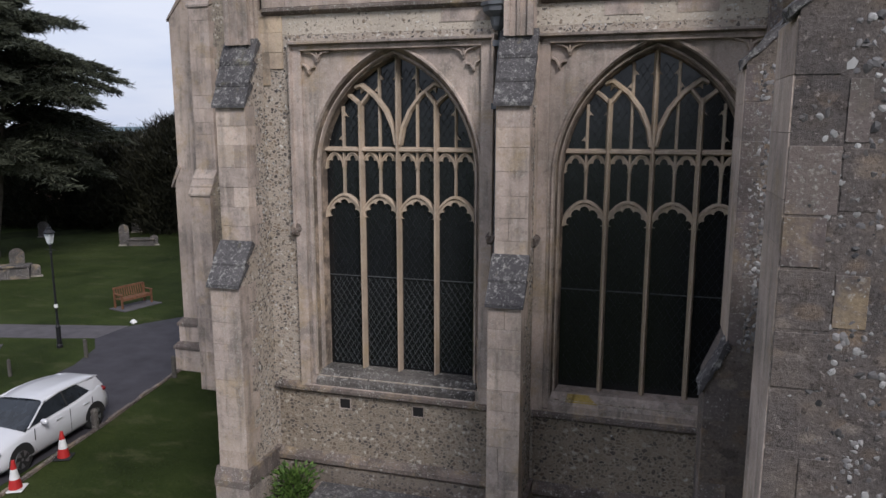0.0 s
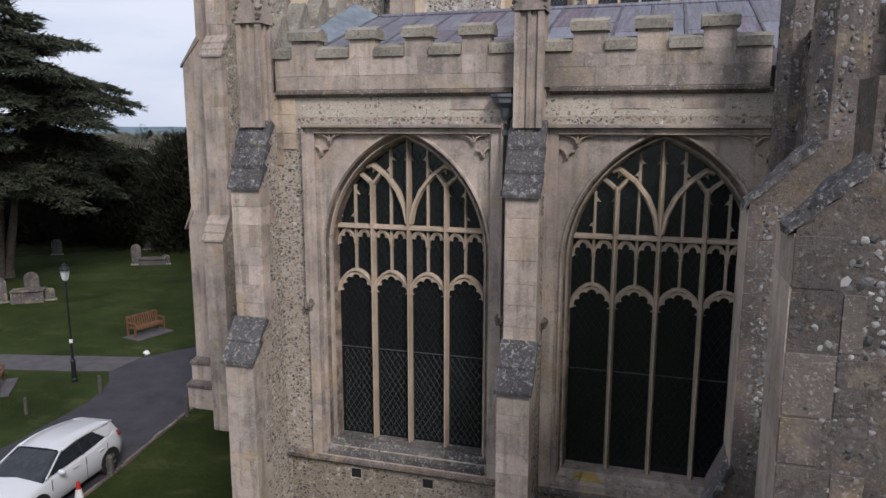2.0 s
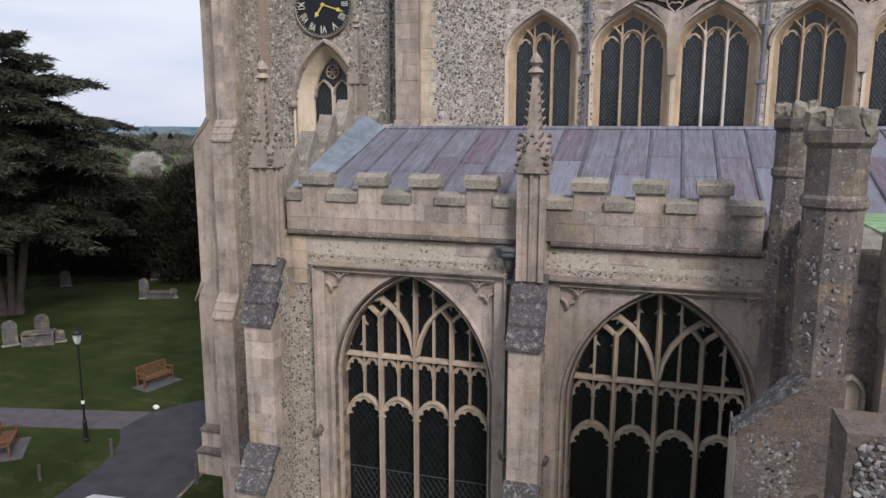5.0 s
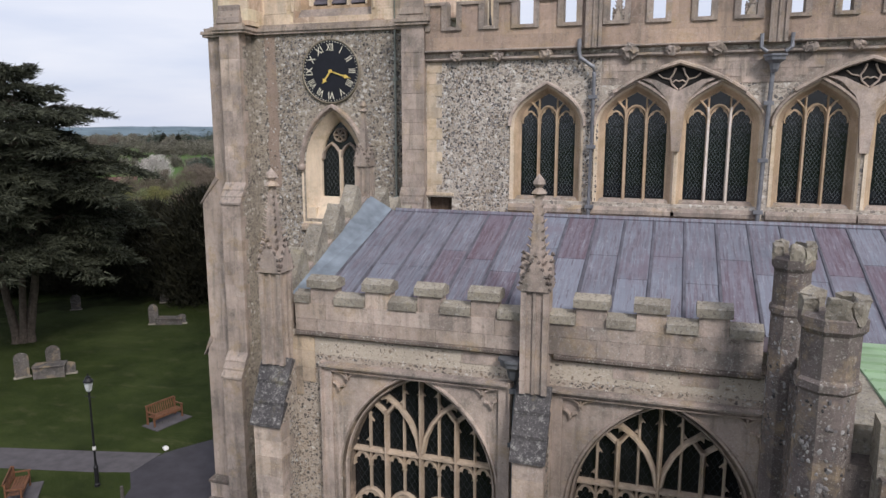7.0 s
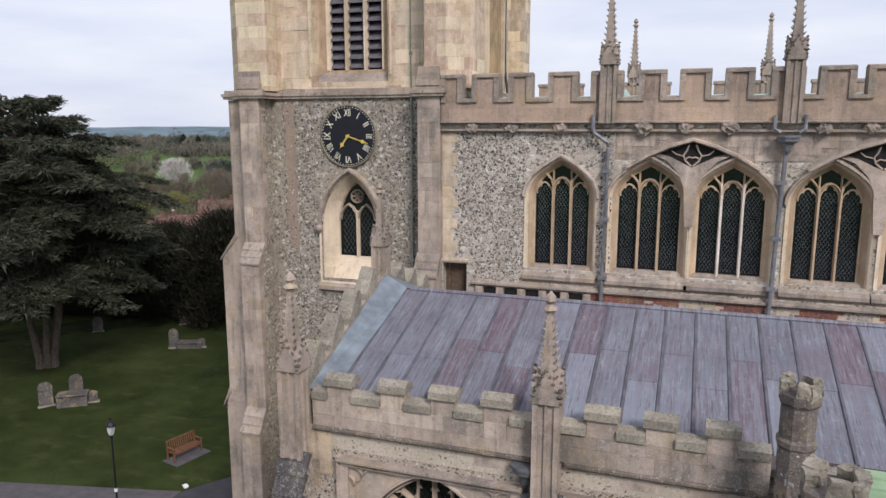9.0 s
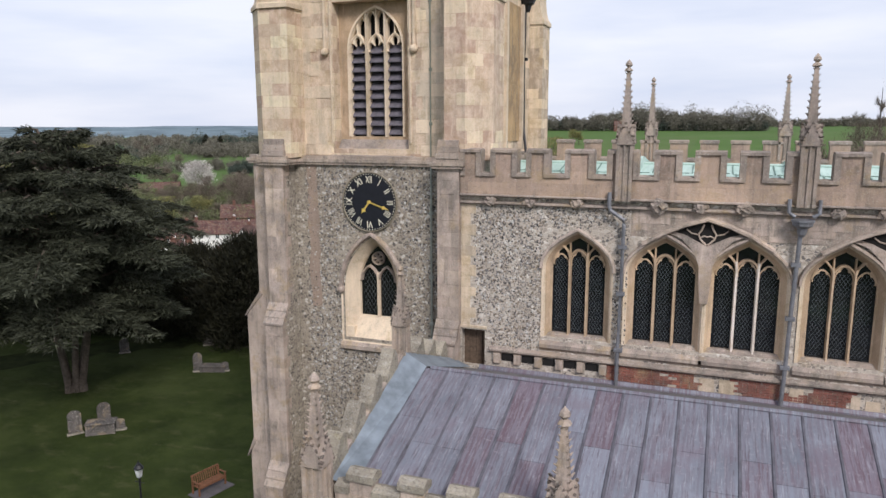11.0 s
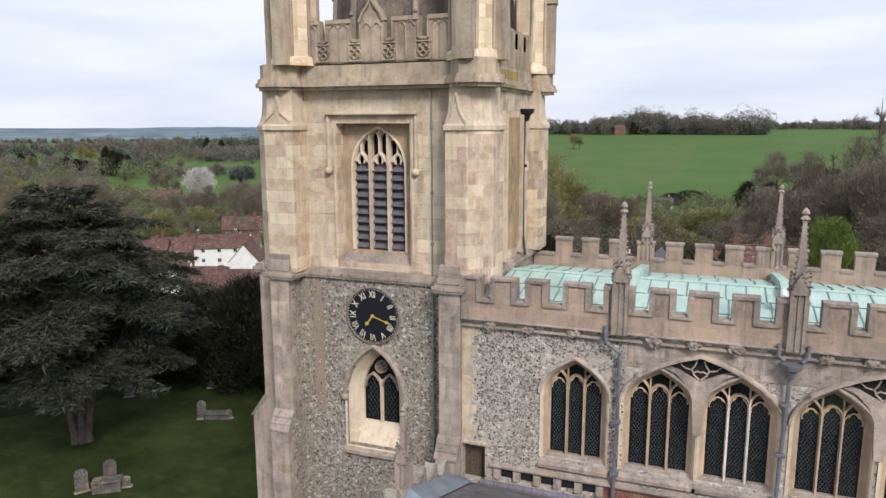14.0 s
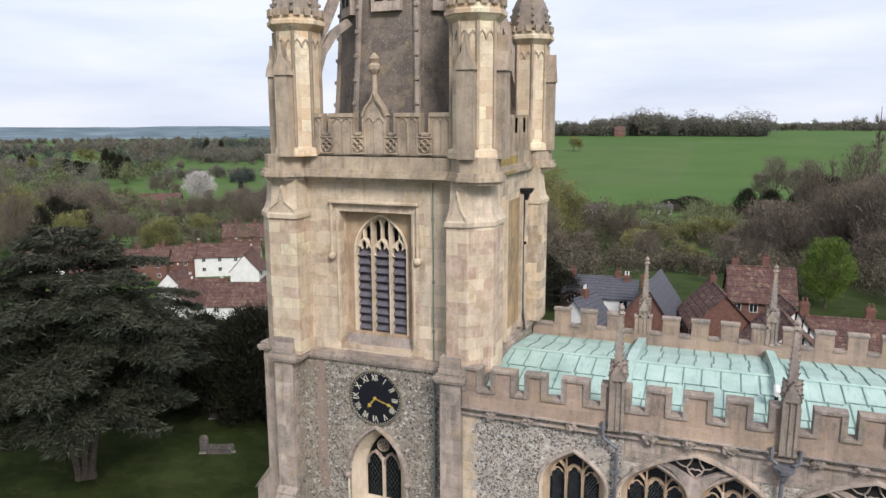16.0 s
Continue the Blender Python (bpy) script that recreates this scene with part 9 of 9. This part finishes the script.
# beyond the nave
for i, (b, r, h, w) in enumerate(((-11.7, 168, 18.1, 0.8), (-8.2, 180, 8.7, 1), (-6.5, 178, 8.1, 1), (1.0, 215, 4.3, 1), (3.3, 160, 10.7, 1), (4.7, 150, 10.6, 1), (5.6, 145, 10.2, 1), (7.9, 150, 12.5, 1), (9.0, 145, 12.8, 1), (10.3, 150, 14.3, 1), (4.2, 345, 13.8, 1.1), (6.6, 240, 17.6, 1), (9.3, 250, 20.6, 1), (11.4, 140, 15.0, 1), (-9.5, 135, 5.0, 0.9), (-4.6, 150, 5.6, 0.9), (1.4, 140, 5.4, 0.9), (3.0, 128, 5.1, 0.8))):
    plant(bareB, b, r, h / 13, i * 71, w)
# beyond the nave
for i, (b, r, h, w) in enumerate(((-12.8, 155, 20.4, 0.8), (-11.1, 162, 17.8, 0.85), (-7.8, 190, 9.0, 1), (-6.3, 185, 8.6, 1), (-4.2, 190, 6.8, 1.1), (-3.3, 195, 5.7, 1.1), (-1.5, 200, 7.3, 1.1), (-0.2, 205, 8.2, 1.2), (0.8, 205, 7.8, 1.2), (9.4, 165, 19.2, 0.8), (10.5, 160, 19.1, 0.85), (-5.5, 160, 7.7, 1), (-1.9, 165, 5.3, 1), (-3.4, 150, 4.6, 0.9), (-0.9, 150, 4.4, 0.9), (-13.0, 140, 14.3, 0.9))):
    plant(olive, b, r, h / 12, i * 71, w)
# dark evergreens beyond the nave
for i, (b, r, h, w) in enumerate(((2.3, 285, 11.4, 1), (3.9, 275, 13.8, 1.25), (6.9, 290, 19.0, 1.3), (7.9, 285, 18.1, 1.1), (5.6, 270, 13.4, 1.1), (-3.0, 305, 5.0, 2), (-1.7, 310, 5.9, 2.4), (10.7, 230, 22.0, 1), (-6.1, 845, 15.4, 0.8), (-5.7, 850, 11.6, 0.7), (-12.5, 100, 7.3, 0.9), (-11.1, 95, 5.9, 1))):
    plant(pine, b, r, h / 13, i * 71, w)
# in the valley
for i, (b, r, h, w) in enumerate(((-49.7, 285, 22.7, 1.2), (-48.7, 290, 23.4, 1.2), (-47.9, 285, 19.9, 1.2), (-42.7, 490, 14.6, 1.2), (-41.9, 480, 14.0, 1.1), (-41.3, 470, 9.9, 1), (-45.6, 335, 11.7, 1), (-44.6, 345, 11.7, 1.1), (-43.5, 330, 11.0, 1), (-42.3, 320, 10.6, 1), (-40.7, 265, 7.7, 1), (-39.1, 262, 7.1, 1), (-38.3, 266, 7.9, 1), (-39.9, 255, 7.2, 1), (-37.5, 310, 16.6, 1), (-36.4, 320, 17.7, 1), (-35.4, 310, 16.3, 1), (-34.5, 330, 17.9, 1), (-37.9, 330, 11.6, 1))):
    plant(bareA, b, r, h / 15, i * 71, w)
# in the valley
for i, (b, r, h, w) in enumerate(((-47.0, 335, 13.2, 1.1), (-46.3, 320, 12.5, 1.1), (-41.5, 300, 8.5, 1), (-40.3, 320, 8.0, 1), (-39.1, 340, 9.3, 1), (-36.8, 280, 12.1, 1), (-35.8, 270, 11.2, 1), (-34.7, 280, 11.8, 1), (-51.9, 230, 15.7, 1), (-53.5, 260, 20.9, 1.2), (-45.7, 255, 9.5, 0.9), (-44.6, 250, 8.9, 0.9), (-46.7, 250, 8.5, 0.9), (-37.2, 255, 7.6, 0.8), (-34.9, 252, 6.6, 0.8), (-40.9, 720, 7.9, 1.2), (-50.6, 800, 6.6, 1.2), (-42.3, 1000, 15.2, 1.3), (-43.7, 980, 13.4, 1.3), (-43.1, 900, 11.2, 1.3))):
    plant(bareB, b, r, h / 13, i * 71, w)
# in the valley
for i, (b, r, h, w) in enumerate(((-43.2, 232, 12.2, 0.8), (-42.2, 236, 12.4, 0.85), (-39.6, 262, 10.0, 1), (-50.6, 780, 15.6, 0.9), (-47.4, 900, 17.3, 1.5), (-46.9, 880, 16.1, 1.5), (-48.3, 225, 16.8, 0.8), (-48.8, 222, 16.3, 0.8), (-51.4, 262, 21.5, 0.9), (-52.3, 255, 20.1, 0.9), (-34.7, 200, 10.0, 0.5))):
    plant(olive, b, r, h / 12, i * 71, w)
# dark evergreens in the valley
for i, (b, r, h, w) in enumerate(((-50.4, 250, 18.4, 0.8), (-48.8, 262, 17.5, 1.1), (-47.9, 255, 16.8, 1.1), (-49.4, 280, 18.6, 1.1), (-48.5, 705, 17.2, 1.6), (-47.8, 700, 15.8, 1.8), (-47.2, 695, 13.9, 1.5), (-45.9, 660, 27.2, 0.9), (-45.4, 655, 24.5, 0.8), (-45.0, 650, 21.8, 1), (-44.5, 645, 20.0, 0.9), (-36.6, 420, 13.6, 0.5), (-51.2, 820, 17.9, 1), (-50.8, 825, 16.5, 0.8), (-50.5, 830, 17.3, 0.7), (-38.9, 1000, 27.8, 0.9), (-37.9, 1000, 25.5, 0.9))):
    plant(pine, b, r, h / 13, i * 71, w)

# hedges and far woodland, past counting
def wood_band(b0, b1, r0, r1, h, trees, leaves, seed):
    """Crowns side by side on a belt of ground: each of several ragged lobes."""
    out, sizes = [], []
    rr = np.random.default_rng(seed)
    for k in range(trees):
        b, r = rr.uniform(b0, b1), rr.uniform(r0, r1)
        x, y, z = spot(b, r)
        hh = h * rr.uniform(0.7, 1.2) * (0.95 + 0.75 * noise.noise(Vector((b * 1.6, seed, 0))))
        w = hh * rr.uniform(0.40, 0.60)
        lobes = np.clip(rr.normal(size=(6, 3)), -1.4, 1.4) * np.array([w * 0.42, w * 0.42, hh * 0.14]) + np.array([0, 0, hh * 0.52])
        pick = rr.integers(0, 6, leaves)
        d = rr.normal(size=(leaves, 3))
        d *= (rr.uniform(0.3, 1.0, size=(leaves, 1)) ** 0.5) / np.linalg.norm(d, axis=1)[:, None]
        c = lobes[pick] + d * np.array([w * 0.52, w * 0.52, hh * 0.27])
        c[:, 2] = np.clip(c[:, 2], 0.02 * hh, hh * 1.05)
        low = rr.random(leaves) < 0.16
        c[low, 2] *= rr.uniform(0.1, 0.7, low.sum())
        out.append(c + np.array([x, y, z]))
        sizes.append(np.full(leaves, max(0.12, r * 0.00072)))
    return np.concatenate(out), np.concatenate(sizes)


def woodland(name, bands, mat, label, category, seed):
    made = [wood_band(*b, seed * 100 + k) for k, b in enumerate(bands)]
    c = np.concatenate([m[0] for m in made])
    ways = np.random.default_rng(seed).normal(size=c.shape)
    ob = mesh_part(name, twig_mesh(name, c, ways, np.concatenate([m[1] for m in made]), 0.5, seed), mat, None)
    tagged(ob, label, category, kind="stuff")


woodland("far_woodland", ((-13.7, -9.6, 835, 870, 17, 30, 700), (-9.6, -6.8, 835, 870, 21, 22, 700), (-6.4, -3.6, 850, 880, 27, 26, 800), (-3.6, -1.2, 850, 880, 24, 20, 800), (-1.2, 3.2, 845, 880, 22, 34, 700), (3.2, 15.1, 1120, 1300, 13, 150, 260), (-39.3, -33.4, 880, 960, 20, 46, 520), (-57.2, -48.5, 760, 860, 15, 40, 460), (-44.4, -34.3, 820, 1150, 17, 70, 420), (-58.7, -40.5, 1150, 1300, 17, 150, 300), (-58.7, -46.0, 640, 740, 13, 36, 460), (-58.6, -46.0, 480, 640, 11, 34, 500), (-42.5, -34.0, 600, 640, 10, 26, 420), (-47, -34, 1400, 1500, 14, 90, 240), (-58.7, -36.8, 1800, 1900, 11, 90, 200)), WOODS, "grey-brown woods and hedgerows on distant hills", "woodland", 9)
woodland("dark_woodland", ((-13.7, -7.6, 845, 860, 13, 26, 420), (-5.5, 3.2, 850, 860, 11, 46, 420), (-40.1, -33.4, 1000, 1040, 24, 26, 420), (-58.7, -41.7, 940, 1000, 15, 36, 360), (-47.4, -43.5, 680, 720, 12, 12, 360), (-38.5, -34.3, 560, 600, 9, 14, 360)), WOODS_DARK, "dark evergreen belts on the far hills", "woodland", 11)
woodland("budding_woodland", ((-58.0, -47.5, 240, 330, 13, 46, 900), (-47.5, -40.0, 300, 400, 10, 40, 800), (-44.0, -34.0, 235, 300, 9, 40, 900), (-13.7, -8.0, 175, 260, 12, 30, 900), (-8.0, 2.4, 200, 285, 9, 60, 900), (-57, -42, 560, 800, 13, 60, 500), (-58, -44, 380, 520, 12, 50, 700)), WOODS_GREEN, "olive-green trees coming into leaf across the valley", "woodland", 12)
woodland("undergrowth", ((-57.2, -34.3, 215, 330, 6.5, 90, 640), (-13.7, 13.3, 120, 160, 4.5, 80, 900), (-13.7, 13.3, 160, 255, 6.0, 190, 480), (-47.4, -34.3, 330, 420, 7, 50, 520), (-13.1, -8.5, 105, 150, 6, 34, 900), (2.6, 13.3, 110, 200, 6.5, 80, 900), (-11.1, 2.6, 296, 306, 3.2, 70, 260)), SCRUB, "bare brown scrub and hedges between the houses", "scrub", 10)

# ---------------------------------------------------------------- village houses
def gable_house(b, r, turn, w, d, eaves, ridge, walls, tiles, label, chimneys=(), windows=2, timber=False, sink=0.0, off=(0, 0)):
    ob = thing("house", 0, 0, 0, label, "house", "village houses")
    bm = bmesh.new()
    along_x(bm, [(-d / 2, -3), (-d / 2, eaves), (0, ridge - 0.12), (d / 2, eaves), (d / 2, -3)], -w / 2, w / 2)
    wall = part("wall", bm, walls, ob)
    for s in (-1, 1):
        bm = bmesh.new()
        n = 7
        for i in range(n):
            f0, f1 = i / n, (i + 1) / n
            ya, yb = s * (d / 2 + 0.35) * (1 - f0), s * (d / 2 + 0.35) * (1 - f1)
            sl = (ridge - eaves) / (d / 2)
            za, zb = ridge - abs(ya) * sl, ridge - abs(yb) * sl
            along_x(bm, [(ya, za), (ya, za + 0.14), (yb, zb + 0.08), (yb, zb)], -w / 2 - 0.25, w / 2 + 0.25)
        part("roof", bm, tiles, ob)
    bm = bmesh.new()
    tube(bm, [(-w / 2 - 0.25, 0, ridge + 0.08), (w / 2 + 0.25, 0, ridge + 0.08)], 0.13, 6)
    part("ridge_tiles", bm, tiles, ob)
    for u, v, hh in chimneys:
        bm = bmesh.new()
        box(bm, u - 0.4, u + 0.4, v - 0.3, v + 0.3, eaves, ridge + hh)
        box(bm, u - 0.47, u + 0.47, v - 0.37, v + 0.37, ridge + hh - 0.3, ridge + hh - 0.12)
        ch = part("chimney", bm, REDBRICK, ob)
        for k in (-0.18, 0.18):
            bm = bmesh.new()
            lathe(bm, [(0.11, ridge + hh), (0.09, ridge + hh + 0.4), (0.12, ridge + hh + 0.45)], u + k, v, 8)
            part("chimney_pot", bm, CONEWHITE if walls is RENDER else REDBRICK, ch)
    for side in (-1, 1):
        for k in range(windows):
            u = -w / 2 + w * (k + 0.5) / windows
            for z0 in ([eaves - 1.5] if eaves < 4 else [eaves - 1.4, eaves - 4.0]):
                bm = bmesh.new()
                box(bm, u - 0.5, u + 0.5, side * (d / 2 + 0.03) - 0.02, side * (d / 2 + 0.03) + 0.02, z0, z0 + 1.1)
                wn = part("window", bm, CONEWHITE, ob)
                for q in (-0.23, 0.23):
                    bm = bmesh.new()
                    box(bm, u + q - 0.19, u + q + 0.19, side * (d / 2 + 0.055) - 0.012, side * (d / 2 + 0.055) + 0.012, z0 + 0.08, z0 + 1.02)
                    part("pane", bm, CARGLASS, wn)
    if timber:
        for sx in (-1, 1):
            bm = bmesh.new()
            x0 = sx * (w / 2 + 0.02)
            sl = (ridge - eaves) / (d / 2)
            box(bm, x0 - 0.015, x0 + 0.015, -d / 2, d / 2, eaves - 2.2, eaves - 0.1)
            part("render_panel", bm, RENDER, ob)
            for v in [(-d / 2 + 0.15) + k * (d - 0.3) / 8 for k in range(9)]:
                bm = bmesh.new()
                box(bm, x0 - 0.04, x0 + 0.04, v - 0.08, v + 0.08, eaves - 2.2, ridge - abs(v) * sl - 0.15)
                part("timber", bm, IRON, ob)
            bm = bmesh.new()
            box(bm, x0 - 0.04, x0 + 0.04, -d / 2, d / 2, eaves - 0.2, eaves)
            part("timber", bm, IRON, ob)
    x, y, z = spot(b, r)
    ob.matrix_basis = pose(x + off[0], y + off[1], z - sink, 0, 0, turn)
    return ob


# in the valley beyond the yews
gable_house(-38.3, 203, 28, 21, 7, 5.6, 8.6, RENDER, TILE, "long white-rendered house with a red tiled roof", ((-6, 0.3, 1.1), (4, 0.3, 1.1)), 5)
gable_house(-36.3, 182, 112, 9, 7, 4.6, 8.6, RENDER, TILE, "white gabled house with a steep red tiled roof", ((3, 0, 1.0),), 2)
gable_house(-36.9, 143, 18, 12, 7.5, 3.0, 6.6, RENDER, TILE, "low house with a large plain red tiled roof", ((-4, 0, 0.9),), 3)
gable_house(-35.0, 150, 110, 9, 7, 3.6, 7.4, RENDER, TILE, "white gable-ended cottage with red tiled roof", (), 2)
gable_house(-41.0, 146, 100, 9, 6.5, 3.2, 6.6, RENDER, TILE, "white gabled cottage with a mossy red roof", ((2, 0, 1),), 2)
gable_house(-39.7, 160, 20, 10, 6.5, 3.2, 6.4, RENDER, TILE, "cottage with weathered red tiled roof", ((-3, 0, 1.0),), 3)
gable_house(-41.7, 172, 105, 8, 6.0, 3.4, 6.6, RENDER, TILE, "narrow white cottage with a red roof", ((1, 0, 1.0),), 2)
gable_house(-41.7, 205, 20, 12, 7, 5.0, 8.2, REDBRICK, TILE, "brick terrace house with a red roof", ((-3, 0, 1.2), (4, 0, 1.2)), 3)
gable_house(-44.2, 205, 24, 16, 7, 5.0, 8.0, REDBRICK, TILE, "long brick terrace with red tiled roof", ((-5, 0, 1.2), (0, 0, 1.2), (5, 0, 1.2)), 4)
gable_house(-46.9, 208, 30, 14, 7, 5.0, 8.0, REDBRICK, TILE, "brick terrace with red roof and tall chimneys", ((-4, 0, 1.2), (3, 0, 1.2)), 4)
gable_house(-49.9, 215, 40, 12, 7, 5.0, 8.0, RENDER, TILE, "pale rendered house half hidden by trees", ((2, 0, 1.2),), 3)
gable_house(-36.4, 240, 30, 14, 7, 5.5, 9.0, REDBRICK, TILE, "tall brick house with red roof and chimneys", ((-3, 0, 1.4), (3, 0, 1.4)), 4)
gable_house(-43.6, 428, 34, 40, 9, 3.4, 6.6, REDBRICK, TILE, "long low barn range at the foot of the fields", (), 6)
gable_house(-45.4, 425, 20, 10, 8, 3.0, 6.0, REDBRICK, ROOFSLATE, "slate-roofed barn at the foot of the fields", (), 2)
# north of the nave
gable_house(3.6, 97, 4, 7.6, 7, 3.4, 6.9, REDBRICK, TILE, "large red-tiled brick house behind the church", ((-3.0, 0.5, 0.9), (0.6, 0.5, 1.3)), 4, sink=0.4)
gable_house(5.6, 76, 100, 6, 5.2, 3.9, 7.2, RENDER, TILE, "black and white timbered gable with dark tiled roof", (), 1, True, 0.0)
gable_house(0.7, 82, 102, 8, 6.4, 3.4, 6.8, REDBRICK, TILE, "gabled brick wing with red tiled roof", ((2.5, 0, 0.8),), 2, sink=0.0)
gable_house(5.6, 66, 96, 7, 5.6, 5.8, 8.4, RENDER, TILE, "black and white timbered gable with dark tiled roof", (), 2, True, 0.2)
gable_house(10.1, 78, 4, 8.6, 7.0, 3.0, 5.9, REDBRICK, TILE, "red tiled brick house with tall chimneys", ((-4.6, 0.4, 1.4), (1.2, 0.4, 1.2)), 4, sink=0.2)
gable_house(-7.1, 88, 4, 5.6, 5.0, 4.1, 5.7, RENDER, ROOFSLATE, "white-rendered house with blue slate roof", ((1.6, 0, 0.7),), 2, sink=0.1)
gable_house(-4.0, 85, 84, 9, 6.0, 2.6, 6.9, REDBRICK, ROOFSLATE, "house with a steep blue-grey slate roof", ((-3, 0.5, 0.9),), 3, sink=0.1)
gable_house(-8.5, 97, 6, 8, 5, 3.0, 4.6, REDBRICK, ROOFSLATE, "long slate-roofed brick terrace", ((-3, 0, 0.9), (3, 0, 0.9)), 4, sink=0.6)
gable_house(-9.3, 80, 70, 4.5, 4.6, 3.0, 5.5, RENDER, ROOFSLATE, "small slate-roofed outbuilding with white walls", ((0, 0, 0.9),), 1, sink=0.2)
gable_house(-3.6, 292, 5, 7, 5, 2.2, 4.0, RENDER, ROOFSLATE, "low white cottage at the foot of the field", ((2, 0, 0.7),), 3)
gable_house(-8.9, 292, -5, 10, 5, 2.0, 3.6, RENDER, ROOFSLATE, "small white cottage among bare trees", (), 3)
gable_house(-7.1, 835, 10, 11, 8, 7, 11, REDBRICK, TILE, "red brick house among trees on the hilltop", ((-4, 0, 2), (4, 0, 2)), 4)

# brick field wall below the meadow
bm = bmesh.new()
x0, y0, z0 = spot(-0.6, 300)
x1, y1, z1 = spot(2.4, 300)
box(bm, x0, x1, y0 - 0.25, y0 + 0.25, min(z0, z1) - 1, z0 + 2.3)
ob = part("field_wall", bm, REDBRICK)
tagged(ob, "long low brick wall along the field edge", "wall", kind="structure")

# downs on the skyline; the haze of distance is in their blue colour
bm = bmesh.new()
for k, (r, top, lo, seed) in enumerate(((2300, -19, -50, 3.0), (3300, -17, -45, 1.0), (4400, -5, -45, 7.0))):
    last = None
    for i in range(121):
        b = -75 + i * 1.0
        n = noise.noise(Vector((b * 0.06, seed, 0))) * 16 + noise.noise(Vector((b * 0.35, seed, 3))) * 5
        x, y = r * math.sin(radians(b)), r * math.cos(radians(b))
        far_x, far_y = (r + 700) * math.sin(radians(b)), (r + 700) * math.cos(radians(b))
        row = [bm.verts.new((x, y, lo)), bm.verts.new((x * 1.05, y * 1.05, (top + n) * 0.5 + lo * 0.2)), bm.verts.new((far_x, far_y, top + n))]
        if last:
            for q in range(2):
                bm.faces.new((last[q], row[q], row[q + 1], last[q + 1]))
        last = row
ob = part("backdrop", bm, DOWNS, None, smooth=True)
tagged(ob, "downs along the horizon, distance haze in their blue-green colour", "hills", kind="structure")

# churchyard boundary wall under the trees
bm = bmesh.new()
for (xa, ya), (xb, yb) in (((-62, 47), (-50, 56)), ((-50, 56), (-36, 62)), ((-36, 62), (-24, 66))):
    d = Vector((xb - xa, yb - ya, 0)).normalized()
    nrm = Vector((-d.y, d.x, 0)) * 0.2
    loft(bm, [Vector((xa, ya, -0.5)) - nrm, Vector((xb, yb, -0.5)) - nrm, Vector((xb, yb, -0.5)) + nrm, Vector((xa, ya, -0.5)) + nrm], [Vector((xa, ya, 1.5)) - nrm, Vector((xb, yb, 1.5)) - nrm, Vector((xb, yb, 1.5)) + nrm, Vector((xa, ya, 1.5)) + nrm], True, True)
ob = part("boundary_wall", bm, REDBRICK)
tagged(ob, "old brick churchyard wall in the shade of yews", "wall", kind="structure")

# shrubs at the foot of the walls, grass tufts
def shrub(x, y, r, h, mat, leaf, count, seed, label):
    ob = thing("shrub", x, y, 0, label, "shrub", "small shrubs")
    rr = np.random.default_rng(seed)
    bm = bmesh.new()
    for k in range(7):
        a = k * 0.9
        tube(bm, [(x, y, -0.05), (x + r * 0.4 * math.cos(a), y + r * 0.4 * math.sin(a), h * 0.5), (x + r * 0.8 * math.cos(a), y + r * 0.8 * math.sin(a), h * 0.85)], 0.015, 4, [0.02, 0.012, 0.004])
    part("stems", bm, BARK, ob)
    c = rr.normal(size=(count, 3)) * np.array([r * 0.45, r * 0.45, h * 0.28]) + np.array([x, y, h * 0.55])
    c[:, 2] = np.clip(c[:, 2], 0.02, h)
    mesh_part("leaves", leaf_mesh("leaves", c, leaf, seed), mat, ob)


LEAFY = leaf_material("glossy_shrub_leaves", (0.03, 0.06, 0.012), (0.085, 0.14, 0.03), 0.6)
shrub(-6.15, 11.2, 0.42, 1.9, LEAFY, 0.05, 2600, 3, "bright green shrub at the foot of the aisle wall")
shrub(-8.3, 10.2, 0.45, 0.8, LEAFY, 0.06, 900, 4, "low shrub beside the corner buttress")
shrub(-8.6, 9.4, 0.4, 0.6, OLIVE, 0.06, 700, 5, "straggly low shrub on the verge")

rr = np.random.default_rng(5)
n = 90000
gx, gy = rr.uniform(-42, -7.6, n), rr.uniform(4, 48, n)
keep = ~((gx > -20.4) & (gx < -14.0) & (gy < 30)) & ~((gx < -20.4) & (gy > 19.5) & (gy < 24.2) & (gy > 18.6 + (gx + 40) * 0.15)) & ~((gx > -15.4) & (gy > 19))
gx, gy = gx[keep], gy[keep]
c = np.stack([gx, gy, np.full(len(gx), 0.03)], axis=1)
me = twig_mesh("grass_tufts", c, np.tile([0.0, 0.0, 1.0], (len(c), 1)), 0.019, 0.35, 8)
ob = mesh_part("grass_tufts", me, leaf_material("grass_blades", (0.020, 0.030, 0.007), (0.048, 0.062, 0.017), 0.8), None)
tagged(ob, "rough tufts in the mown churchyard grass", "grass", kind="stuff")
